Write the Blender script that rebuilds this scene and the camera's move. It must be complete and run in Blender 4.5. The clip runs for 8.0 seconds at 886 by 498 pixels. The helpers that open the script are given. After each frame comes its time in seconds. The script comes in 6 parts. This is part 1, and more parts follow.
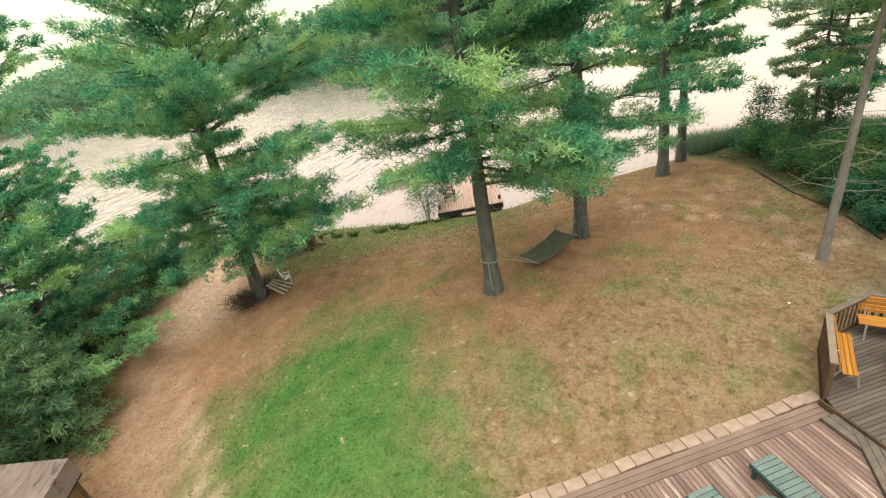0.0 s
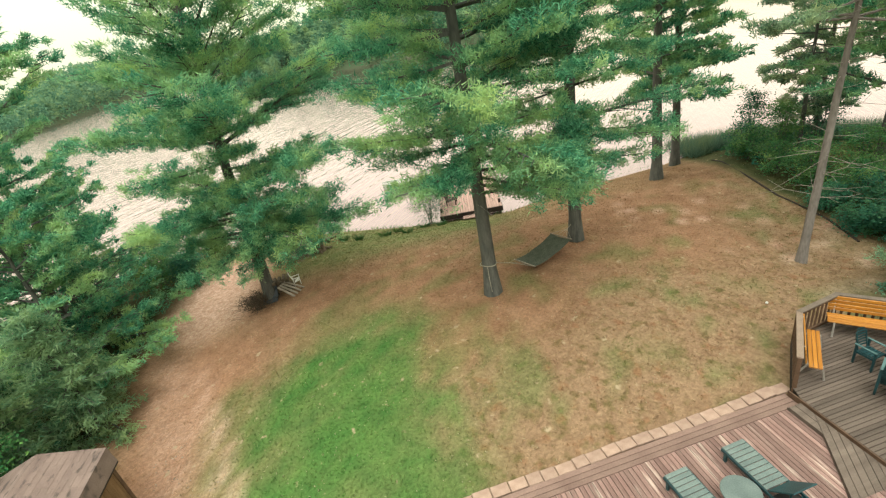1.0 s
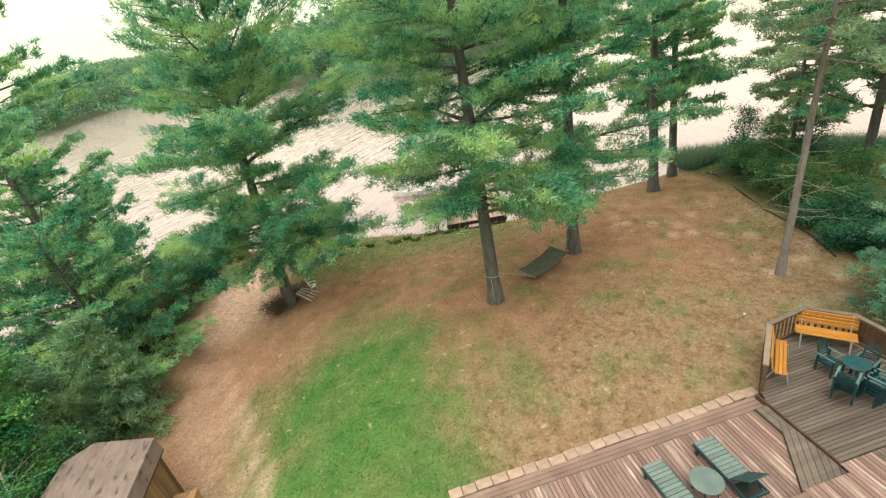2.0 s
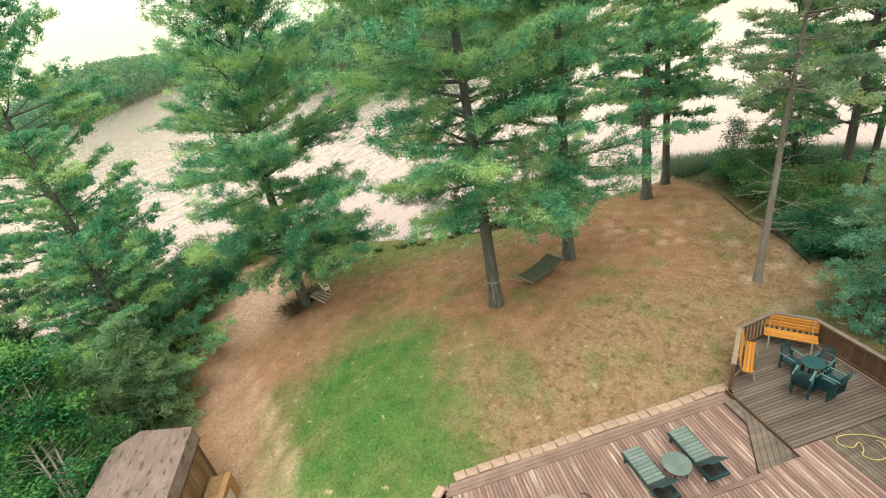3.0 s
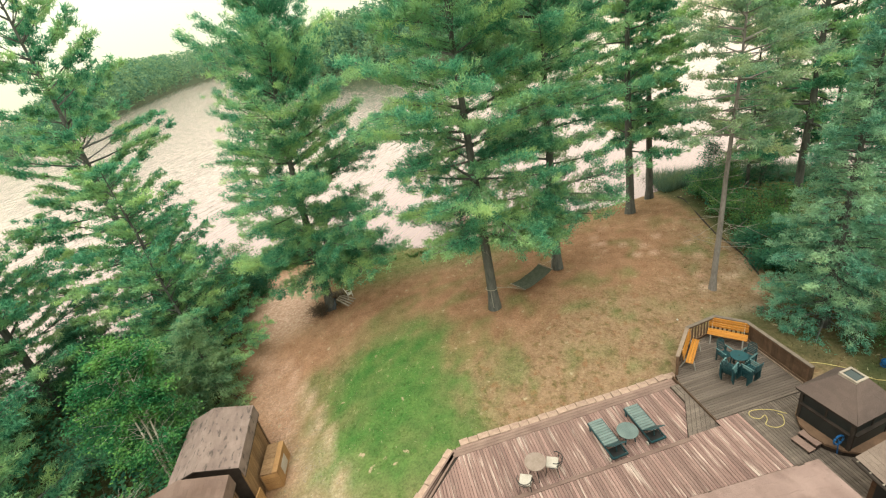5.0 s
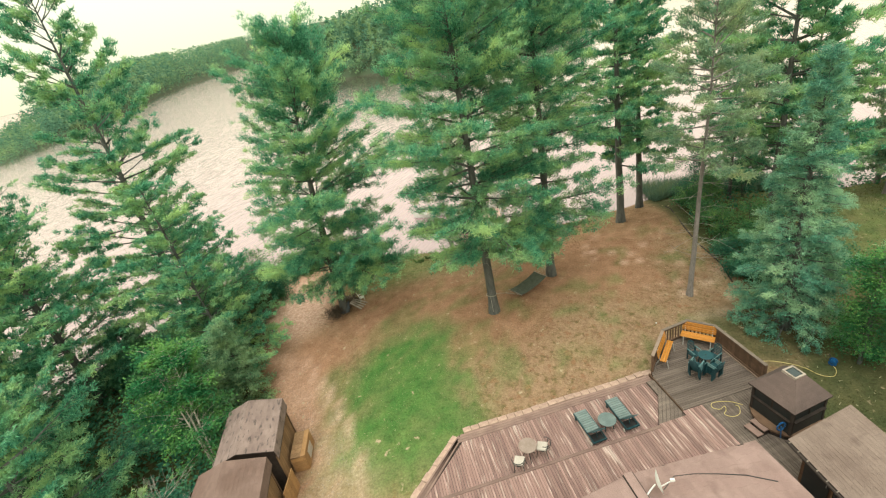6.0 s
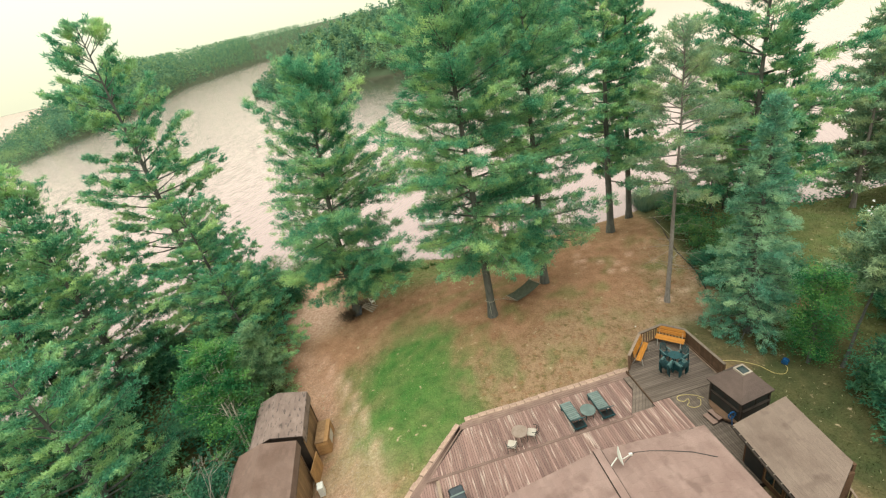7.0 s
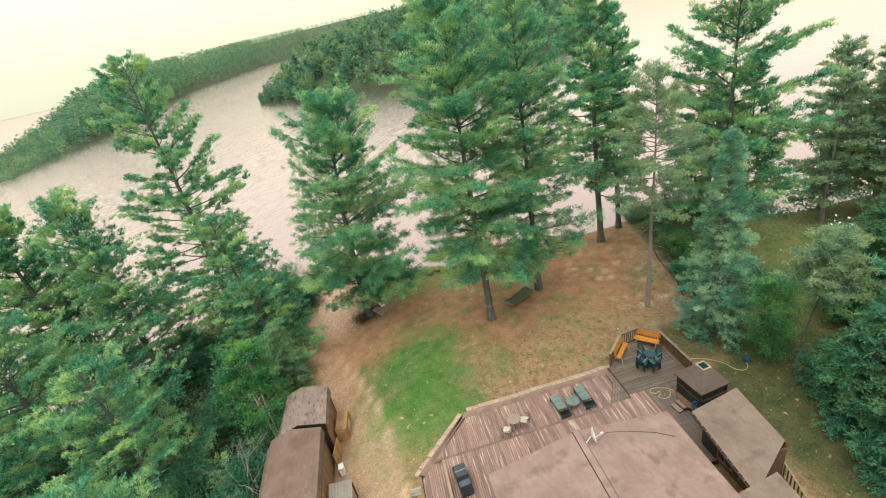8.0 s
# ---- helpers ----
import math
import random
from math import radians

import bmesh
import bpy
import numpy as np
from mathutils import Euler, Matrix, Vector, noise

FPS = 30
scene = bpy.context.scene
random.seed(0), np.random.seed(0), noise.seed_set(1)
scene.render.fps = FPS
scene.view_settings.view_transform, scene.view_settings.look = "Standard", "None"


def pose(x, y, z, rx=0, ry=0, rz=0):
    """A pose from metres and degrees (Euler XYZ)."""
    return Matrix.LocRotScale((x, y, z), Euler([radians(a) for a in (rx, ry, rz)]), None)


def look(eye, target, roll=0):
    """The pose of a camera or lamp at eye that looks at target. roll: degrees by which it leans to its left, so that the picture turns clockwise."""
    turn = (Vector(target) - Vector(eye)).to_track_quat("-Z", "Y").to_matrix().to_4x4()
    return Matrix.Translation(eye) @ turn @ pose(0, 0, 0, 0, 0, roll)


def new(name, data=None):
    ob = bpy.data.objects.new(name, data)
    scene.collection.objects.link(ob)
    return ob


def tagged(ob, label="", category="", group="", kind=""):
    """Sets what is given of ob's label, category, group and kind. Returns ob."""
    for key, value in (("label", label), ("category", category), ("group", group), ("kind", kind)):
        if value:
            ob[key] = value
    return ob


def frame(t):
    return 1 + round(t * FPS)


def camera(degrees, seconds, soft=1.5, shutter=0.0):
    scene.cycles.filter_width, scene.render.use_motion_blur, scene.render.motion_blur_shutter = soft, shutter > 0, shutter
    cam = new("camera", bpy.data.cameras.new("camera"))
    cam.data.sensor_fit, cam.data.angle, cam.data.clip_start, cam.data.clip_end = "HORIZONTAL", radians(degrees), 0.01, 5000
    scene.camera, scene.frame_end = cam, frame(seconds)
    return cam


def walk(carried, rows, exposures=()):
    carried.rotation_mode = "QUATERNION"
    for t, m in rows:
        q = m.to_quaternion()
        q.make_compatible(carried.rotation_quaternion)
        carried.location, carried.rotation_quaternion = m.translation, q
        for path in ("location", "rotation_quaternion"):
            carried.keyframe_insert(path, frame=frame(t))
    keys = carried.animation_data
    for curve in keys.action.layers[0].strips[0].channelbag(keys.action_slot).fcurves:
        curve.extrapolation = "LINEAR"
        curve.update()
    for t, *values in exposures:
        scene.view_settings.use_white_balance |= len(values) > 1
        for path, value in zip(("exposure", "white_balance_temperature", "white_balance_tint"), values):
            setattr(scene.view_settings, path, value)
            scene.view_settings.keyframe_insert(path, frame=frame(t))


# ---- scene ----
cam = camera(88.70, 8.0, soft=1.2)
# seconds, eye, yaw, pitch, roll
ROWS = [
    (0, (0.535, -5.627, 8.906), -8.683, -26.225, -11.667),
    (0.5, (0.484, -6.001, 9.124), -8.761, -26.193, -11.913),
    (1, (0.449, -6.455, 9.527), -8.365, -26.298, -12.161),
    (1.5, (0.371, -6.998, 10.105), -7.965, -26.296, -12.216),
    (2, (0.303, -7.569, 10.644), -7.636, -26.258, -12.105),
    (3.5, (0.076, -9.527, 12.270), -6.919, -26.513, -12.436),
    (4, (0.045, -10.296, 12.746), -6.618, -26.329, -12.573),
    (4.5, (-0.075, -11.098, 13.364), -6.516, -26.345, -12.521),
    (6, (-0.428, -13.962, 16.003), -6.051, -26.823, -12.779),
    (6.5, (-0.553, -15.091, 16.969), -5.870, -26.843, -12.684),
    (7, (-0.625, -16.386, 18.057), -5.687, -26.871, -12.816),
    (7.5, (-0.783, -17.690, 19.045), -5.658, -26.767, -12.815),
    (8, (-0.903, -19.134, 20.109), -5.456, -26.551, -12.909),
]
walk(cam, [(t, pose(*eye, 90 + pitch, 0, yaw) @ pose(0, 0, 0, 0, 0, roll)) for t, eye, yaw, pitch, roll in ROWS],
     exposures=[(0.0, 0.55, 6010, -2), (4.5, 0.58, 6010, -2), (8.0, 0.36, 5880, -2)])

# ---- light: a bright overcast sky ----
SKY, SUN_UP, SUN_ROUND = 0.93, radians(66), radians(205)
world = bpy.data.worlds.new("overcast")
scene.world = world
world.use_nodes = True
wn, wl = world.node_tree.nodes, world.node_tree.links
sky = wn.new("ShaderNodeTexSky")
sky.sky_type, sky.sun_disc = "NISHITA", False
sky.sun_elevation, sky.sun_rotation, sky.air_density, sky.dust_density = SUN_UP, SUN_ROUND, 1.0, 3.0
dim = wn.new("ShaderNodeVectorMath")
dim.operation = "SCALE"
dim.inputs["Scale"].default_value = 0.10
cloud = wn.new("ShaderNodeMix")
cloud.data_type = "RGBA"
cloud.inputs["Factor"].default_value = 0.86
# the cloud is creamier towards the horizon
tone = wn.new("ShaderNodeMix")
tone.data_type = "RGBA"
tone.inputs["A"].default_value, tone.inputs["B"].default_value = (1.0, 0.875, 0.60, 1), (1.0, 0.885, 0.73, 1)
# an overcast sky is brighter overhead than at the horizon
where = wn.new("ShaderNodeTexCoord")
height_of = wn.new("ShaderNodeSeparateXYZ")
overcast = wn.new("ShaderNodeMapRange")
overcast.inputs["To Min"].default_value, overcast.inputs["To Max"].default_value = 1.0, 2.8
wl.new(sky.outputs["Color"], dim.inputs[0])
wl.new(dim.outputs[0], cloud.inputs["A"])
veil = wn.new("ShaderNodeVectorMath")
veil.operation = "SCALE"
wl.new(where.outputs["Generated"], height_of.inputs[0])
wl.new(height_of.outputs["Z"], overcast.inputs["Value"])
wl.new(height_of.outputs["Z"], tone.inputs["Factor"])
wl.new(tone.outputs["Result"], cloud.inputs["B"])
wl.new(cloud.outputs["Result"], veil.inputs[0])
wl.new(overcast.outputs["Result"], veil.inputs["Scale"])
wl.new(veil.outputs[0], wn["Background"].inputs["Color"])
wn["Background"].inputs["Strength"].default_value = SKY
sun = new("sun", bpy.data.lights.new("sun", "SUN"))
sun.data.energy, sun.data.angle, sun.data.color = 1.4, radians(40), (1.0, 0.95, 0.86)
sun.matrix_world = look((0, 0, 60), Vector((0, 0, 60)) - Vector((math.sin(SUN_ROUND) * math.cos(SUN_UP), math.cos(SUN_ROUND) * math.cos(SUN_UP), math.sin(SUN_UP))))


# ---- materials ----
def material(name, rough=0.8, metal=0.0, spec=0.3):
    m = bpy.data.materials.new(name)
    m.use_nodes = True
    b = m.node_tree.nodes["Principled BSDF"]
    b.inputs["Roughness"].default_value, b.inputs["Metallic"].default_value = rough, metal
    b.inputs["Specular IOR Level"].default_value = spec
    return m, m.node_tree.nodes, m.node_tree.links, b


def rgba(c):
    return (*c, 1.0)


def mix_colour(n, l, fac, a, b, kind="MIX"):
    """A mix of two colours or sockets; returns the result's socket."""
    x = n.new("ShaderNodeMix")
    x.data_type, x.blend_type = "RGBA", kind
    for key, v in (("Factor", fac), ("A", a), ("B", b)):
        if isinstance(v, (int, float)):
            x.inputs[key].default_value = v
        elif isinstance(v, tuple):
            x.inputs[key].default_value = rgba(v)
        else:
            l.new(v, x.inputs[key])
    return x.outputs["Result"]


def noise_value(n, l, scale, detail=4.0, stretch=None, lo=0.3, hi=0.7, where="Object", turn=0.0):
    tc = n.new("ShaderNodeTexCoord")
    src = tc.outputs[where]
    if stretch:
        mp = n.new("ShaderNodeMapping")
        if turn:
            mp.vector_type = "TEXTURE"
            mp.inputs["Rotation"].default_value = (0, 0, radians(turn))
            stretch = tuple(1 / v for v in stretch)
        mp.inputs["Scale"].default_value = stretch
        l.new(src, mp.inputs["Vector"])
        src = mp.outputs["Vector"]
    t = n.new("ShaderNodeTexNoise")
    t.inputs["Scale"].default_value, t.inputs["Detail"].default_value = scale, detail
    l.new(src, t.inputs["Vector"])
    r = n.new("ShaderNodeMapRange")
    r.inputs["From Min"].default_value, r.inputs["From Max"].default_value = lo, hi
    l.new(t.outputs["Fac"], r.inputs["Value"])
    return r.outputs["Result"]


def surface(name, c1, c2, scale=3.0, rough=0.8, bump=0.3, fine=40.0, stretch=None, vary=0.0, island=0.0, metal=0.0, spec=0.3, stain=None, stain_scale=0.8):
    """Two colours in broad patches, finer grain, a bump; brightness varied from object to object or from piece to piece."""
    m, n, l, b = material(name, rough, metal, spec)
    c = mix_colour(n, l, noise_value(n, l, scale, 5.0, stretch), c1, c2)
    grain = noise_value(n, l, fine, 3.0, stretch)
    c = mix_colour(n, l, 0.35, c, mix_colour(n, l, grain, (0.55, 0.55, 0.55), (1.35, 1.35, 1.35)), "MULTIPLY")
    if stain:
        c = mix_colour(n, l, noise_value(n, l, stain_scale, 6.0, stretch, 0.56, 0.68), c, stain)
    for amount, kind in ((vary, "ShaderNodeObjectInfo"), (island, "ShaderNodeNewGeometry")):
        if amount:
            src = n.new(kind)
            r = n.new("ShaderNodeMapRange")
            r.inputs["To Min"].default_value, r.inputs["To Max"].default_value = 1 - amount, 1 + amount
            l.new(src.outputs["Random" if kind == "ShaderNodeObjectInfo" else "Random Per Island"], r.inputs["Value"])
            c = mix_colour(n, l, 1.0, c, r.outputs["Result"], "MULTIPLY")
    l.new(c, b.inputs["Base Color"])
    if bump:
        bp = n.new("ShaderNodeBump")
        bp.inputs["Strength"].default_value, bp.inputs["Distance"].default_value = bump, 0.01
        l.new(grain, bp.inputs["Height"])
        l.new(bp.outputs["Normal"], b.inputs["Normal"])
    return m


def leafage(name, dark, light, tip, rough=0.6, through_light=0.5, clump=0.9):
    """Leaves or needles: colour varies from leaf to leaf, and in clumps."""
    m, n, l, b = material(name, rough, 0.0, 0.12)
    geo = n.new("ShaderNodeNewGeometry")
    c = mix_colour(n, l, geo.outputs["Random Per Island"], dark, light)
    c = mix_colour(n, l, noise_value(n, l, clump, 3.0, None, 0.44, 0.68), c, tip)
    l.new(c, b.inputs["Base Color"])
    tr = n.new("ShaderNodeBsdfTranslucent")
    l.new(c, tr.inputs["Color"])
    x = n.new("ShaderNodeMixShader")
    x.inputs["Fac"].default_value = through_light
    l.new(b.outputs["BSDF"], x.inputs[1])
    l.new(tr.outputs["BSDF"], x.inputs[2])
    l.new(x.outputs["Shader"], n["Material Output"].inputs["Surface"])
    return m


def masked(name, grass=False):
    """The lawn: dry turf with green, needle litter, sand and rough grass where the 'mask' attribute says so; the rough
    tone is also the spruce's shade.
    """
    m, n, l, b = material(name, 0.95, 0.0, 0.1)
    at = n.new("ShaderNodeAttribute")
    at.attribute_name = "mask"
    sep = n.new("ShaderNodeSeparateColor")
    l.new(at.outputs["Color"], sep.inputs["Color"])
    patch, fine = noise_value(n, l, 1.3, 8.0), noise_value(n, l, 11.0, 6.0)
    c = mix_colour(n, l, patch, (0.162, 0.102, 0.0608), (0.231, 0.153, 0.0977))
    c = mix_colour(n, l, noise_value(n, l, 4.5, 6.0, None, 0.42, 0.66), c, (0.238, 0.16, 0.1))
    c = mix_colour(n, l, noise_value(n, l, 3.1, 6.0, None, 0.52, 0.70), c, (0.114, 0.0863, 0.038))
    c = mix_colour(n, l, noise_value(n, l, 2.3, 7.0, None, 0.58, 0.70), c, (0.194, 0.107, 0.0608))
    c = mix_colour(n, l, sep.outputs["Green"], c, mix_colour(n, l, patch, (0.20, 0.106, 0.063), (0.29, 0.165, 0.105)))
    c = mix_colour(n, l, sep.outputs["Red"], c, mix_colour(n, l, patch, (0.038, 0.105, 0.024), (0.085, 0.152, 0.04)))
    c = mix_colour(n, l, sep.outputs["Blue"], c, mix_colour(n, l, noise_value(n, l, 5.0, 8.0, None, 0.35, 0.65), (0.38, 0.235, 0.175), (0.53, 0.37, 0.30)))
    c = mix_colour(n, l, at.outputs["Alpha"], c, mix_colour(n, l, patch, (0.034, 0.048, 0.019), (0.068, 0.072, 0.03)))
    if grass:
        geo = n.new("ShaderNodeNewGeometry")
        c = mix_colour(n, l, 1.0, c, mix_colour(n, l, geo.outputs["Random Per Island"], (0.72, 0.76, 0.66), (1.75, 1.7, 1.6)), "MULTIPLY")
        fleck = n.new("ShaderNodeMapRange")
        fleck.inputs["From Min"].default_value, fleck.inputs["From Max"].default_value = 0.955, 0.965
        l.new(geo.outputs["Random Per Island"], fleck.inputs["Value"])
        c = mix_colour(n, l, fleck.outputs["Result"], c, (0.393, 0.361, 0.235))
    else:
        c = mix_colour(n, l, 0.55, c, mix_colour(n, l, fine, (0.62, 0.6, 0.58), (1.4, 1.4, 1.38)), "MULTIPLY")
        c = mix_colour(n, l, 0.42, c, mix_colour(n, l, noise_value(n, l, 38.0, 3.0), (0.6, 0.58, 0.55), (1.45, 1.42, 1.4)), "MULTIPLY")
        c = mix_colour(n, l, noise_value(n, l, 2.6, 5.0, None, 0.66, 0.74), c, (0.322, 0.251, 0.165))
        bp = n.new("ShaderNodeBump")
        bp.inputs["Strength"].default_value, bp.inputs["Distance"].default_value = 0.5, 0.04
        l.new(fine, bp.inputs["Height"])
        l.new(bp.outputs["Normal"], b.inputs["Normal"])
    l.new(c, b.inputs["Base Color"])
    return m


def lake_material():
    m, n, l, _ = material("lake_water", 0.5)
    dif = n.new("ShaderNodeBsdfDiffuse")
    dif.inputs["Color"].default_value = (0.19, 0.13, 0.14, 1)
    glo = n.new("ShaderNodeBsdfGlossy")
    glo.inputs["Roughness"].default_value = 0.07
    glo.inputs["Color"].default_value = (1.0, 0.86, 0.89, 1)
    fr = n.new("ShaderNodeFresnel")
    fr.inputs["IOR"].default_value = 1.33
    r = n.new("ShaderNodeMapRange")
    r.inputs["From Max"].default_value, r.inputs["To Min"].default_value, r.inputs["To Max"].default_value = 0.45, 0.11, 0.98
    l.new(fr.outputs["Fac"], r.inputs["Value"])
    bp = n.new("ShaderNodeBump")
    bp.inputs["Strength"].default_value, bp.inputs["Distance"].default_value = 0.45, 0.16
    l.new(noise_value(n, l, 1.0, 3.0, (0.22, 1.5, 1.0), 0.25, 0.75, turn=52.0), bp.inputs["Height"])
    for s in (dif, glo, fr):
        l.new(bp.outputs["Normal"], s.inputs["Normal"])
    x = n.new("ShaderNodeMixShader")
    l.new(r.outputs["Result"], x.inputs["Fac"])
    l.new(dif.outputs["BSDF"], x.inputs[1])
    l.new(glo.outputs["BSDF"], x.inputs[2])
    l.new(x.outputs["Shader"], n["Material Output"].inputs["Surface"])
    return m


GROUND, GRASS, WATER = masked("turf"), masked("grass_blades", True), lake_material()
NEEDLES = leafage("pine_needles", (0.034, 0.155, 0.10), (0.185, 0.445, 0.25), (0.46, 0.62, 0.26), 0.7, 0.45, 0.55)
# darker copy of the spruce needles: shade among the trees put into the colour
NEEDLES_SHADED = leafage("shaded_needles", (0.03, 0.12, 0.075), (0.10, 0.25, 0.14), (0.17, 0.30, 0.13), 0.7, 0.4, 0.7)
NEEDLES_OLD = leafage("red_pine_needles", (0.125, 0.24, 0.165), (0.29, 0.41, 0.25), (0.40, 0.47, 0.245))
NEEDLES_SPRUCE = leafage("spruce_needles", (0.05, 0.175, 0.125), (0.21, 0.43, 0.29), (0.40, 0.56, 0.33), 0.6, 0.42, 0.8)
NEEDLES_YOUNG = leafage("young_spruce_needles", (0.10, 0.23, 0.135), (0.26, 0.39, 0.215), (0.34, 0.45, 0.21))
LEAVES = leafage("broad_leaves", (0.04, 0.14, 0.06), (0.12, 0.27, 0.10), (0.23, 0.33, 0.10), 0.6, 0.5, 1.1)
LEAVES_BIRCH = leafage("birch_leaves", (0.014, 0.085, 0.036), (0.05, 0.19, 0.065), (0.15, 0.30, 0.075), 0.6, 0.34, 1.3)
LEAVES_DARK = leafage("dark_leaves", (0.022, 0.092, 0.066), (0.065, 0.19, 0.105), (0.115, 0.235, 0.10), 0.6, 0.35)
FOREST = leafage("forest_leaves", (0.055, 0.145, 0.10), (0.15, 0.28, 0.175), (0.24, 0.345, 0.16), 0.7, 0.5, 0.11)
REEDS = leafage("reed_blades", (0.06, 0.12, 0.085), (0.13, 0.20, 0.14), (0.16, 0.21, 0.11))
BARK = surface("pine_bark", (0.0628, 0.0667, 0.0628), (0.133, 0.13, 0.118), 6.0, 0.95, 1.0, 22.0, (1, 1, 0.25))
BARK_RED = surface("red_pine_bark", (0.16, 0.14, 0.13), (0.24, 0.21, 0.195), 5.0, 0.95, 0.9, 20.0, (1, 1, 0.25))
BARK_PALE = surface("birch_bark", (0.36, 0.32, 0.27), (0.52, 0.47, 0.41), 5.0, 0.8, 0.4, 14.0)
TWIG = surface("dead_twigs", (0.22, 0.19, 0.165), (0.32, 0.285, 0.245), 6.0, 0.9, 0.0)
DECK = surface("weathered_deck_boards", (0.189, 0.112, 0.0984), (0.277, 0.176, 0.153), 1.2, 0.75, 0.5, 30.0, (6, 0.5, 1), 0.22, stain=(0.43, 0.33, 0.285), stain_scale=1.5)
DECK_X = surface("weathered_platform_boards", (0.0981, 0.0746, 0.0612), (0.153, 0.118, 0.0981), 1.0, 0.75, 0.5, 30.0, (0.5, 6, 1), 0.22)
TRIM = surface("deck_trim", (0.154, 0.0967, 0.0806), (0.219, 0.145, 0.12), 1.6, 0.75, 0.4, 30.0, None, 0.15)
JOIST = surface("dark_joists", (0.02, 0.015, 0.012), (0.035, 0.026, 0.02), 3.0, 0.9, 0.2)
RAIL = surface("stained_rail_wood", (0.0785, 0.0455, 0.0283), (0.133, 0.0785, 0.0487), 3.0, 0.75, 0.3, 30.0, None, 0.2)
CAP_DARK = surface("grey_rail_cap", (0.102, 0.0785, 0.0628), (0.157, 0.122, 0.0981), 3.0, 0.75, 0.3, 30.0, None, 0.12)
RAIL_CAP = surface("pale_rail_cap", (0.203, 0.143, 0.108), (0.275, 0.203, 0.155), 3.0, 0.75, 0.3, 30.0, None, 0.12)
PAVER = surface("concrete_pavers", (0.29, 0.192, 0.149), (0.408, 0.287, 0.228), 5.0, 0.9, 0.7, 60.0, None, 0.10)
ORANGE_WOOD = surface("varnished_orange_wood", (0.33, 0.126, 0.0141), (0.408, 0.177, 0.0236), 2.0, 0.4, 0.15, 30.0, (1, 8, 8), 0.10, spec=0.5)
ALU = surface("pale_metal_legs", (0.328, 0.298, 0.275), (0.406, 0.376, 0.346), 4.0, 0.4, 0.1, metal=0.3)
GREEN_RESIN = surface("green_resin", (0.00785, 0.0353, 0.044), (0.0157, 0.055, 0.0628), 4.0, 0.45, 0.1, 80.0, None, 0.2, spec=0.4)
# paler than GREEN_RESIN: the armrests' gloss highlight is put into the colour
GREEN_ARM = surface("sheen_green_resin", (0.05, 0.105, 0.11), (0.09, 0.15, 0.15), 4.0, 0.4, 0.1, 80.0, None, 0.2, spec=0.5)
GREEN_FADED = surface("faded_green_slats", (0.105, 0.135, 0.13), (0.155, 0.19, 0.18), 3.0, 0.6, 0.2, 40.0, None, 0.12)
TABLE_PALE = surface("mosaic_table_top", (0.197, 0.146, 0.119), (0.257, 0.197, 0.167), 6.0, 0.5, 0.2, 70.0)
BLACK_METAL = surface("black_metal", (0.014, 0.014, 0.015), (0.03, 0.028, 0.028), 5.0, 0.45, 0.1)
CUSHION = surface("cream_cushion", (0.37, 0.316, 0.268), (0.441, 0.394, 0.346), 4.0, 0.9, 0.2)
SHINGLE_S2 = surface("red_brown_shingles", (0.119, 0.0746, 0.0597), (0.167, 0.111, 0.0926), 0.9, 0.92, 0.5, 60.0, None, 0.0, 0.08)
SHINGLE = surface("brown_shingles", (0.182, 0.118, 0.104), (0.247, 0.169, 0.151), 0.9, 0.92, 0.5, 60.0, None, 0.0, 0.06, stain=(0.16, 0.105, 0.092), stain_scale=1.3)
SHINGLE_TAN = surface("tan_shingles", (0.141, 0.101, 0.0832), (0.191, 0.143, 0.119), 0.9, 0.92, 0.5, 60.0, None, 0.0, 0.06, stain=(0.118, 0.084, 0.07), stain_scale=1.3)
SHINGLE_SHED = surface("old_shed_shingles", (0.165, 0.118, 0.105), (0.235, 0.172, 0.152), 1.4, 0.92, 0.5, 60.0, (3, 1, 1), 0.0, 0.08, stain=(0.0864, 0.0667, 0.0589), stain_scale=3.0)
SHINGLE_DARK = surface("grey_brown_shingles", (0.0785, 0.0565, 0.051), (0.122, 0.0864, 0.0746), 1.0, 0.92, 0.5, 60.0, None, 0.0, 0.06, stain=(0.0393, 0.0353, 0.0353), stain_scale=0.7)
SIDING = surface("brown_log_siding", (0.0716, 0.037, 0.0209), (0.119, 0.0656, 0.0388), 2.0, 0.8, 0.4, 24.0, (0.4, 0.4, 6))
SHED_WOOD = surface("shed_boards", (0.165, 0.094, 0.046), (0.25, 0.152, 0.08), 2.0, 0.8, 0.4, 24.0, (5, 5, 0.5), 0.2)
RAW_WOOD = surface("raw_orange_boards", (0.25, 0.131, 0.0537), (0.346, 0.197, 0.0832), 2.0, 0.7, 0.3, 24.0, None, 0.15)
LOG_END = surface("split_logs", (0.0597, 0.0447, 0.0328), (0.155, 0.119, 0.0832), 7.0, 0.95, 0.6, 30.0, None, 0.3)
PALE_WOOD = surface("silvered_planks", (0.197, 0.161, 0.131), (0.298, 0.25, 0.209), 3.0, 0.85, 0.3, 30.0, None, 0.2)
WHITE_PAINT = surface("white_paint", (0.565, 0.549, 0.518), (0.644, 0.628, 0.597), 3.0, 0.5, 0.1)
SCREEN = surface("dark_screens", (0.012, 0.014, 0.014), (0.022, 0.024, 0.024), 3.0, 0.5, 0.0)
DOCK = surface("pink_dock_boards", (0.31, 0.195, 0.165), (0.39, 0.255, 0.22), 1.5, 0.7, 0.3, 30.0, (6, 0.5, 1), 0.12)
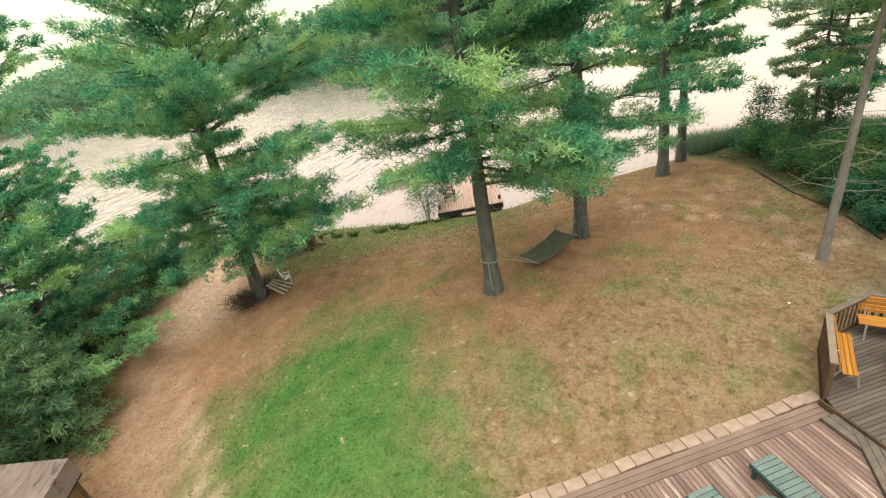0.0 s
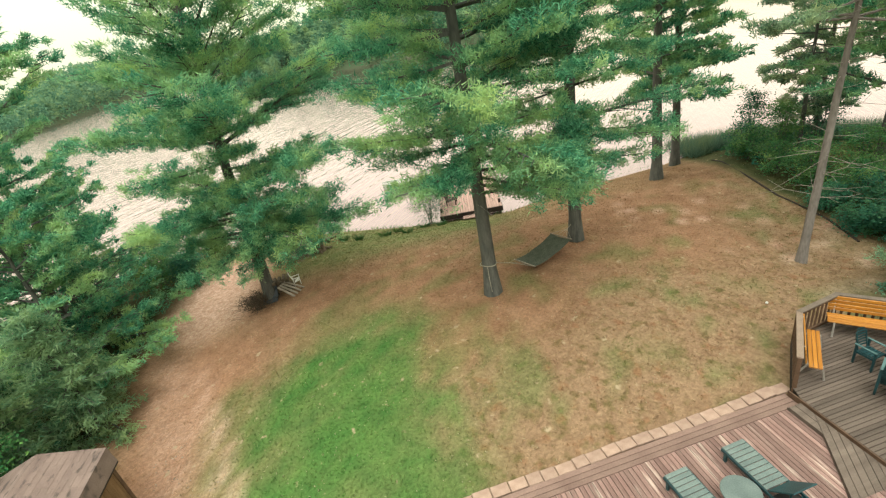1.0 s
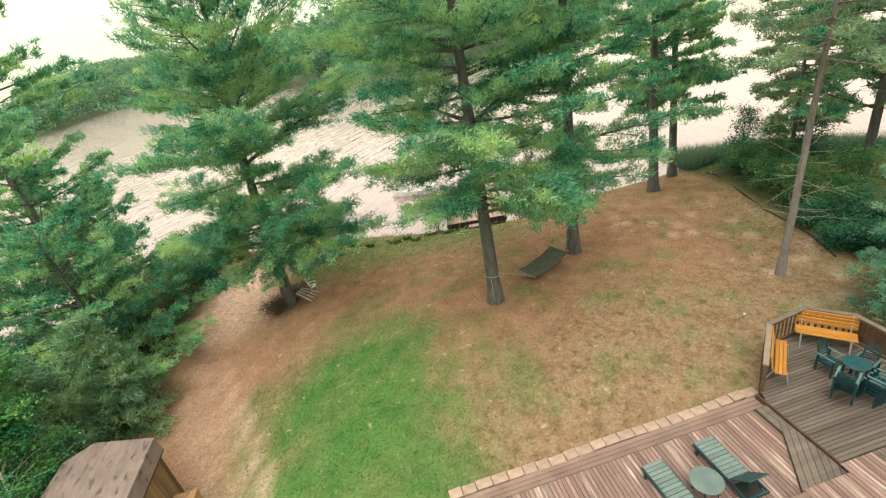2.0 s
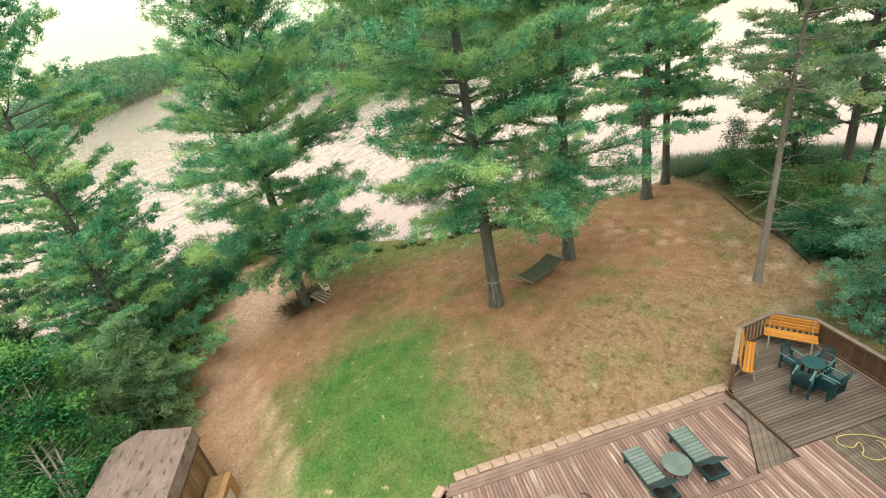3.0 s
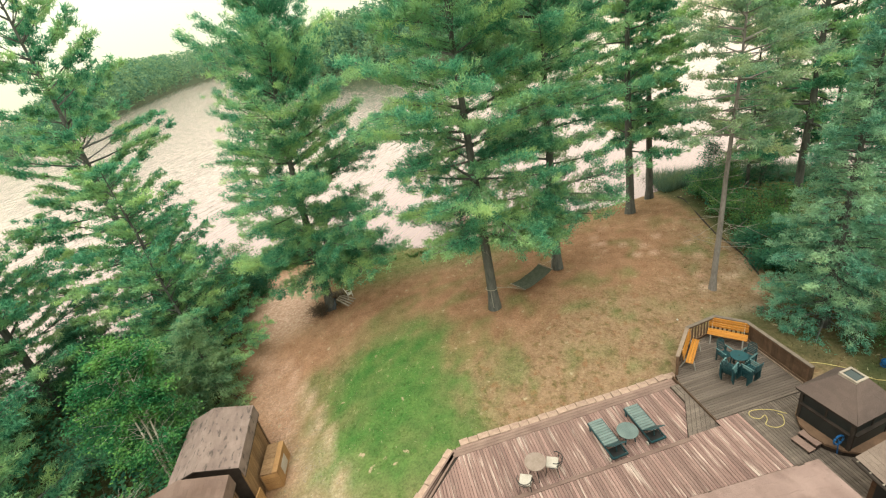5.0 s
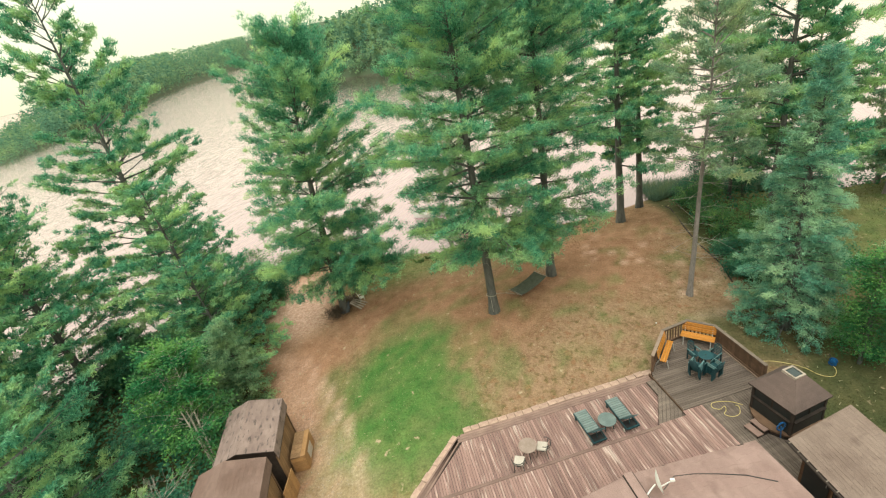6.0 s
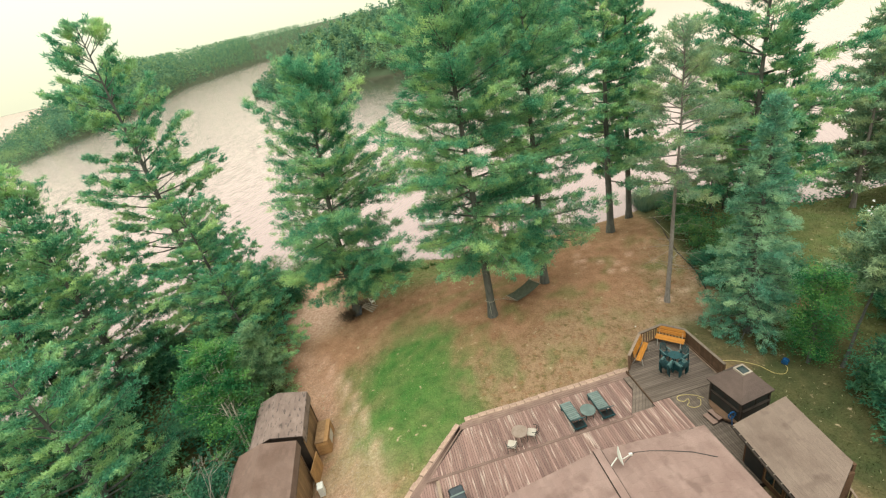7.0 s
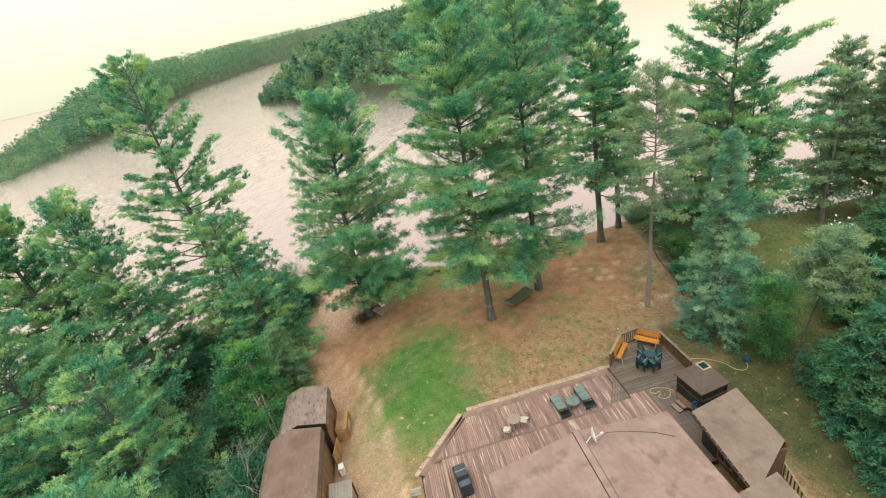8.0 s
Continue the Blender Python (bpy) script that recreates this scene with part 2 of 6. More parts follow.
DARK_WOOD = surface("dark_brown_wood", (0.0209, 0.0149, 0.0119), (0.0418, 0.0298, 0.0239), 3.0, 0.8, 0.3, 30.0, None, 0.2)
NET = surface("green_hammock_cloth", (0.0432, 0.051, 0.0353), (0.0746, 0.0824, 0.0589), 5.0, 0.9, 0.6, 120.0)
ROPE = surface("pale_rope", (0.275, 0.25, 0.203), (0.346, 0.316, 0.262), 6.0, 0.9, 0.0)
HOSE = surface("yellow_hose", (0.46, 0.36, 0.13), (0.54, 0.44, 0.19), 6.0, 0.5, 0.0)
BLUE = surface("blue_plastic", (0.0119, 0.0597, 0.167), (0.0179, 0.0895, 0.227), 6.0, 0.4, 0.0)
COVER = surface("dark_grill_cover", (0.012, 0.018, 0.026), (0.03, 0.042, 0.055), 4.0, 0.45, 0.4, 20.0, spec=0.5)
METAL_ROOF = surface("corrugated_metal", (0.25, 0.215, 0.197), (0.328, 0.287, 0.268), 2.0, 0.5, 0.1, metal=0.2)
GLASS, _, _, gb = material("window_glass", 0.08, 0.0, 0.5)
gb.inputs["Base Color"].default_value = (0.01, 0.022, 0.024, 1)
STONE = surface("path_stones", (0.179, 0.143, 0.108), (0.31, 0.262, 0.209), 9.0, 0.95, 0.5, 40.0, None, 0.0, 0.3)


# ---- building helpers ----
class Shape:
    """Collects boxes, tubes and polygons into one mesh."""

    def __init__(self):
        self.v, self.f = [], []

    def add(self, verts, faces, m=None):
        k = len(self.v)
        self.v += [tuple(m @ Vector(p)) if m else tuple(p) for p in verts]
        self.f += [tuple(i + k for i in q) for q in faces]
        return self

    def box(self, x0, x1, y0, y1, z0, z1, m=None, c=0.0):
        """A box; c cuts its upright and top edges."""
        if not c:
            p = [(x, y, z) for z in (z0, z1) for x, y in ((x0, y0), (x1, y0), (x1, y1), (x0, y1))]
            return self.add(p, [(3, 2, 1, 0), (4, 5, 6, 7), (0, 1, 5, 4), (1, 2, 6, 5), (2, 3, 7, 6), (3, 0, 4, 7)], m)
        p = []
        for z, d in ((z0, 0), (z1 - c, 0), (z1, c)):
            p += [(x0 + d, y0 + d, z), (x1 - d, y0 + d, z), (x1 - d, y1 - d, z), (x0 + d, y1 - d, z)]
        f = [(3, 2, 1, 0), (8, 9, 10, 11)]
        for k in (0, 4):
            f += [(k + i, k + (i + 1) % 4, k + 4 + (i + 1) % 4, k + 4 + i) for i in range(4)]
        return self.add(p, f, m)

    def prism(self, poly, z0, z1, m=None):
        n = len(poly)
        p = [(x, y, z) for z in (z0, z1) for x, y in poly]
        return self.add(p, [tuple(reversed(range(n))), tuple(range(n, 2 * n))] + [(i, (i + 1) % n, n + (i + 1) % n, n + i) for i in range(n)], m)

    def tube(self, path, r0, r1=None, n=8, m=None):
        r1 = r0 if r1 is None else r1
        path = [Vector(p) for p in path]
        k, p, f = len(path), [], []
        for i, c in enumerate(path):
            d = (path[min(i + 1, k - 1)] - path[max(i - 1, 0)]).normalized()
            a = d.cross(Vector((0.31, 0.17, 0.93)) if abs(d.z) < 0.9 else Vector((1, 0, 0))).normalized()
            b, r = d.cross(a), r0 + (r1 - r0) * i / (k - 1)
            p += [c + r * (math.cos(2 * math.pi * j / n) * a + math.sin(2 * math.pi * j / n) * b) for j in range(n)]
        for i in range(k - 1):
            f += [(i * n + j, i * n + (j + 1) % n, (i + 1) * n + (j + 1) % n, (i + 1) * n + j) for j in range(n)]
        f += [tuple(reversed(range(n))), tuple(range((k - 1) * n, k * n))]
        return self.add(p, f, m)

    def disc(self, x, y, z0, z1, r, n=24, c=0.01):
        p, f = [], []
        for z, q in ((z0, r - c), (z0 + c, r), (z1 - c, r), (z1, r - c)):
            p += [(x + q * math.cos(2 * math.pi * j / n), y + q * math.sin(2 * math.pi * j / n), z) for j in range(n)]
        for i in range(3):
            f += [(i * n + j, i * n + (j + 1) % n, (i + 1) * n + (j + 1) % n, (i + 1) * n + j) for j in range(n)]
        return self.add(p, f + [tuple(reversed(range(n))), tuple(range(3 * n, 4 * n))])

    def mesh(self, name, mat, smooth=False):
        me = bpy.data.meshes.new(name)
        me.from_pydata(self.v, [], self.f)
        me.materials.append(mat)
        if smooth:
            me.shade_smooth()
        return me


def thing(name, label, category, at=(0, 0, 0), turn=0.0, group="", kind=""):
    ob = new(name)
    ob.empty_display_size = 0.2
    ob.matrix_basis = pose(*at, 0, 0, turn)
    return tagged(ob, label, category, group, kind)


def part(name, shape, mat, parent, label="", at=None, smooth=False):
    """One mesh under a thing or a part. at: its own pose there."""
    ob = new(name, shape if isinstance(shape, bpy.types.Mesh) else shape.mesh(name, mat, smooth))
    ob.parent = parent
    if at is not None:
        ob.matrix_basis = at
    return tagged(ob, label)


def single(name, shape, mat, label, category, kind="", smooth=False, group=""):
    return tagged(new(name, shape.mesh(name, mat, smooth)), label, category, group, kind)


def soup(name, tris, mat):
    """A mesh of loose triangles from an (n, 3, 3) array."""
    n = len(tris)
    me = bpy.data.meshes.new(name)
    me.vertices.add(3 * n)
    me.loops.add(3 * n)
    me.polygons.add(n)
    me.vertices.foreach_set("co", np.ascontiguousarray(tris, dtype=np.float32).ravel())
    me.loops.foreach_set("vertex_index", np.arange(3 * n, dtype=np.int32))
    me.polygons.foreach_set("loop_start", np.arange(0, 3 * n, 3, dtype=np.int32))
    me.polygons.foreach_set("loop_total", np.full(n, 3, dtype=np.int32))
    me.update(calc_edges=True)
    me.materials.append(mat)
    return me


# ---- lie of the land ----
SHORE = [(-400, -60), (-90, -10), (-60, 2), (-40, 10), (-27, 18), (-23.5, 22), (-22, 27), (-13, 30.5), (-7.4, 27.8), (-1.5, 24.6), (3.6, 22), (8.9, 20.4), (14, 21.4),
         (19.5, 21.4), (24, 22), (29, 19.5), (34.4, 14.8), (46, 13.8), (90, 30), (400, 60)]
LAKE = -1.9


def smooth_step(a, b, v):
    t = np.clip((v - a) / (b - a), 0, 1)
    return t * t * (3 - 2 * t)


def line_dist(x, y, line):
    """Distance to a polyline, and the side of the nearest stretch."""
    best, side = np.full(np.shape(x), 1e9), np.zeros(np.shape(x))
    for (ax, ay), (bx, by) in zip(line, line[1:]):
        dx, dy = bx - ax, by - ay
        t = np.clip(((x - ax) * dx + (y - ay) * dy) / (dx * dx + dy * dy), 0, 1)
        d = np.hypot(x - ax - t * dx, y - ay - t * dy)
        near = d < best - 1e-9
        side = np.where(near, dx * (y - ay) - dy * (x - ax), side)
        best = np.where(near, d, best)
    return best, side


def shore_dist(x, y):
    d, side = line_dist(x, y, SHORE)
    return np.where(side < 0, d, -d)


def value_noise(x, y, seed=0):
    """Smooth noise from 0 to 1."""
    ix, iy = np.floor(x), np.floor(y)
    fx, fy = x - ix, y - iy
    fx, fy = fx * fx * (3 - 2 * fx), fy * fy * (3 - 2 * fy)

    def h(a, b):
        s = np.sin(a * 127.1 + b * 311.7 + seed * 74.7) * 43758.5453
        return s - np.floor(s)

    return (h(ix, iy) * (1 - fx) + h(ix + 1, iy) * fx) * (1 - fy) + (h(ix, iy + 1) * (1 - fx) + h(ix + 1, iy + 1) * fx) * fy


def fractal(x, y, seed=0):
    return 0.5 * value_noise(x, y, seed) + 0.3 * value_noise(2.1 * x, 2.1 * y, seed + 1) + 0.2 * value_noise(4.3 * x, 4.3 * y, seed + 2)


def land(x, y):
    """Height of the ground."""
    h = -0.12 + 0.72 * np.exp(-(((x - 6) / 7) ** 2) - ((y - 7) / 5.5) ** 2) * smooth_step(-0.2, 3.5, y)
    h = h - 0.95 * smooth_step(2, 9, -x) - 0.5 * smooth_step(11, 17, x)
    h = h + 0.06 * (fractal(x * 0.7, y * 0.7, 5) - 0.5) * smooth_step(0.3, 2.0, y)
    s = smooth_step(-1, 9, shore_dist(x, y)) ** 0.8
    return -2.4 + (h + 2.4) * s


def up(x, y):
    return float(land(np.array(float(x)), np.array(float(y))))


PATH_LINE = [(-9.5, 20), (-9.6, 15), (-9.3, 11), (-8.4, 8), (-7.3, 5), (-6.2, 2), (-5.6, -2), (-5.2, -12)]
NEEDLE_SPOTS = [(3.9, 7.5, 4.0), (8.4, 9.6, 4.6), (16.9, 15.5, 5.0), (12.5, 12.0, 5.2), (-4.5, 14, 3.0), (-2.5, 11.0, 4.0), (-7.5, 9.5, 3.6), (1.0, 10.5, 4.2), (12.0, 8.0, 3.6), (2.0, 5.6, 2.2), (-8.0, 4.0, 2.0)]


def land_mask(x, y):
    """How far the ground is green turf, needle litter, sand and rough grass, the last also as shade by the spruce."""
    w = 1.6 * (fractal(x * 0.5, y * 0.5, 11) - 0.5)
    v = 1.6 * (fractal(x * 0.5, y * 0.5, 21) - 0.5)
    n = fractal(x * 1.1, y * 1.1, 31)
    e = np.hypot((x + 2.5 - 0.14 * (y - 3) + w) / 4.2, (y - 3.4 + v) / 6.2)
    green = smooth_step(1.30, 0.45, e + 0.6 * (fractal(x * 1.6, y * 1.6, 61) - 0.5)) * (0.44 + 0.50 * fractal(x * 2.3, y * 2.3, 71) + 0.46 * fractal(x * 0.9, y * 0.9, 81))
    green = np.maximum(green, 0.8 * smooth_step(1.1, 0.4, np.hypot((x + 0.6 + w) / 3.0, (y - 0.2 + v) / 2.8)))
    green = np.maximum(green, 0.5 * smooth_step(1.2, 0.5, np.hypot((x + 5.9 + 0.5 * w) / 1.0, (y - 6.3 + v) / 2.2)))
    green = np.maximum(green, 0.45 * smooth_step(0.52, 0.72, n) * smooth_step(22, 6, y) * smooth_step(-6, -2, x))
    bank = smooth_step(12.6, 16.0, y + 0.6 * v) * smooth_step(-6.0, -3.6, x + 0.5 * w)
    green = np.maximum(green, (0.30 + 0.5 * n) * bank * (0.25 + 0.75 * smooth_step(10, 6, x)) * smooth_step(24, 14, x))
    litter = np.zeros(np.shape(x))
    for cx, cy, r in NEEDLE_SPOTS:
        litter = np.maximum(litter, smooth_step(1.25, 0.35, np.hypot(x - cx + w, y - cy + v) / r))
    litter = litter * (0.6 + 0.5 * n) * (1 - 0.5 * green) * (1 - 0.85 * bank * smooth_step(10, 6, x))
    p, _ = line_dist(x + 0.5 * w, y, PATH_LINE)
    sand = 0.42 * smooth_step(1.5, 0.4, p) * (0.1 + 1.1 * n)
    q, _ = line_dist(x - 1.35 + 0.3 * w, y, PATH_LINE)
    sand = np.maximum(sand, 0.7 * smooth_step(0.34, 0.08, q) * (0.3 + n) * smooth_step(11, 8, y))
    sand = np.maximum(sand, smooth_step(1.2, 0.4, np.hypot((x + 8.4 + 0.6 * w) / 3.0, (y - 17.0 + v) / 5.4)))
    sand = np.maximum(sand, 0.42 * smooth_step(1.2, 0.5, np.hypot((x + 5.6 + w) / 1.9, (y + 1.8) / 4.5)) * (0.3 + 0.9 * n))
    sand = np.maximum(sand, 0.85 * smooth_step(0.55, 0.70, n) * smooth_step(1.3, 0.5, np.hypot((x - 15.2) / 2.4, (y - 4.0) / 2.2)))
    sand = np.maximum(sand, 0.75 * smooth_step(0.64, 0.74, fractal(x * 2.4, y * 1.7, 101)) * smooth_step(9, 12, x) * smooth_step(19, 17.5, x) * smooth_step(4, 7, y) * smooth_step(15, 12, y))
    litter = np.maximum(litter, 0.9 * smooth_step(2.6, 0.8, p) * (1 - sand) * smooth_step(-4, 2, y))
    rough = np.maximum(smooth_step(12.3, 14.0, x + 0.5 * w - 2.4 * smooth_step(-2.6, -1.0, y)) * smooth_step(2.2, -0.5, y + 0.5 * v), smooth_step(17.9, 18.7, x - 0.24 * (y - 6.5) + 0.3 * w) * smooth_step(2.0, 4.0, y))
    rough = np.maximum(rough, smooth_step(-10.2, -11.8, x + 0.5 * w))
    rough = np.maximum(rough, smooth_step(-9, -14, y))
    # dark ellipse beside the spruce: its shade put into the ground colour
    rough = np.maximum(rough, 0.8 * smooth_step(1.25, 0.6, np.hypot((x - 14.9 + 0.6 * w) / 1.9, (y - 0.6 + 0.5 * v) / 2.5)))
    yard = smooth_step(21.0, 24.0, x - 0.24 * (y - 6.5) + w) * smooth_step(-12, -6, y)
    green = np.maximum(green, yard * (0.35 + 0.5 * n))
    rough = rough * (1 - 0.75 * yard)
    return np.clip(green, 0, 1), np.clip(litter, 0, 1), np.clip(sand, 0, 1), np.clip(rough, 0, 1) * (0.85 + 0.15 * n)


def put_mask(me, xy):
    a = me.attributes.new("mask", "FLOAT_COLOR", "POINT")
    a.data.foreach_set("color", np.stack(land_mask(xy[:, 0], xy[:, 1]), -1).astype(np.float32).ravel())


def spread(lo, hi, step, far):
    """Even steps from lo to hi, then ever wider ones out to far on both sides."""
    out, w = [], step
    while (out[-1] if out else 0) < far:
        w *= 1.35
        out.append((out[-1] if out else 0) + w)
    return np.r_[lo - np.array(out[::-1]), np.arange(lo, hi + step / 2, step), hi + np.array(out)]


def build_ground():
    xs, ys = spread(-30, 40, 0.52, 4500), spread(-16, 32, 0.52, 4500)
    gx, gy = np.meshgrid(xs, ys)
    x, y = gx.ravel(), gy.ravel()
    z = land(x, y)
    nx, ny = len(xs), len(ys)
    i = np.arange(nx * ny).reshape(ny, nx)
    quads = np.stack([i[:-1, :-1], i[:-1, 1:], i[1:, 1:], i[1:, :-1]], -1).reshape(-1, 4)
    me = bpy.data.meshes.new("ground")
    me.vertices.add(nx * ny)
    me.vertices.foreach_set("co", np.stack([x, y, z], -1).astype(np.float32).ravel())
    me.loops.add(quads.size)
    me.loops.foreach_set("vertex_index", quads.ravel().astype(np.int32))
    me.polygons.add(len(quads))
    me.polygons.foreach_set("loop_start", np.arange(0, quads.size, 4, dtype=np.int32))
    me.polygons.foreach_set("loop_total", np.full(len(quads), 4, dtype=np.int32))
    me.update(calc_edges=True)
    me.shade_smooth()
    me.materials.append(GROUND)
    put_mask(me, np.stack([x, y], -1))
    tagged(new("ground", me), "dry sloping lawn with green patch, needle litter and sandy path", "ground", kind="structure")


build_ground()
lake = Shape().add([(-4500, -200, LAKE), (4500, -200, LAKE), (4500, 4500, LAKE), (-4500, 4500, LAKE)], [(0, 1, 2, 3)])
single("water", lake, WATER, "pale rippled lake reflecting the overcast sky", "lake", "structure")


# ---- trees and shrubs ----
def unit(a):
    return a / np.maximum(np.linalg.norm(a, axis=-1, keepdims=True), 1e-9)


def blades(rng, pos, way, count, length, width, spread_by, flat=0.6, loose=0.0):
    """Narrow pointed triangles round each position, pointing about the way given. loose: how far their feet lie from it."""
    n = len(pos)
    p = np.repeat(pos, count, 0) + rng.normal(0, 1, (n * count, 3)) * loose * (1, 1, 0.7)
    d = unit(np.repeat(way, count, 0) + rng.normal(0, spread_by, (n * count, 3)))
    side = unit(np.cross(d, rng.normal(0, flat, (n * count, 3)) + (0, 0, 1)))
    ln = length * rng.uniform(0.65, 1.25, (n * count, 1))
    b = p - d * ln * 0.15
    return np.stack([b + side * width / 2, b - side * width / 2, b + d * ln], 1)


def leaves(rng, pos, size):
    """Small pointed leaves, two triangles each, lying about level."""
    n = len(pos)
    a = unit(rng.normal(0, 1, (n, 3)) * (1, 1, 0.45))
    b = unit(np.cross(a, unit(rng.normal(0, 0.55, (n, 3)) + (0, 0, 1))))
    s = size * rng.uniform(0.6, 1.25, (n, 1))
    p0, p1, p2, p3 = pos - a * s * 0.5, pos + b * s * 0.3, pos + a * s * 0.5, pos - b * s * 0.3
    return np.concatenate([np.stack([p0, p1, p2], 1), np.stack([p0, p2, p3], 1)], 1).reshape(-1, 3, 3)


def trunk_shape(rng, height, r, lean=(0.0, 0.0), sides=10, wobble=0.06, bow=0.0):
    path, rad, off = [], [], np.zeros(2)
    steps = 16
    for i in range(steps + 1):
        u = i / steps
        off = off + rng.normal(0, wobble, 2) * (0.3 if i < 3 else 1) / 4
        path.append((off[0] + lean[0] * u * height + bow * u ** 3, off[1] + lean[1] * u * height, -0.3 + u * (height + 0.3)))
        rad.append(r * (1 - 0.93 * u) * (1 + 0.45 * max(0, 1 - u * height / 0.7)))
    s, v, f = Shape(), [], []
    for (x, y, z), q in zip(path, rad):
        v += [(x + q * math.cos(2 * math.pi * j / sides), y + q * math.sin(2 * math.pi * j / sides), z) for j in range(sides)]
    for i in range(steps):
        f += [(i * sides + j, i * sides + (j + 1) % sides, (i + 1) * sides + (j + 1) % sides, (i + 1) * sides + j) for j in range(sides)]
    s.add(v, f)
    return s, np.array(path)


def conifer(name, label, x, y, height, seed, base=0.3, radius=3.5, trunk=0.25, whorl=0.72, per=5, top_power=0.62, rise=(0.02, 0.62), tufts=17, blade=(0.32, 0.054), count=6,
            plate=0.36, mats=None, lean=(0.0, 0.0), bare=0.14, gaps=0.10, belly=0.25, group="pines round the lawn", stubs=0, up_bias=0.30, open_below=0.0, curl_most=0.14, east=0.0, puff=22, bow=0.0, boughs=(), loose=0.10):
    """A conifer: tapered trunk, whorls of limbs, and side shoots with needle tufts that make each limb a flat spray.
    base: share of the height below the crown; rise: the limbs' slope at the crown's foot and top; belly: how far the lowest limbs are shortened;
    open_below: share of limbs missing near the crown's foot; east: how much longer the limbs are on that side; puff: needles in a clump; loose: how far a clump spreads;
    bow: how far the top bends east; boughs: single heavy limbs, as height, compass turn in degrees from east, length and slope."""
    rng = np.random.default_rng(seed)
    bark, needles = mats or (BARK, NEEDLES)
    z0 = up(x, y)
    tree = thing(name, label, "tree", (x, y, z0), 0.0, group)
    stem, path = trunk_shape(rng, height, trunk, lean, bow=bow)
    part("trunk", stem, bark, tree, smooth=True)
    limbs, pos, way, single_limbs = Shape(), [], [], 12

    def limb(hh, a, ln, e, curl, thick=1.0):
        """One limb with its side shoots; needles sit in rounded clumps along the shoots."""
        nonlocal single_limbs
        i = min(15, max(0, int(hh / height * 16)))
        root = np.array([*(path[i][:2] + (path[i + 1][:2] - path[i][:2]) * (hh / height * 16 - i)), hh])
        out = np.array([math.cos(a), math.sin(a), 0.0])
        over = np.array([-math.sin(a), math.cos(a), 0.0])
        bend = rng.normal(0, 0.10)

        def along(u):
            return root + np.outer(u * ln * math.cos(e), out) + np.outer(bend * ln * u * u, over) + np.outer(ln * (math.sin(e) * u + curl * u * u), (0, 0, 1))

        r = 0.012 + 0.014 * ln
        if single_limbs:
            single_limbs -= 1
            part("limb", Shape().tube(along(np.linspace(0, 0.95, 6)), r, 0.008, 5), bark, tree)
        else:
            limbs.tube(along(np.linspace(0, 0.95, 4)), r, 0.008, 3)
        # side shoots, longest in the middle of the limb
        n = int(4 + ln * 2.6)
        us = bare + (0.97 - bare) * (np.arange(n) + rng.uniform(0.1, 0.9, n)) / n
        hand = np.where(np.arange(n) % 2, 1.0, -1.0)
        reach = plate * ln * np.clip((us - bare) * 3 + 0.3, 0.25, 1) * np.clip(1.15 - us, 0.1, 1) ** 0.5 * rng.uniform(0.6, 1.2, n) + 0.10
        ang = hand * rng.uniform(0.5, 0.95, n)
        ways = np.cos(ang)[:, None] * out + np.sin(ang)[:, None] * over + np.outer(math.sin(e) * 0.6 + rng.normal(0.02, 0.09, n), (0, 0, 1))
        feet = along(us)
        for j in range(0, n, 2 if count > 5 else 4):
            limbs.tube([feet[j], feet[j] + ways[j] * reach[j] * 0.8], r * 0.35, 0.004, 3)
        share = np.append(reach, ln * 0.35)
        m = max(3, int(thick * tufts * count * share.sum() / puff))
        pick = rng.choice(n + 1, m, p=share / share.sum())
        v = rng.random(m) ** 0.75
        shoot = pick < n
        q = np.minimum(pick, n - 1)
        c = np.where(shoot[:, None], feet[q] + ways[q] * (reach[q] * v)[:, None], along(bare + (1.04 - bare) * v))
        pos.append(c + rng.normal(0, 1, (m, 3)) * (0.06, 0.06, (0.03 + 0.008 * ln) * thick ** 2))
        way.append(0.75 * np.where(shoot[:, None], ways[q], out) + (0, 0, up_bias + 0.04 + 0.35 * math.sin(e)))

    h = height * base
    while h < height - 0.2:
        s = (h - height * base) / (height * (1 - base))
        turn = rng.uniform(0, 2 * math.pi)
        for k in range(per):
            if rng.random() < gaps + open_below * max(0, 1 - s / 0.45):
                continue
            hh = min(h + rng.uniform(-0.22, 0.22) * whorl, height - 0.1)
            a = turn + 2 * math.pi * k / per + rng.uniform(-0.4, 0.4)
            ln = radius * (1 - s) ** top_power * (1 - belly * max(0, 1 - s / 0.22)) * rng.uniform(0.50, 1.14) * (1 + east * math.cos(a)) + 0.30
            e = rise[0] + (rise[1] - rise[0]) * s ** 1.5 + rng.normal(0, 0.08)
            curl = rng.uniform(0.15, 1.0) * curl_most * (1 if rise[0] > -0.2 else 0.6)
            limb(hh, a, ln, e, curl)
        h += whorl * rng.uniform(0.8, 1.2) * (1 - 0.35 * s)
    for hh, a, ln, e in boughs:
        limb(hh, radians(a), ln, e, 0.05, 1.45)
    dead = Shape()
    for j in range(stubs):
        hh, a = rng.uniform(0.15, base + 0.12) * height, rng.uniform(0, 2 * math.pi)
        i = min(15, int(hh / height * 16))
        o, ln = Vector((math.cos(a), math.sin(a), rng.uniform(-0.15, 0.25))), rng.uniform(0.5, 1.9)
        b = Vector((*path[i][:2], hh))
        m = b + 0.55 * ln * o
        w = Vector((rng.normal(0, 0.3), rng.normal(0, 0.3), rng.uniform(-0.4, 0.0)))
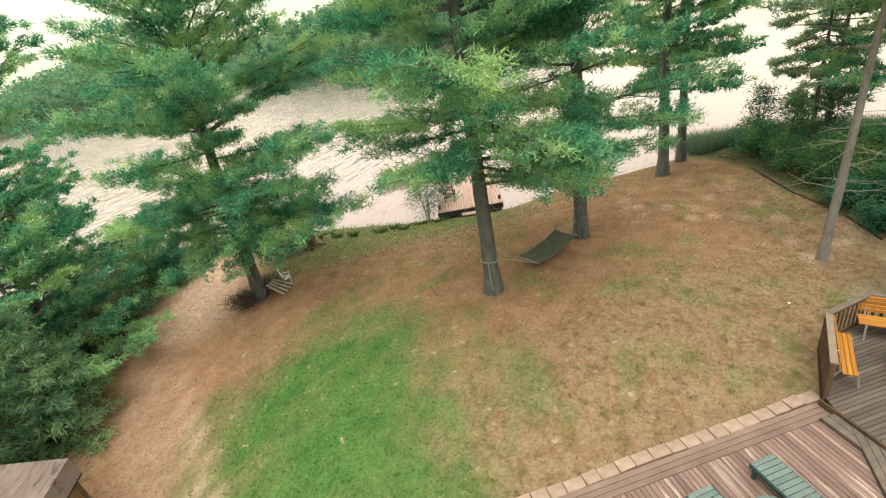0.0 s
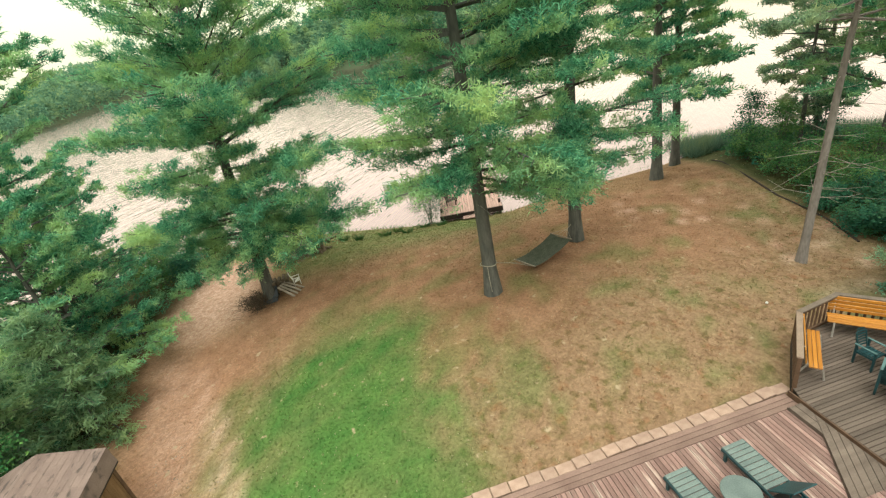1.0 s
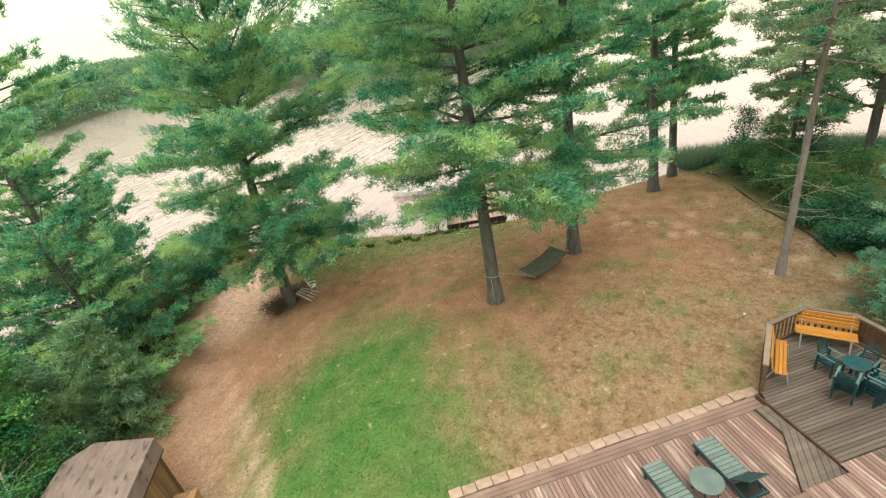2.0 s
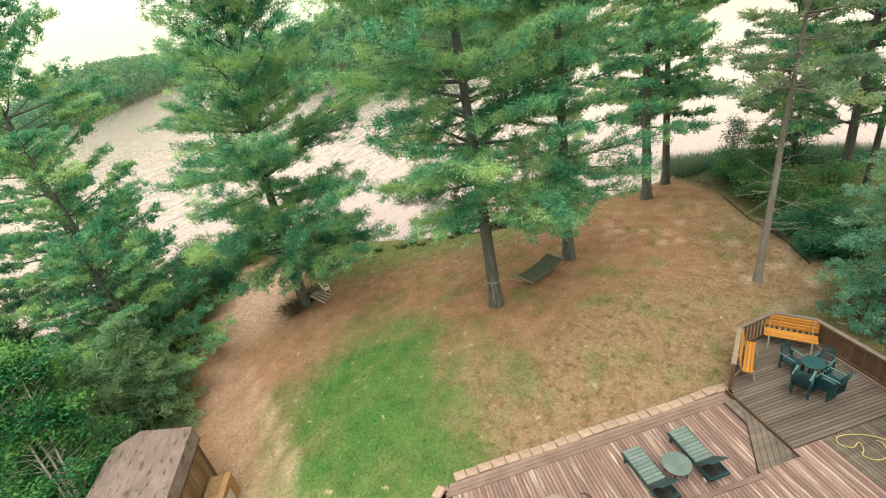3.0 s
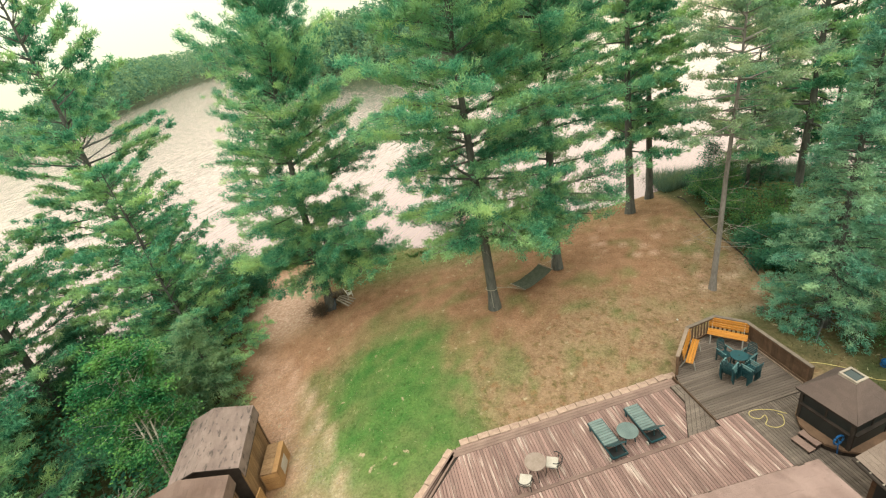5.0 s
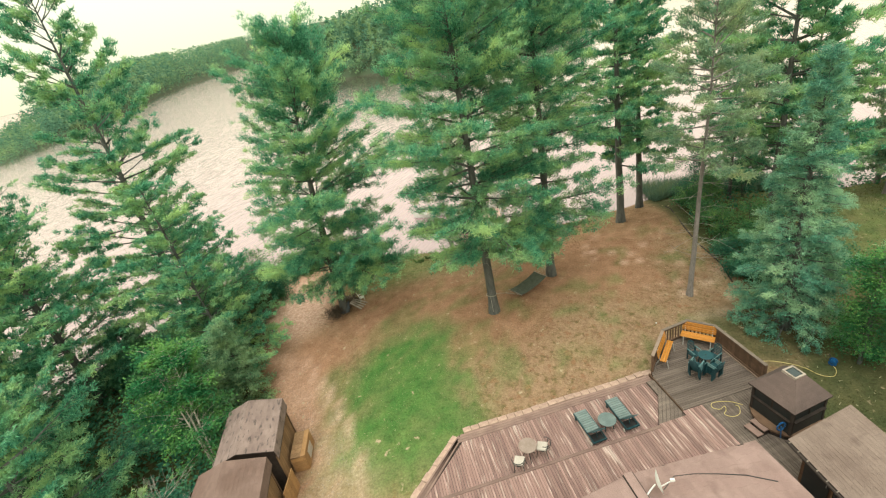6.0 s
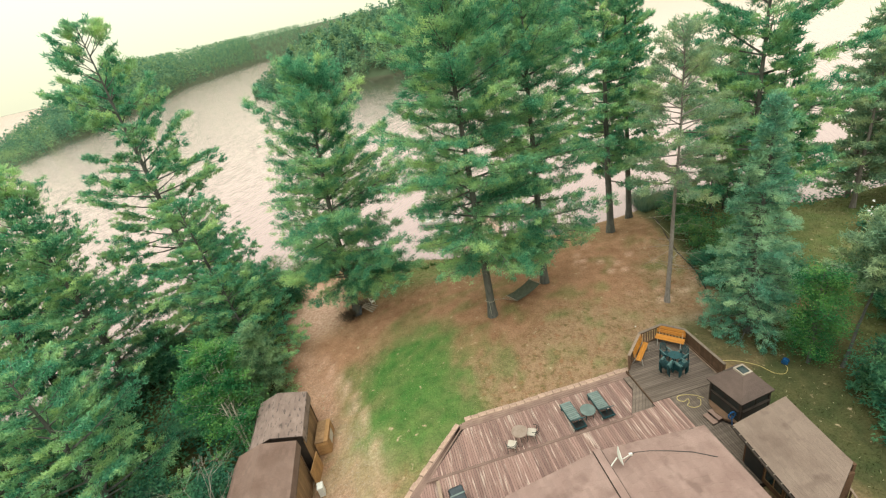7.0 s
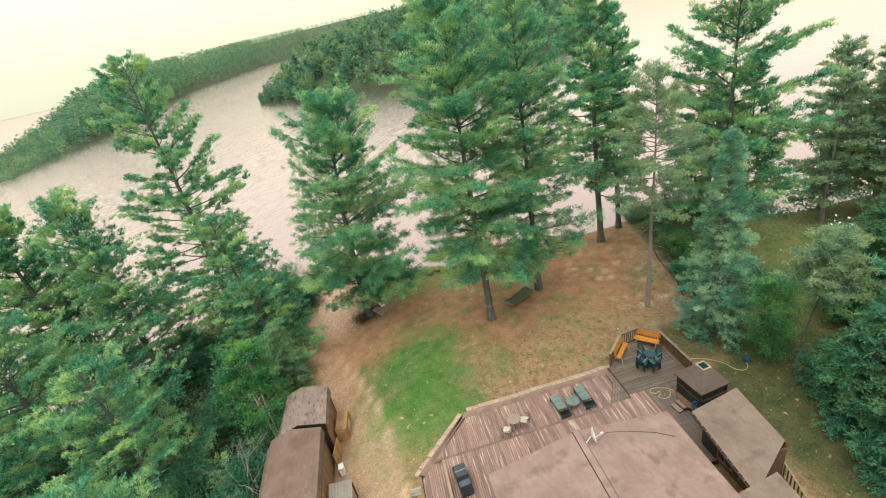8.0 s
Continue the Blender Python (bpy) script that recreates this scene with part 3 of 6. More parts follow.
        dead.tube([b, m, b + ln * o + 0.5 * ln * w], 0.011, 0.004, 3)
        dead.tube([m, m + 0.35 * ln * (o - w)], 0.008, 0.004, 3)
    if stubs:
        tagged(part("deadwood", dead, TWIG, tree, "bare greyish dead branches"), kind="stuff")
    tagged(part("branchwork", limbs, bark, tree), kind="stuff")
    part("crown", soup("crown", blades(rng, np.concatenate(pos), np.concatenate(way), puff, blade[0], blade[1], 0.72, 0.9, loose), needles), needles, tree)
    return tree


def broadleaf(name, label, x, y, height, seed, width=2.0, stems=3, leaf=0.13, clumps=70, per=120, mats=None, trunk=0.07, low=0.25, group="", clump=0.55, category="tree", lean=(0.0, 0.0), open_to=None):
    """A leafy tree or shrub: stems that fork into limbs, with a clump of leaves about each limb's end and gaps between.
    open_to: the side, in degrees from east, on which the boughs are nearly bare."""
    rng = np.random.default_rng(seed)
    bark, leafmat = mats or (BARK_PALE, LEAVES)
    plant = thing(name, label, category, (x, y, up(x, y)), 0.0, group)
    wood, ends = Shape(), []
    for k in range(stems):
        a = 2 * math.pi * k / stems + rng.uniform(-0.5, 0.5)
        t = width * rng.uniform(0.15, 0.4) * (stems > 1)
        pts = [(0.05 * math.cos(a), 0.05 * math.sin(a), -0.15)]
        for i in range(1, 5):
            u = i / 4
            pts.append((t * u * math.cos(a) + rng.normal(0, 0.04) + lean[0] * u * height, t * u * math.sin(a) + rng.normal(0, 0.04) + lean[1] * u * height, height * 0.9 * u))
        wood.tube(pts, trunk, trunk * 0.2, 7)
        for j in range(clumps // stems):
            u = rng.uniform(low, 1.0)
            i = min(3, int(u * 4))
            b = np.array(pts[i]) + (np.array(pts[i + 1]) - np.array(pts[i])) * (u * 4 - i)
            g = rng.uniform(0, 2 * math.pi)
            if open_to is not None and u < 0.85 and math.cos(g - radians(open_to)) > 0.35 and rng.random() < 0.25:
                continue
            ln = width * math.sqrt(max(0.08, 1 - ((u - 0.5) / 0.62) ** 2)) * rng.uniform(0.35, 1.0)
            e = b + ln * np.array([math.cos(g), math.sin(g), rng.uniform(0.05, 0.5)])
            e[2] = min(e[2], height * rng.uniform(0.93, 1.03))
            wood.tube([b, (b + e) / 2 + (0, 0, 0.06 * ln), e], trunk * 0.22, 0.005, 4)
            ends.append(e)
            ends.append((b + 2 * e) / 3)
    ends = np.array(ends)
    pos = np.repeat(ends, per // 2, 0) + rng.normal(0, 1, (len(ends) * (per // 2), 3)) * clump * 0.5 * (1, 1, 0.7)
    pos[:, 2] = np.maximum(pos[:, 2], 0.05)
    tagged(part("trunk" if category == "tree" else "branchwork", wood, bark, plant), kind="" if category == "tree" else "stuff")
    part("crown" if category == "tree" else "foliage", soup("leaves", leaves(rng, pos, leaf), leafmat), leafmat, plant)
    return plant


PINE = "tall white pine with layered soft needles"
FAR_PINE = dict(plate=0.42, whorl=0.85, tufts=10, blade=(0.34, 0.10), count=5, puff=12)
SPRUCE = dict(whorl=0.36, per=7, top_power=0.85, rise=(-0.22, 0.5), tufts=13, blade=(0.19, 0.07), count=5, plate=0.34, mats=(BARK, NEEDLES_SPRUCE), bare=0.2, gaps=0.04, belly=0.1, up_bias=0.15, puff=14)
YOUNG = dict(whorl=0.42, per=6, top_power=0.9, rise=(-0.25, 0.6), tufts=14, blade=(0.22, 0.045), count=5, plate=0.30, mats=(BARK, NEEDLES_YOUNG), bare=0.12, gaps=0.03, belly=0.05, up_bias=-0.25, puff=12)
BROAD = dict(plate=0.54, whorl=1.05, per=6, bare=0.24, gaps=0.02, tufts=14, loose=0.09, blade=(0.20, 0.052), curl_most=0.24)
NEAR = dict(tufts=17, loose=0.105, blade=(0.18, 0.034), count=8, per=6, plate=0.43, whorl=0.94, bare=0.10, top_power=0.42, puff=26)
conifer("white_pine", PINE + ", rope round its trunk", 3.91, 7.1, 20.4, 1, 0.24, 5.6, 0.27, stubs=6, gaps=0.0, open_below=0.40, lean=(0.015, 0), rise=(0.02, 0.75),
        boughs=((6.1, 172, 3.7, -0.10), (5.5, 150, 2.9, -0.12), (5.1, 205, 2.8, -0.10), (5.1, -8, 4.4, -0.30), (4.6, 14, 4.7, -0.24), (4.1, -28, 3.8, -0.16), (3.8, 4, 4.1, -0.14), (4.4, -50, 3.2, -0.14),
                (5.4, 235, 3.2, -0.10), (5.5, 308, 3.2, -0.12), (6.6, 262, 3.2, -0.08)), **NEAR)
conifer("white_pine", PINE + " behind the hammock", 8.33, 9.23, 20.2, 2, 0.17, 4.7, 0.27, stubs=6, gaps=0.0, open_below=0.48, lean=(0.02, 0), rise=(0.02, 0.75),
        boughs=((3.9, 200, 2.6, -0.06), (4.6, -40, 3.2, -0.08), (5.4, 250, 3.0, -0.05)), **NEAR)
conifer("white_pine", PINE + " on the point", 16.93, 15.8, 21.0, 3, 0.22, 4.3, 0.30, plate=0.44, whorl=0.85, bare=0.2, gaps=0.06, open_below=0.3, top_power=0.5, tufts=11, blade=(0.32, 0.06), puff=18)
conifer("white_pine", PINE + " behind another trunk", 20.2, 18.4, 20.0, 4, 0.26, 3.6, 0.27, gaps=0.1, **FAR_PINE)
conifer("white_pine", PINE + " beside the wood pile", -5.09, 13.54, 17.0, 5, 0.19, 5.9, 0.30, east=0.10, plate=0.41, whorl=1.03, bare=0.10, gaps=0.075, open_below=0.10, belly=0.10, lean=(0.045, 0.0), bow=1.2, rise=(0.04, 1.0), top_power=0.38, tufts=20, loose=0.105, blade=(0.18, 0.036), count=7, per=7, puff=26,
        boughs=((3.7, -20, 4.8, 0.0), (3.4, 25, 3.8, 0.0), (3.5, 170, 3.6, -0.04), (3.0, 205, 3.0, -0.20), (2.7, 268, 2.0, -0.25), (2.9, 318, 2.8, -0.18), (3.2, 235, 2.6, -0.20), (2.7, 0, 3.0, -0.12),
                (4.5, 200, 4.2, 0.02), (4.8, -38, 4.6, 0.0), (4.4, 300, 3.6, -0.06), (5.2, 245, 3.8, 0.0), (5.3, 150, 4.0, 0.04), (5.6, 15, 4.6, 0.05), (5.9, 285, 3.2, 0.0), (6.3, 330, 3.8, 0.03), (6.6, 235, 3.6, 0.03), (5.5, 265, 3.0, -0.05), (7.0, 290, 3.2, 0.06)))
conifer("white_pine", "open-crowned white pine with long limbs on the shore", -17.2, 19.0, 23.0, 6, 0.14, 5.4, 0.30, gaps=0.08, whorl=1.1, per=5, top_power=0.45, rise=(0.05, 0.7), lean=(0.03, 0.0), bare=0.40, belly=0.1, plate=0.46, tufts=11, blade=(0.28, 0.06), curl_most=0.34, puff=20)
conifer("white_pine", PINE + " among shore trees", -27.0, 14.0, 18.0, 7, 0.10, 5.4, 0.30, gaps=0.10, rise=(0.2, 0.9), **FAR_PINE)
conifer("white_pine", "white pine with upswept boughs above the bank", -21.0, 12.0, 16.0, 8, 0.10, 4.3, 0.26, rise=(0.05, 1.0), belly=0.1, **dict(BROAD, top_power=0.5, bare=0.14))
conifer("white_pine", "white pine with broad boughs over the undergrowth", -18.2, 2.0, 9.5, 9, 0.06, 4.8, 0.22, rise=(0.05, 0.6), belly=0.1, **BROAD)
conifer("white_pine", "white pine with broad boughs behind the sheds", -24.0, 5.0, 12.5, 10, 0.06, 5.4, 0.24, rise=(0.05, 0.6), belly=0.1, **BROAD)
conifer("white_pine", "young white pine beside the shore path", -13.9, 14.4, 12.0, 11, 0.06, 4.7, 0.20, rise=(-0.05, 0.5), belly=0.1, **BROAD)
conifer("white_pine", "young white pine near the larger shed", -16.6, -4.2, 7.5, 12, 0.05, 3.6, 0.16, belly=0.1, **BROAD)
conifer("white_pine", "white pine at the edge of the shore woods", -32.0, 9.0, 15.0, 22, 0.06, 5.2, 0.26, belly=0.1, **FAR_PINE)
conifer("white_pine", "young white pine in the shore woods", -29.0, 0.5, 11.0, 23, 0.05, 4.8, 0.2, belly=0.1, **FAR_PINE)
conifer("red_pine", "slender red pine with a bare trunk and thin crown", 14.36, 4.55, 15.6, 13, 0.50, 2.9, 0.15, gaps=0.12, whorl=0.55, top_power=0.42, rise=(-0.1, 0.9), tufts=16, blade=(0.20, 0.040), mats=(BARK_RED, NEEDLES_OLD), stubs=46, lean=(0.035, 0.0), bare=0.36, plate=0.34)
conifer("white_pine", "towering white pine with heavy boughs beyond the border", 23.5, 9.0, 21.0, 14, 0.20, 5.5, 0.24, plate=0.40, whorl=1.15, per=5, bare=0.20, gaps=0.04, open_below=0.1, tufts=12, top_power=0.36, rise=(0.05, 0.95), puff=18)
conifer("white_pine", PINE + " standing close behind another", 25.6, 9.3, 13.5, 44, 0.34, 2.6, 0.19, gaps=0.2, bare=0.3, **FAR_PINE)
conifer("red_pine", "spindly pine with bare drooping branches among border shrubs", 25.4, 14.6, 13.5, 45, 0.30, 2.6, 0.13, gaps=0.30, whorl=0.6, top_power=0.35, rise=(-0.25, 0.7), tufts=12, blade=(0.22, 0.06), mats=(BARK, NEEDLES_OLD), stubs=26, bare=0.55, plate=0.26)
conifer("white_spruce", "dense blue-green spruce beside the deck", 16.6, 0.7, 12.9, 15, 0.04, 2.45, 0.2, **dict(SPRUCE, top_power=1.0, tufts=24, blade=(0.15, 0.028), puff=26, loose=0.075))
conifer("young_spruce", "pale young spruce with drooping sprays beside the path", -10.9, 8.4, 5.0, 16, 0.03, 2.0, 0.11, **YOUNG)
conifer("young_spruce", "pale young spruce behind the shed", -12.3, 6.8, 5.2, 17, 0.03, 2.0, 0.1, **YOUNG)
conifer("white_pine", "young white pine with broad boughs over the path", -12.5, 11.6, 8.0, 24, 0.08, 3.8, 0.16, rise=(0.05, 0.6), belly=0.1, **BROAD)
conifer("red_pine", "small leaning red pine on rough grass", 18.3, -3.1, 7.6, 18, 0.55, 1.9, 0.085, whorl=0.36, rise=(0.25, 0.9), tufts=20, blade=(0.2, 0.05), mats=(BARK, NEEDLES_OLD), gaps=0.05, lean=(0.21, 0.03), puff=16)
conifer("white_spruce", "dark spruce low in the shore woods", -18.3, 12.6, 4.6, 28, 0.04, 2.2, 0.14, **dict(SPRUCE, mats=(BARK, NEEDLES_SHADED)))
conifer("white_spruce", "dense spruce crowding the side yard", 17.3, -9.8, 6.0, 29, 0.04, 2.6, 0.14, **dict(SPRUCE, mats=(BARK, NEEDLES_SHADED)))
conifer("white_spruce", "dense spruce at the yard's edge", 18.2, -6.8, 6.2, 19, 0.04, 2.6, 0.16, **dict(SPRUCE, mats=(BARK, NEEDLES_SHADED)))
conifer("balsam_fir", "dark young fir at the edge of the mown strip", 18.4, -6.0, 4.4, 49, 0.04, 1.9, 0.12, **dict(SPRUCE, mats=(BARK, NEEDLES_SHADED)))
conifer("white_pine", "young white pine at the yard's edge", 21.0, -6.0, 8.5, 20, 0.06, 3.4, 0.18, **FAR_PINE)
conifer("white_spruce", "dense spruce on rough grass", 24.5, -2.0, 9.0, 21, 0.05, 2.8, 0.16, **dict(SPRUCE, mats=(BARK, NEEDLES_SHADED)))
conifer("white_pine", "young white pine beside the rough grass", 19.5, -10.5, 8.0, 25, 0.05, 3.4, 0.16, **FAR_PINE)
for tx, ty, th, ts, tr in ((27.5, 15.5, 12.5, 31, 2.6), (36.0, 12.2, 14.5, 33, 3.2), (40.5, 11.0, 15.5, 34, 3.4), (46.0, 9.5, 15.0, 35, 3.6), (52.0, 6.0, 17.0, 37, 4.0), (33.4, 9.6, 12.0, 39, 2.7), (37.2, 8.8, 13.5, 46, 3.0), (36.0, 6.6, 12.0, 47, 2.6), (41.0, 6.8, 14.0, 48, 3.2)):
    conifer("red_pine", "dark pine in the belt along the far yard", tx, ty, th, ts, 0.16, tr, 0.18, gaps=0.14, mats=(BARK_RED, NEEDLES_OLD), group="pine belt beyond the yard", stubs=5, **FAR_PINE)

broadleaf("birch", "leafy multi-stemmed birch with pale trunks behind the sheds", -11.2, 2.5, 7.0, 41, 1.8, 3, 0.115, 150, 170, low=0.24, trunk=0.058, lean=(-0.13, 0.28), clump=0.40, mats=(BARK_PALE, LEAVES_BIRCH), open_to=-55)
broadleaf("poplar", "narrow leafy poplar beside the spruce", 17.3, -2.3, 6.2, 42, 1.2, 2, 0.085, 130, 150, low=0.06, clump=0.45, mats=(BARK, LEAVES_BIRCH))
broadleaf("willow_bush", "grey-green willow bush overhanging the dock", 4.0, 20.4, 3.0, 44, 1.5, 5, 0.09, 60, 80, mats=(TWIG, REEDS), trunk=0.03, low=0.2, category="shrub")
BUSH = "leafy bush along the lawn's border"
for bx, by, bh, bw, bs, bm, bl in ((20.3, 9.4, 2.3, 1.1, 51, LEAVES, 0.11), (20.9, 11.8, 1.5, 1.1, 52, LEAVES, 0.10), (19.0, 7.4, 1.2, 1.0, 53, LEAVES_DARK, 0.10), (19.8, 5.9, 1.7, 1.2, 54, LEAVES_DARK, 0.11), (18.6, 4.6, 1.3, 1.1, 55, LEAVES_DARK, 0.12), (22.6, 13.2, 3.1, 1.0, 56, LEAVES, 0.12),
                               (24.4, 17.0, 3.9, 1.2, 57, LEAVES_DARK, 0.13), (21.6, 8.2, 2.9, 1.1, 58, LEAVES, 0.12), (20.4, 2.4, 2.4, 1.5, 60, LEAVES_DARK, 0.13), (26.5, 14.5, 3.4, 1.2, 61, LEAVES_DARK, 0.12), (19.5, -4.8, 2.2, 1.5, 67, LEAVES_DARK, 0.13), (18.4, -4.6, 2.6, 1.3, 68, LEAVES_DARK, 0.11), (18.2, 5.6, 0.8, 0.8, 75, LEAVES_DARK, 0.10), (21.9, 14.6, 1.8, 1.2, 151, LEAVES, 0.11), (20.4, 7.2, 1.7, 1.2, 153, LEAVES, 0.11), (23.0, 15.8, 1.7, 1.2, 156, LEAVES_DARK, 0.11), (20.6, 4.4, 2.0, 1.3, 157, LEAVES_DARK, 0.12)):
    broadleaf("bush", BUSH, bx, by, bh, bs, bw, 5, bl, 44, 80, mats=(BARK, bm), trunk=0.03, low=0.12, category="shrub", group="bushes along the border", clump=0.42)
for bx, by, bh, bw, bs, bm in ((-11.9, 19.5, 2.3, 1.6, 62, LEAVES), (-13.2, 23.5, 2.6, 2.0, 63, LEAVES), (-14.8, 17.0, 2.6, 1.9, 64, LEAVES_DARK), (-10.2, 24.5, 1.6, 1.4, 65, LEAVES), (-18.0, 24.0, 2.4, 2.0, 66, LEAVES), (-16.5, 12.5, 3.0, 2.2, 69, LEAVES_DARK), (-20.5, 13.0, 2.2, 2.0, 70, LEAVES_DARK),
                               (-14.5, 6.0, 3.2, 2.2, 71, LEAVES_DARK), (-15.8, 0.8, 2.2, 1.5, 72, LEAVES_DARK), (-7.6, 25.2, 1.3, 1.3, 73, LEAVES), (-10.3, 19.2, 1.9, 0.9, 74, LEAVES_DARK), (-12.7, 0.3, 1.9, 1.3, 161, LEAVES_DARK), (-13.3, -2.2, 2.4, 1.6, 162, LEAVES_DARK), (-12.4, -4.6, 2.2, 1.5, 163, LEAVES_DARK)):
    broadleaf("bush", "leafy bush on the lake's bank", bx, by, bh, bs, bw, 5, 0.12, 70, 90, mats=(BARK, bm), trunk=0.03, low=0.1, category="shrub", group="bushes on the bank")


def bare_shrub(x, y, height, seed):
    """A dead shrub of forking pale twigs."""
    rng = np.random.default_rng(seed)
    wood = Shape()

    def fork(p, d, ln, r, depth):
        e = p + d * ln
        wood.tube([p, p + d * ln * 0.5 + Vector(rng.normal(0, 0.04, 3)), e], r, r * 0.6, 4)
        if depth:
            for _ in range(3):
                w = (d + Vector(rng.normal(0, 0.45, 3))).normalized()
                w.z = abs(w.z)
                fork(e, w, ln * rng.uniform(0.55, 0.8), r * 0.6, depth - 1)

    for _ in range(4):
        fork(Vector((0, 0, 0)), Vector((rng.normal(0, 0.35), rng.normal(0, 0.35), 1)).normalized(), height * 0.38, 0.022, 3)
    ob = tagged(new("dead_shrub", wood.mesh("dead_shrub", TWIG)), "leafless grey shrub with forking twigs", "shrub")
    ob.location = (x, y, up(x, y))


bare_shrub(-12.5, -0.9, 4.4, 81)
bare_shrub(19.4, -5.2, 3.0, 82)


def scatter_blades(name, label, xy, height, width, count, mat, seed, category, masked_too=False):
    rng = np.random.default_rng(seed)
    z = land(xy[:, 0], xy[:, 1])
    tris = blades(rng, np.c_[xy, z], np.tile((0.0, 0.0, 1.0), (len(xy), 1)), count, height, width, 0.38 if height > 0.2 else 0.9)
    me = soup(name, tris, mat)
    if masked_too:
        put_mask(me, np.repeat(np.repeat(xy, count, 0), 3, 0))
    return tagged(new(name, me), label, category, kind="stuff")


rng = np.random.default_rng(90)
c = np.c_[rng.uniform(-9.5, 19.5, 80000), rng.uniform(0.25, 24, 80000)]
g, li, sa, _ = land_mask(c[:, 0], c[:, 1])
keep = (shore_dist(c[:, 0], c[:, 1]) > 0.3) & (rng.random(80000) > 0.35 + 0.5 * sa + 0.35 * li - 0.35 * g) & ~((c[:, 0] > 8.6) & (c[:, 1] < 1.7) & (c[:, 0] < 13))
scatter_blades("grass", "short dry and green grass blades over the lawn", c[keep], 0.075, 0.022, 3, GRASS, 91, "grass", True)
c = np.c_[rng.uniform(12.8, 40, 21000), rng.uniform(-12, 14, 21000)]
keep = (c[:, 0] > 18.8 + 0.24 * (c[:, 1] - 6.5)) | ((c[:, 1] < 0.5) & (c[:, 0] > 12.9))
scatter_blades("rough_grass", "rough olive grass on the side yard", c[keep], 0.14, 0.035, 2, GRASS, 92, "grass", True)
c = np.c_[rng.uniform(19, 34, 7600), rng.uniform(14.5, 24, 7600)]
d = shore_dist(c[:, 0], c[:, 1])
scatter_blades("reeds", "tall grey-green reeds along the water's edge", c[(d > -1.2) & (d < 3.4) & (c[:, 0] - 0.24 * (c[:, 1] - 6.5) > 18.8)], 1.35, 0.05, 4, REEDS, 93, "reeds")
c = np.c_[rng.uniform(-9, 22, 9000), rng.uniform(17, 30, 9000)]
d = shore_dist(c[:, 0], c[:, 1])
scatter_blades("bank_grass", "tufted grass along the bank", c[(d > 0) & (d < 1.6) & (fractal(c[:, 0], c[:, 1], 7) > 0.42)], 0.24, 0.03, 5, LEAVES, 94, "grass")


rng = np.random.default_rng(97)
c = np.c_[rng.uniform(-30, -11.3, 24000), rng.uniform(-9, 16, 24000)]
c = np.r_[c, np.c_[rng.uniform(19.5, 42, 9000), rng.uniform(3, 17, 9000)]]
c = c[(shore_dist(c[:, 0], c[:, 1]) > 0.5) & ((c[:, 0] < 0) | (c[:, 0] > 19.3 + 0.24 * (c[:, 1] - 6.5))) & (fractal(c[:, 0] * 0.8, c[:, 1] * 0.8, 41) > 0.36)]
c = c[(np.hypot((c[:, 0] - 30) / 6.5, (c[:, 1] - 4.5) / 3.2) > 1) & ((c[:, 0] < 0) | (c[:, 1] > 11.5) | (c[:, 0] < 21.4 + 0.24 * (c[:, 1] - 6.5)))]
p = np.c_[c, land(c[:, 0], c[:, 1]) + rng.uniform(0.05, 0.85, len(c)) * (0.4 + fractal(c[:, 0] * 0.6, c[:, 1] * 0.6, 51))]
tagged(new("undergrowth", soup("undergrowth", leaves(rng, p, 0.26), LEAVES_DARK)), "low dark undergrowth beneath the trees", "undergrowth", kind="stuff")


# ---- far shores ----
def crowns(rng, base, height, spread_w, per):
    """Rough crowns of loose leaf triangles, one for each base point."""
    n = len(base)
    u = rng.random((n, per)) ** 0.8
    a = rng.uniform(0, 2 * math.pi, (n, per))
    pointed = (rng.random((n, 1)) < 0.5)
    r = spread_w[:, None] * np.where(pointed, (1.03 - u), np.sqrt(np.clip(1 - (2 * u - 0.95) ** 2 * 0.95, 0.02, 1))) * rng.uniform(0.75, 1.0, (n, per))
    c = np.stack([base[:, None, 0] + r * np.cos(a), base[:, None, 1] + r * np.sin(a), base[:, None, 2] + height[:, None] * (0.08 + 0.92 * u)], -1).reshape(-1, 3)
    s = np.repeat(spread_w, per)[:, None] * rng.uniform(0.28, 0.58, (n * per, 1))
    d1, d2 = unit(rng.normal(0, 1, (n * per, 3)) * (1, 1, 0.6)), unit(rng.normal(0, 1, (n * per, 3)) * (1, 1, 0.6))
    return np.stack([c, c + d1 * s, c + d2 * s], 1)


def hill_strip(name, label, front, depth_steps, mat_land=None):
    """A wooded slope behind a shoreline: front rows are (x, y, top height, depth)."""
    p, f = [], []
    m = len(depth_steps)
    for x, y, top, deep in front:
        o = Vector((x, y, 0)).normalized()
        p += [(x + o.x * deep * k, y + o.y * deep * k, LAKE - 0.6 + (top + 0.6 - LAKE) * q) for k, q in depth_steps]
    for i in range(len(front) - 1):
        f += [(i * m + j, (i + 1) * m + j, (i + 1) * m + j + 1, i * m + j + 1) for j in range(m - 1)]
    return single(name, Shape().add(p, f), mat_land or FOREST_FLOOR, label, "far shore", "structure", True)


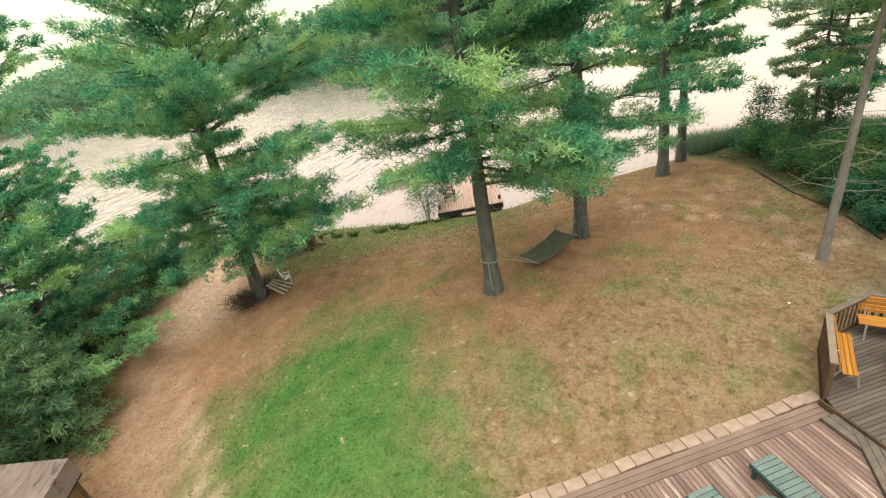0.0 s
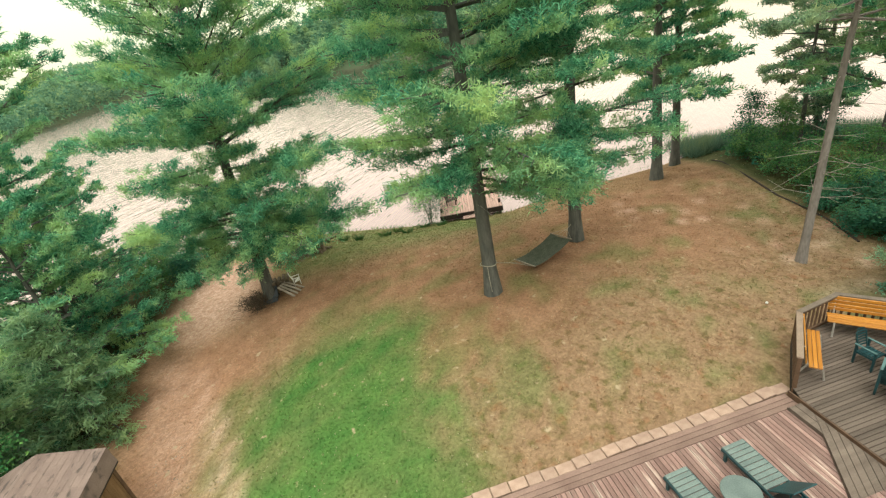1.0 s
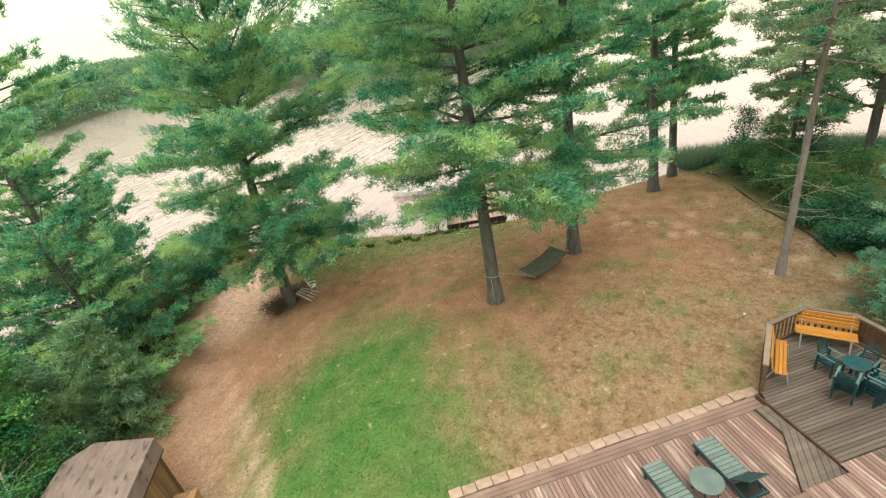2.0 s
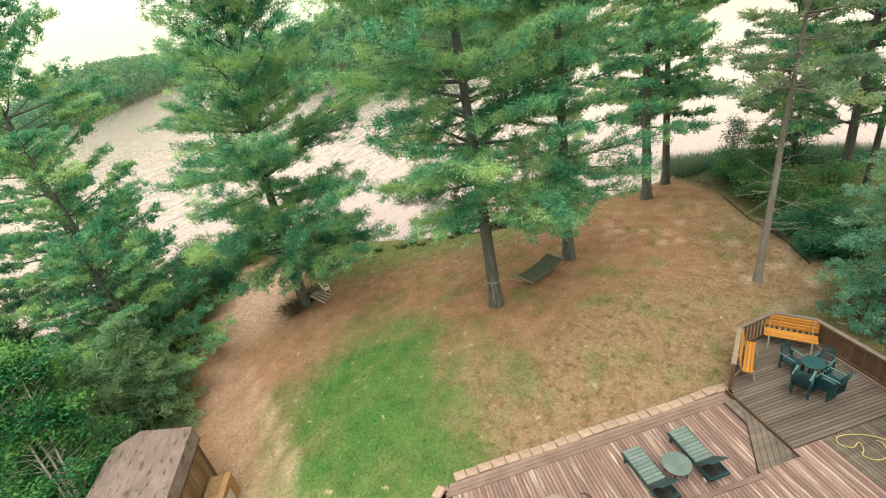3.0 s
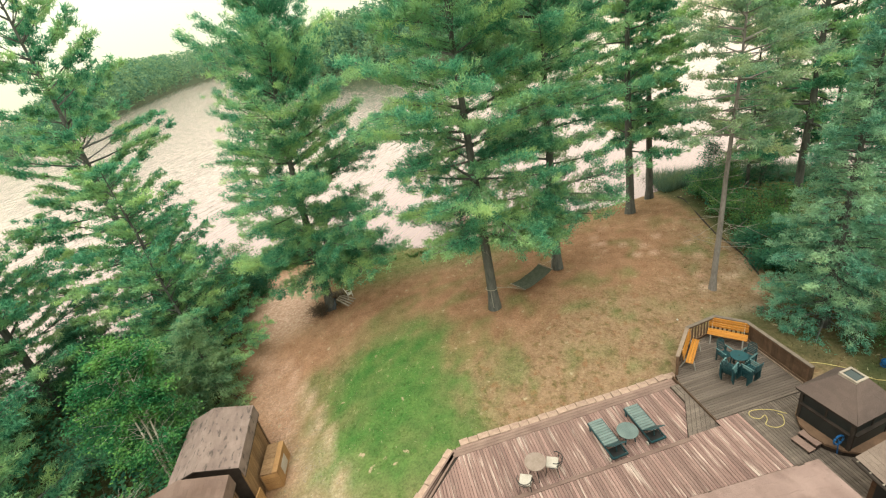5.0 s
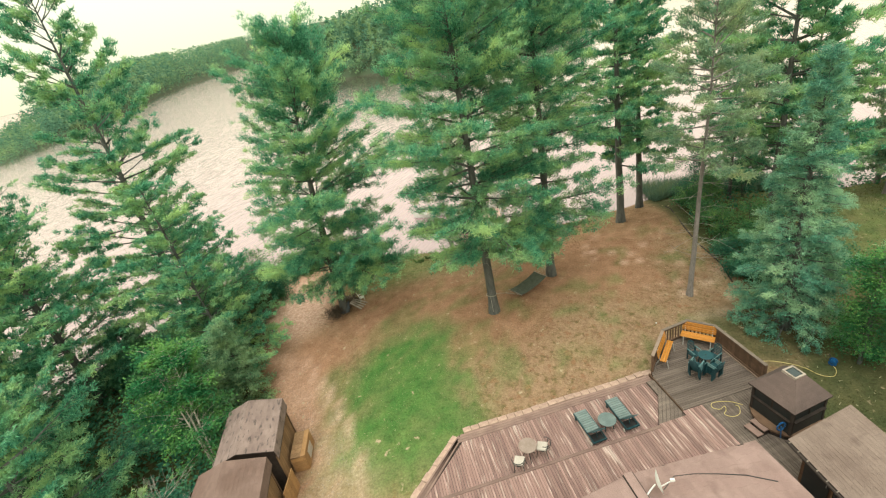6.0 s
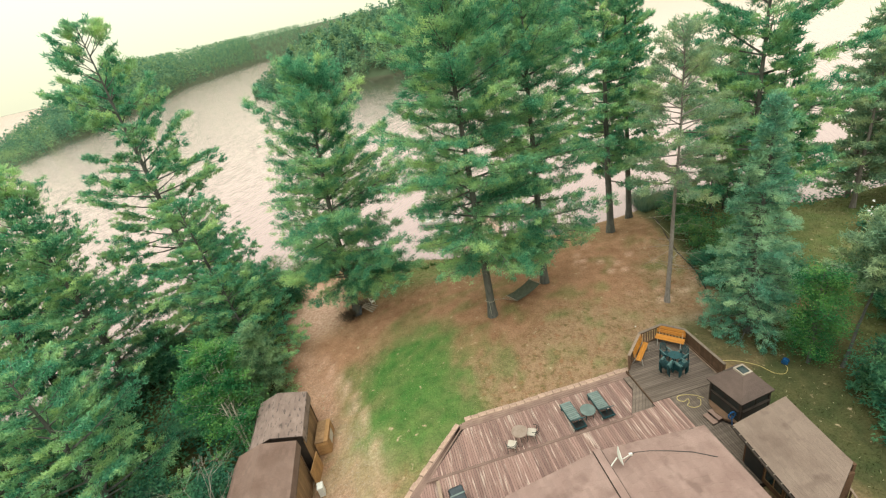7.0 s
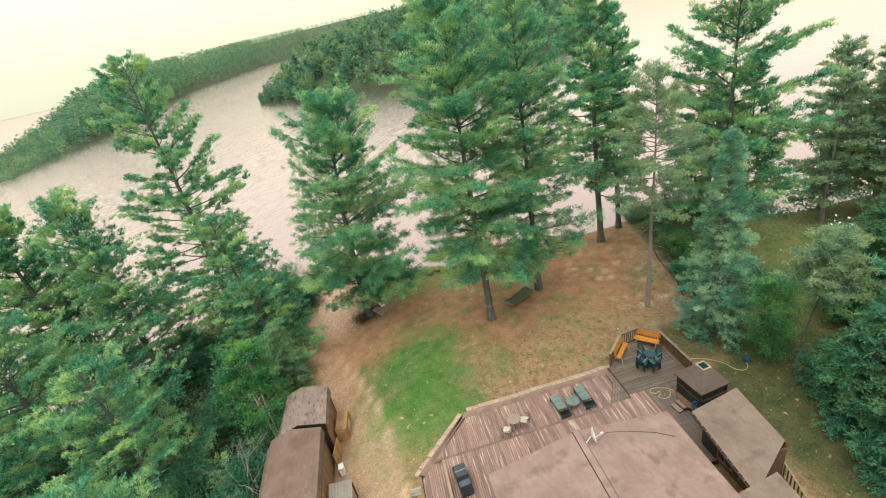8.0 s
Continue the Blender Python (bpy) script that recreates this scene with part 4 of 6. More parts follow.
FOREST_FLOOR = surface("forest_floor", (0.035, 0.055, 0.028), (0.06, 0.08, 0.04), 0.05, 0.95, 0.0)
FAR = [(-190, 60, 1, 60), (-160, 120, 0.5, 70), (-137, 178, 1.0, 80), (-148, 228, 5, 95), (-167, 330, 16, 130), (-215, 560, 35, 200), (-255, 800, 48, 260), (-290, 1640, 98, 420), (-190, 2500, 150, 600), (150, 2700, 170, 700), (700, 2700, 150, 700)]
STEPS = [(0, 0.0), (0.05, 0.08), (0.3, 0.42), (0.65, 0.68), (1.0, 0.78), (1.6, 0.6)]
hill_strip("far_shore", "low wooded ridge across the lake", FAR, STEPS)
PENINSULA = [(-55, 256, -1.5, 16), (-48, 250, 2, 30), (-36, 245, 8, 50), (-14, 236, 19, 80), (14, 213, 26, 90), (50, 204, 28, 100), (90, 208, 20, 100), (120, 215, 4, 60)]
hill_strip("peninsula", "wooded point running out into the lake", PENINSULA, STEPS)


def forest(name, label, front, count, tall, seed, per):
    rng = np.random.default_rng(seed)
    front = np.array(front, float)
    lens = np.linalg.norm(np.diff(front[:, :2], axis=0), axis=1) / np.linalg.norm((front[1:, :2] + front[:-1, :2]) / 2, axis=1)
    i = rng.choice(len(lens), count, p=lens / lens.sum())
    t, k = rng.random(count)[:, None], rng.random(count) * 0.98 + 0.01
    row = front[i] * (1 - t) + front[i + 1] * t
    o = unit(row[:, :2])
    ks, qs = np.array(STEPS).T
    z = LAKE - 0.6 + (row[:, 2] + 0.6 - LAKE) * np.interp(k, ks, qs)
    base = np.c_[row[:, :2] + o * (row[:, 3] * k)[:, None], z]
    dist = np.linalg.norm(base[:, :2], axis=1)
    h = tall * rng.uniform(0.6, 1.2, count) * np.clip(dist / 260, 0.75, 2.2) * np.clip(0.42 + row[:, 2] / 22, 0.36, 1.0)
    me = soup(name, crowns(rng, base, h, h * rng.uniform(0.20, 0.34, count), per), FOREST)
    tagged(new(name, me), label, "forest", kind="stuff")


forest("far_forest", "mixed green forest covering the ridge across the lake", FAR, 10000, 9.0, 95, 18)
forest("peninsula_forest", "mixed trees covering the wooded point", PENINSULA, 1100, 10.0, 96, 80)


# ---- the deck ----
W, GAP, THICK = 0.108, 0.012, 0.032


def board_mesh(quad, z, thick=THICK):
    """A board over a four-cornered outline, its top at z."""
    s = Shape()
    cx, cy = sum(p[0] for p in quad) / 4, sum(p[1] for p in quad) / 4
    inner = [(p[0] + 0.006 * (1 if p[0] < cx else -1), p[1] + 0.006 * (1 if p[1] < cy else -1)) for p in quad]
    v = [(x, y, z - thick) for x, y in quad] + [(x, y, z - 0.006) for x, y in quad] + [(x, y, z) for x, y in inner]
    f = [(8, 9, 10, 11)] + [(k + i, k + (i + 1) % 4, k + 4 + (i + 1) % 4, k + 4 + i) for k in (0, 4) for i in range(4)]
    return s.add(v, f)


def strip(x0, x1, lo, hi):
    """The four corners of a board from x0 to x1 between two lines y = lo(x) and y = hi(x)."""
    return [(x0, lo(x0)), (x1, lo(x1)), (x1, hi(x1)), (x0, hi(x0))]


rnd = random.Random(7)
deck = thing("deck", "weathered reddish-brown wooden deck on two levels", "deck")
front_top = lambda x: min(-0.42, x - 0.42)
x = -2.24
while x < 8.50:
    x1 = x + W - GAP
    lo = lambda v: max(-2.66, -2.66 + 0.0) if v < 7.62 else min(-1.25, -2.60 + (v - 7.62) * 1.45)
    part("board", board_mesh(strip(x, x1, lo, front_top), rnd.uniform(-0.003, 0.003)), DECK, deck)
    x += W
# border boards along the lawn and along the slanting west edge
for k in range(3):
    y1, y0 = -0.03 - 0.13 * k, -0.03 - 0.13 * k - 0.12
    a = 0.41 * 0.13 * k
    part("border_board", board_mesh([(-0.02 - 0.13 * k * 0.41 - 0.05, y0), (8.86, y0), (8.86, y1), (-0.02 - 0.13 * k * 0.41, y1)], 0.004), TRIM, deck)
    o = 0.092 * k * 2
    part("border_board", board_mesh([(-0.10 - 0.05 * k, -0.03 - 0.13 * k), (-0.06 - 0.05 * k, -0.16 - 0.13 * k), (-3.02 + 0.10 * k, -3.14 - 0.08 * k), (-3.12 + 0.10 * k, -3.05 - 0.08 * k)], 0.005), TRIM, deck)
part("seam_board", board_mesh([(-2.3, -2.80), (7.63, -2.80), (7.63, -2.67), (-2.2, -2.67)], 0.172), TRIM, deck, "paler board along the step")
riser = Shape().box(-1.78, 7.66, -2.80, -2.775, 0.0, 0.145)
part("riser", riser, TRIM, deck)
# lower boards west of the rail
x = -3.0
while x < -1.80:
    x1 = x + W - GAP
    part("board", board_mesh(strip(x, x1, lambda v: -7.5, lambda v: min(-2.68, v - 0.42)), rnd.uniform(-0.003, 0.003)), DECK, deck)
    x += W
# upper boards before the house
x = -1.76
while x < 9.6:
    x1 = x + W - GAP
    hi = (lambda v: -2.81) if x < 7.60 else ((lambda v: -2.625) if x1 < 8.84 else (lambda v: -2.402))
    part("board", board_mesh(strip(x, x1, lambda v: -7.2, hi), 0.17 + rnd.uniform(-0.003, 0.003)), DECK, deck)
    x += W
while x < 13.0:
    part("board", board_mesh(strip(x, x + W - GAP, lambda v: -7.2, lambda v: -2.40), 0.17 + rnd.uniform(-0.003, 0.003)), DECK_X, deck)
    x += W
# the step and its three-cornered end
SLOPE = 1.34 / 0.88
slant = lambda v: -2.62 + (v - 7.62) * SLOPE
for k in range(2):
    part("step_board", board_mesh(strip(8.52 + 0.165 * k, 8.675 + 0.165 * k, slant, lambda v: -0.44), 0.085), DECK_X, deck)
along_x, along_y = 0.88 / 1.603, 1.34 / 1.603
for k in range(7):
    near_d, far_d = 0.012 + 0.145 * k, 0.145 * (k + 1)
    foot = [(7.62 + d / along_y, -2.62) for d in (near_d, min(far_d, 1.015))]
    head = [(8.84, slant(8.84) - d / along_x) for d in (near_d, min(far_d, 1.015))]
    part("step_board", board_mesh([foot[0], foot[1], head[1], head[0]], 0.080 - 0.002 * (k % 2)), DECK_X, deck)
part("step_riser", Shape().add([(7.62, -2.62, 0.0), (8.50, -1.28, 0.0), (8.50, -0.42, 0.0), (7.62, -2.62, 0.075), (8.50, -1.28, 0.075), (8.50, -0.42, 0.075)], [(0, 1, 4, 3), (1, 2, 5, 4)]), DECK_X, deck)
# the eight-sided platform: boards run across
PLAT = [(8.88, -0.40), (9.02, -0.05), (10.40, 1.25), (11.82, 1.42), (12.62, 0.55), (12.62, -2.38), (8.88, -2.38)]


def plat_span(y):
    xs = []
    for (ax, ay), (bx, by) in zip(PLAT, PLAT[1:] + PLAT[:1]):
        if (ay - y) * (by - y) < 0:
            xs.append(ax + (bx - ax) * (y - ay) / (by - ay))
    return min(xs), max(xs)


y, PW = -2.37, 0.099
while y < 1.30:
    y1 = y + PW - 0.012
    (a0, b0), (a1, b1) = plat_span(y), plat_span(y1)
    part("platform_board", board_mesh([(a0, y), (b0, y), (b1, y1), (a1, y1)], 0.17 + rnd.uniform(-0.003, 0.003)), DECK_X, deck)
    y += PW
part("platform_edge", Shape().box(8.84, 8.875, -2.40, -0.10, 0.0, 0.165), RAIL, deck)
base = Shape().prism([(-0.05, -0.02), (8.9, -0.02), (8.9, -7.2), (-3.05, -7.5), (-3.05, -3.0)], -0.6, -0.036)
base.prism([(8.9, -0.35), (9.05, -0.03), (10.40, 1.21), (11.80, 1.38), (12.58, 0.53), (12.95, -2.4), (12.95, -7.2), (8.9, -7.2)], -1.0, 0.132)
base.prism([(-1.75, -2.83), (8.9, -2.83), (8.9, -7.2), (-1.75, -7.2)], -0.03, 0.132)
part("substructure", base, JOIST, deck)

# concrete pavers along the deck's edge
edging = thing("paver_edging", "row of pale concrete pavers between lawn and deck", "edging")


def paver(cx, cy, turn, ln, wd):
    r = rnd.uniform(-1.5, 1.5)
    part("paver", Shape().box(-ln / 2, ln / 2, -wd / 2, wd / 2, -0.16, 0.0, None, 0.014), PAVER, edging, at=pose(cx, cy, -0.045 + rnd.uniform(-0.02, 0.02), rnd.uniform(-2, 2), rnd.uniform(-2, 2), turn + 1.6 * r))


x = 0.16
while x < 8.85:
    ln = rnd.uniform(0.33, 0.44)
    paver(x + ln / 2, 0.17 + 0.02 * math.sin(x * 1.7), 0, ln - 0.016, rnd.uniform(0.27, 0.31))
    x += ln
for k in range(11):
    d = 0.30 + 0.395 * k
    paver(-0.16 - 0.707 * d, 0.10 - 0.707 * d + 0.02 * math.sin(3 * k), 45, 0.38, rnd.uniform(0.25, 0.30))

# ---- railing round the platform ----
RAILS = [(9.06, -0.06), (10.42, 1.20), (11.80, 1.36), (12.56, 0.54), (12.56, -2.30)]
railing = thing("deck_railing", "brown stained wooden railing with pale cap round the platform", "railing")
for i, ((ax, ay), (bx, by)) in enumerate(zip(RAILS, RAILS[1:])):
    ln, turn = math.hypot(bx - ax, by - ay), math.degrees(math.atan2(by - ay, bx - ax))
    m = pose(ax, ay, 0.17, 0, 0, turn)
    part("cap", Shape().box(-0.03, ln + 0.03, -0.07, 0.07, 0.902 + 0.004 * (i % 2), 0.94 + 0.004 * (i % 2), None, 0.008), RAIL_CAP if i < 1 else CAP_DARK, railing, at=m)
    part("rail", Shape().box(0, ln, -0.02, 0.02, 0.80, 0.88), RAIL, railing, at=m)
    part("rail", Shape().box(0, ln, -0.02, 0.02, 0.06, 0.14), RAIL, railing, at=m)
    part("post", Shape().box(-0.045, 0.045, -0.045, 0.045, -0.5, 0.90), RAIL, railing, at=m)
    solid = i == 3
    if solid:
        part("toe_board", Shape().box(0.05, ln - 0.05, -0.06, -0.025, 0.0, 0.05), RAIL_CAP, railing, "pale toe board", at=m)
    n = int(ln / (0.125 if solid else 0.15))
    wide = 0.058 if solid else 0.03
    for k in range(1, n):
        part("baluster", Shape().box(ln * k / n - wide, ln * k / n + wide, 0.022, 0.042, -0.15 if not solid else 0.02, 0.86), RAIL, railing, at=m)
part("post", Shape().box(-0.045, 0.045, -0.045, 0.045, -0.3, 0.90), RAIL, railing, at=pose(12.56, -2.30, 0.17))
skirt = thing("deck_skirt", "dark board skirting under the platform", "skirting")
for (ax, ay), (bx, by) in zip(RAILS[:3], RAILS[1:4]):
    ln, turn = math.hypot(bx - ax, by - ay), math.degrees(math.atan2(by - ay, bx - ax))
    part("skirt_board", Shape().box(0, ln, 0.03, 0.055, -0.9, 0.15), DARK_WOOD, skirt, at=pose(ax, ay, 0, 0, 0, turn))

west = thing("deck_railing", "pale-capped railing beside the deck steps", "railing")
part("cap", Shape().box(-1.80, -1.66, -7.2, -3.55, 1.05, 1.09, None, 0.008), RAIL_CAP, west)
part("rail", Shape().box(-1.75, -1.71, -7.2, -3.6, 0.22, 0.30), RAIL, west)
for k in range(4):
    part("post", Shape().box(-1.775, -1.685, -3.69 - 1.15 * k, -3.60 - 1.15 * k, 0.0, 1.05), RAIL, west)
for k in range(23):
    part("baluster", Shape().box(-1.745, -1.715, -3.80 - 0.147 * k, -3.77 - 0.147 * k, 0.25, 1.05), RAIL, west)
steps = thing("deck_step", "pale wooden step at the deck's corner", "step")
for k in range(3):
    part("tread", Shape().box(-3.75 + 0.02 * k, -3.15, -4.05 + 0.15 * k, -3.92 + 0.15 * k, -0.20, -0.15, None, 0.006), PALE_WOOD, steps)
part("stringer", Shape().box(-3.72, -3.66, -4.05, -3.62, -0.75, -0.20), DARK_WOOD, steps)
part("stringer", Shape().box(-3.24, -3.18, -4.05, -3.62, -0.75, -0.20), DARK_WOOD, steps)


# ---- furniture on the deck ----
def park_bench(x, y, z, turn, width, label, slats=4, pitch=0.105):
    """A slatted bench that faces its own -y."""
    b = thing("park_bench", label, "bench", (x, y, z), turn, "orange benches on the platform")
    h = width / 2
    for k in range(slats):
        part("seat_slat", Shape().box(-h, h, 0.010 - 0.085 * pitch / 0.095 - pitch * k, 0.010 - pitch * k, 0.42, 0.455, None, 0.006), ORANGE_WOOD, b)
    for k in range(4):
        zz = 0.52 + 0.105 * k
        part("back_slat", Shape().box(-h, h, 0.06 + 0.018 * k, 0.09 + 0.018 * k, zz, zz + 0.088, None, 0.006), ORANGE_WOOD, b)
    reach = 0.10 + pitch * (slats - 1)
    for s in (-1, 1):
        xx = s * (h - 0.14)
        part("leg_frame", Shape().tube([(xx, -reach - 0.05, 0.0), (xx, -reach + 0.02, 0.41), (xx, 0.04, 0.41), (xx, 0.15, 0.92)], 0.024).tube([(xx, 0.02, 0.41), (xx, 0.22, 0.0)], 0.024), ALU, b, "pale metal leg frame")


park_bench(11.98, 0.80, 0.17, -47, 1.40, "orange varnished slatted bench with pale metal legs")
park_bench(9.99, 0.49, 0.17, 43.5, 1.50, "long orange varnished slatted bench against the railing", 3, 0.09)


def resin_chair(x, y, z, turn, label):
    """An armchair with a slatted seat and a round-topped slatted back; it faces its own -y."""
    c = thing("resin_chair", label, "chair", (x, y, z), turn, "green chairs round the patio table")
    c.matrix_basis = c.matrix_basis @ Matrix.Diagonal((0.88, 0.88, 0.92, 1))
    for k in range(5):
        part("seat_slat", Shape().box(-0.195, 0.195, -0.23 + 0.092 * k, -0.155 + 0.092 * k, 0.395 - 0.006 * k, 0.42 - 0.006 * k, None, 0.005), GREEN_RESIN, c)
    lean = pose(0, 0.22, 0.40, -14, 0, 0)
    for k in range(7):
        h = 0.06 + 0.078 * k
        w = 0.205 * math.sqrt(max(0.1, 1 - max(0, (h - 0.30) / 0.30) ** 2))
        arc = [(w * q, 0.035 * (1 - q * q), h) for q in (-1, -0.5, 0, 0.5, 1)]
        part("back_slat", Shape().add([(px, py, pz + d) for d in (0.0, 0.038) for px, py, pz in arc] + [(px, py + 0.018, pz + d) for d in (0.0, 0.038) for px, py, pz in arc],
                                      [(i, i + 1, i + 6, i + 5) for i in range(4)] + [(i + 11, i + 10, i + 15, i + 16) for i in range(4)] + [(i + 5, i + 6, i + 16, i + 15) for i in range(4)]), GREEN_RESIN, c, at=lean)
    for sx in (-1, 1):
        part("back_post", Shape().box(sx * 0.17 - 0.015, sx * 0.17 + 0.015, -0.02, 0.0, 0.0, 0.48), GREEN_RESIN, c, at=lean)
        part("armrest", Shape().box(sx * 0.235 - 0.03, sx * 0.235 + 0.03, -0.27, 0.27, 0.60, 0.622, None, 0.006), GREEN_ARM, c)
        part("leg", Shape().box(sx * 0.235 - 0.025, sx * 0.235 + 0.025, -0.26, -0.215, 0.0, 0.60), GREEN_RESIN, c)
        part("leg", Shape().box(sx * 0.235 - 0.025, sx * 0.235 + 0.025, 0.20, 0.245, 0.0, 0.60), GREEN_RESIN, c)
        part("side_rail", Shape().box(sx * 0.212 - 0.012, sx * 0.212 + 0.012, -0.215, 0.20, 0.33, 0.39), GREEN_RESIN, c)


patio = thing("patio_table", "round dark green resin patio table", "table", (11.13, -0.72, 0.17))
part("tabletop", Shape().disc(0, 0, 0.69, 0.72, 0.30, 28), GREEN_RESIN, patio)
part("umbrella_hole", Shape().disc(0, 0, 0.721, 0.724, 0.03, 10, 0.001), BLACK_METAL, patio)
for k in range(4):
    a = math.pi / 4 + math.pi / 2 * k
    part("leg", Shape().tube([(0.22 * math.cos(a), 0.22 * math.sin(a), 0.69), (0.27 * math.cos(a), 0.27 * math.sin(a), 0.0)], 0.025), GREEN_RESIN, patio)
resin_chair(11.06, -0.16, 0.17, 4, "dark green resin armchair drawn up to the table")
resin_chair(11.62, -0.62, 0.17, -72, "dark green resin armchair drawn up to the table")
for k in range(4):
    resin_chair(10.56 - 0.06 * k, -0.99 - 0.035 * k, 0.17 + 0.12 * k, 118, "dark green resin armchair stacked beside the table")
for k in range(4):
    resin_chair(11.00 - 0.012 * k, -1.27 - 0.065 * k, 0.17 + 0.12 * k, 192, "dark green resin armchair stacked beside the table")


def sun_lounger(x, y, turn):
    """A slatted lounger with its foot towards +y and its backrest raised."""
    b = thing("sun_lounger", "faded green slatted sun lounger with raised backrest", "lounger", (x, y, 0), turn, "loungers on the deck")
    for s in (-1, 1):
        part("side_rail", Shape().box(s * 0.27 - 0.02, s * 0.27 + 0.02, -0.80, 0.80, 0.24, 0.31, None, 0.006), GREEN_RESIN, b)
    for yy in (0.70, -0.60):
        for s in (-1, 1):
            part("leg", Shape().box(s * 0.25 - 0.025, s * 0.25 + 0.025, yy - 0.03, yy + 0.03, 0.0, 0.25), GREEN_RESIN, b)
    for k in range(10):
        part("slat", Shape().box(-0.26, 0.26, 0.705 - 0.108 * k, 0.80 - 0.108 * k, 0.312, 0.332, None, 0.005), GREEN_FADED, b)
    back = Shape().box(-0.26, 0.26, -0.66, 0.0, -0.012, 0.012, None, 0.005)
    part("backrest", back, GREEN_RESIN, b, "raised dark green backrest", at=pose(0, -0.30, 0.335, -48, 0, 0))
    part("cross_bar", Shape().box(-0.27, 0.27, -0.80, -0.75, 0.24, 0.30), GREEN_RESIN, b)
    part("tray", Shape().box(-0.25, 0.25, -0.74, -0.36, 0.20, 0.225), BLACK_METAL, b)
    part("prop", Shape().tube([(0.0, -0.55, 0.24), (0.0, -0.52, 0.56)], 0.018), GREEN_RESIN, b)
    for s in (-1, 1):
        w = Shape()
        w.tube([(s * 0.30 - 0.02, -0.62, 0.07), (s * 0.30 + 0.02, -0.62, 0.07)], 0.07, None, 14)
        part("wheel", w, CUSHION, b, "pale small wheel")


sun_lounger(5.10, -1.82, 3)
sun_lounger(6.58, -1.70, 2)
side = thing("side_table", "round faded green side table between the loungers", "table", (5.82, -1.90, 0))
part("tabletop", Shape().disc(0, 0, 0.42, 0.45, 0.36, 28), GREEN_FADED, side)
for k in range(4):
    a = math.pi / 4 + math.pi / 2 * k
    part("leg", Shape().tube([(0.2 * math.cos(a), 0.2 * math.sin(a), 0.42), (0.26 * math.cos(a), 0.26 * math.sin(a), 0.0)], 0.02), GREEN_RESIN, side)

cafe = thing("cafe_table", "round pale mosaic cafe table on a black base", "table", (2.36, -2.12, 0))
part("tabletop", Shape().disc(0, 0, 0.70, 0.725, 0.36, 28), TABLE_PALE, cafe)
for k in range(3):
    a = 2.1 * k + 0.4
    part("leg", Shape().tube([(0.05 * math.cos(a), 0.05 * math.sin(a), 0.70), (0.10 * math.cos(a), 0.10 * math.sin(a), 0.35), (0.28 * math.cos(a), 0.28 * math.sin(a), 0.0)], 0.014), BLACK_METAL, cafe)


def bistro_chair(x, y, turn):
    """A black metal chair that faces its own +y."""
    c = thing("bistro_chair", "black metal bistro chair with cream cushion", "chair", (x, y, 0), turn, "chairs at the cafe table")
    part("cushion", Shape().box(-0.20, 0.20, -0.20, 0.20, 0.44, 0.50, None, 0.02), CUSHION, c, "cream square cushion")
    part("seat", Shape().disc(0, 0, 0.415, 0.435, 0.22, 18), BLACK_METAL, c)
    arc = [(0.24 * math.cos(a), -0.12 + 0.24 * math.sin(a), 0.72) for a in np.linspace(math.pi * 0.92, math.pi * 2.08, 9)]
    part("back_rail", Shape().tube(arc, 0.015, None, 6), BLACK_METAL, c)
    arc = [(0.22 * math.cos(a), -0.12 + 0.22 * math.sin(a), 0.58) for a in np.linspace(math.pi * 1.05, math.pi * 1.95, 7)]
    part("back_rail", Shape().tube(arc, 0.010, None, 6), BLACK_METAL, c)
    for sx, sy in ((-1, 1), (1, 1), (-1, -1), (1, -1)):
        part("leg", Shape().tube([(0.17 * sx, 0.17 * sy, 0.43), (0.21 * sx, 0.23 * sy, 0.0)], 0.012, None, 6), BLACK_METAL, c)
    for sx in (-1, 1):
        part("back_post", Shape().tube([(0.19 * sx, -0.17, 0.43), (0.20 * sx, -0.24, 0.74)], 0.012, None, 6), BLACK_METAL, c)


bistro_chair(1.86, -2.46, -28)
bistro_chair(2.92, -2.16, 62)

grill = thing("barbecue", "barbecue under a dark weatherproof cover", "barbecue", (-1.05, -4.55, 0.17), 6)
c = Shape()
prof = [(-0.62, 0.0), (-0.64, 0.55), (-0.60, 0.78), (-0.36, 0.86), (-0.30, 1.10), (0.30, 1.12), (0.36, 0.86), (0.60, 0.78), (0.64, 0.55), (0.62, 0.0)]
n = len(prof)
pts = [((-0.30, -0.26, 0.26, 0.30)[i // n], prof[i % n][0] * (0.94, 1, 1, 0.94)[i // n], prof[i % n][1] * (0.95, 1, 1, 0.95)[i // n]) for i in range(4 * n)]
c.add(pts, [tuple(reversed(range(n))), tuple(range(3 * n, 4 * n))] + [(k * n + i, k * n + (i + 1) % n, (k + 1) * n + (i + 1) % n, (k + 1) * n + i) for k in range(3) for i in range(n)])
part("cover", c, COVER, grill)
part("strap", Shape().box(-0.31, 0.31, -0.03, 0.03, 1.11, 1.125), GREEN_FADED, grill, "pale strap across the cover")


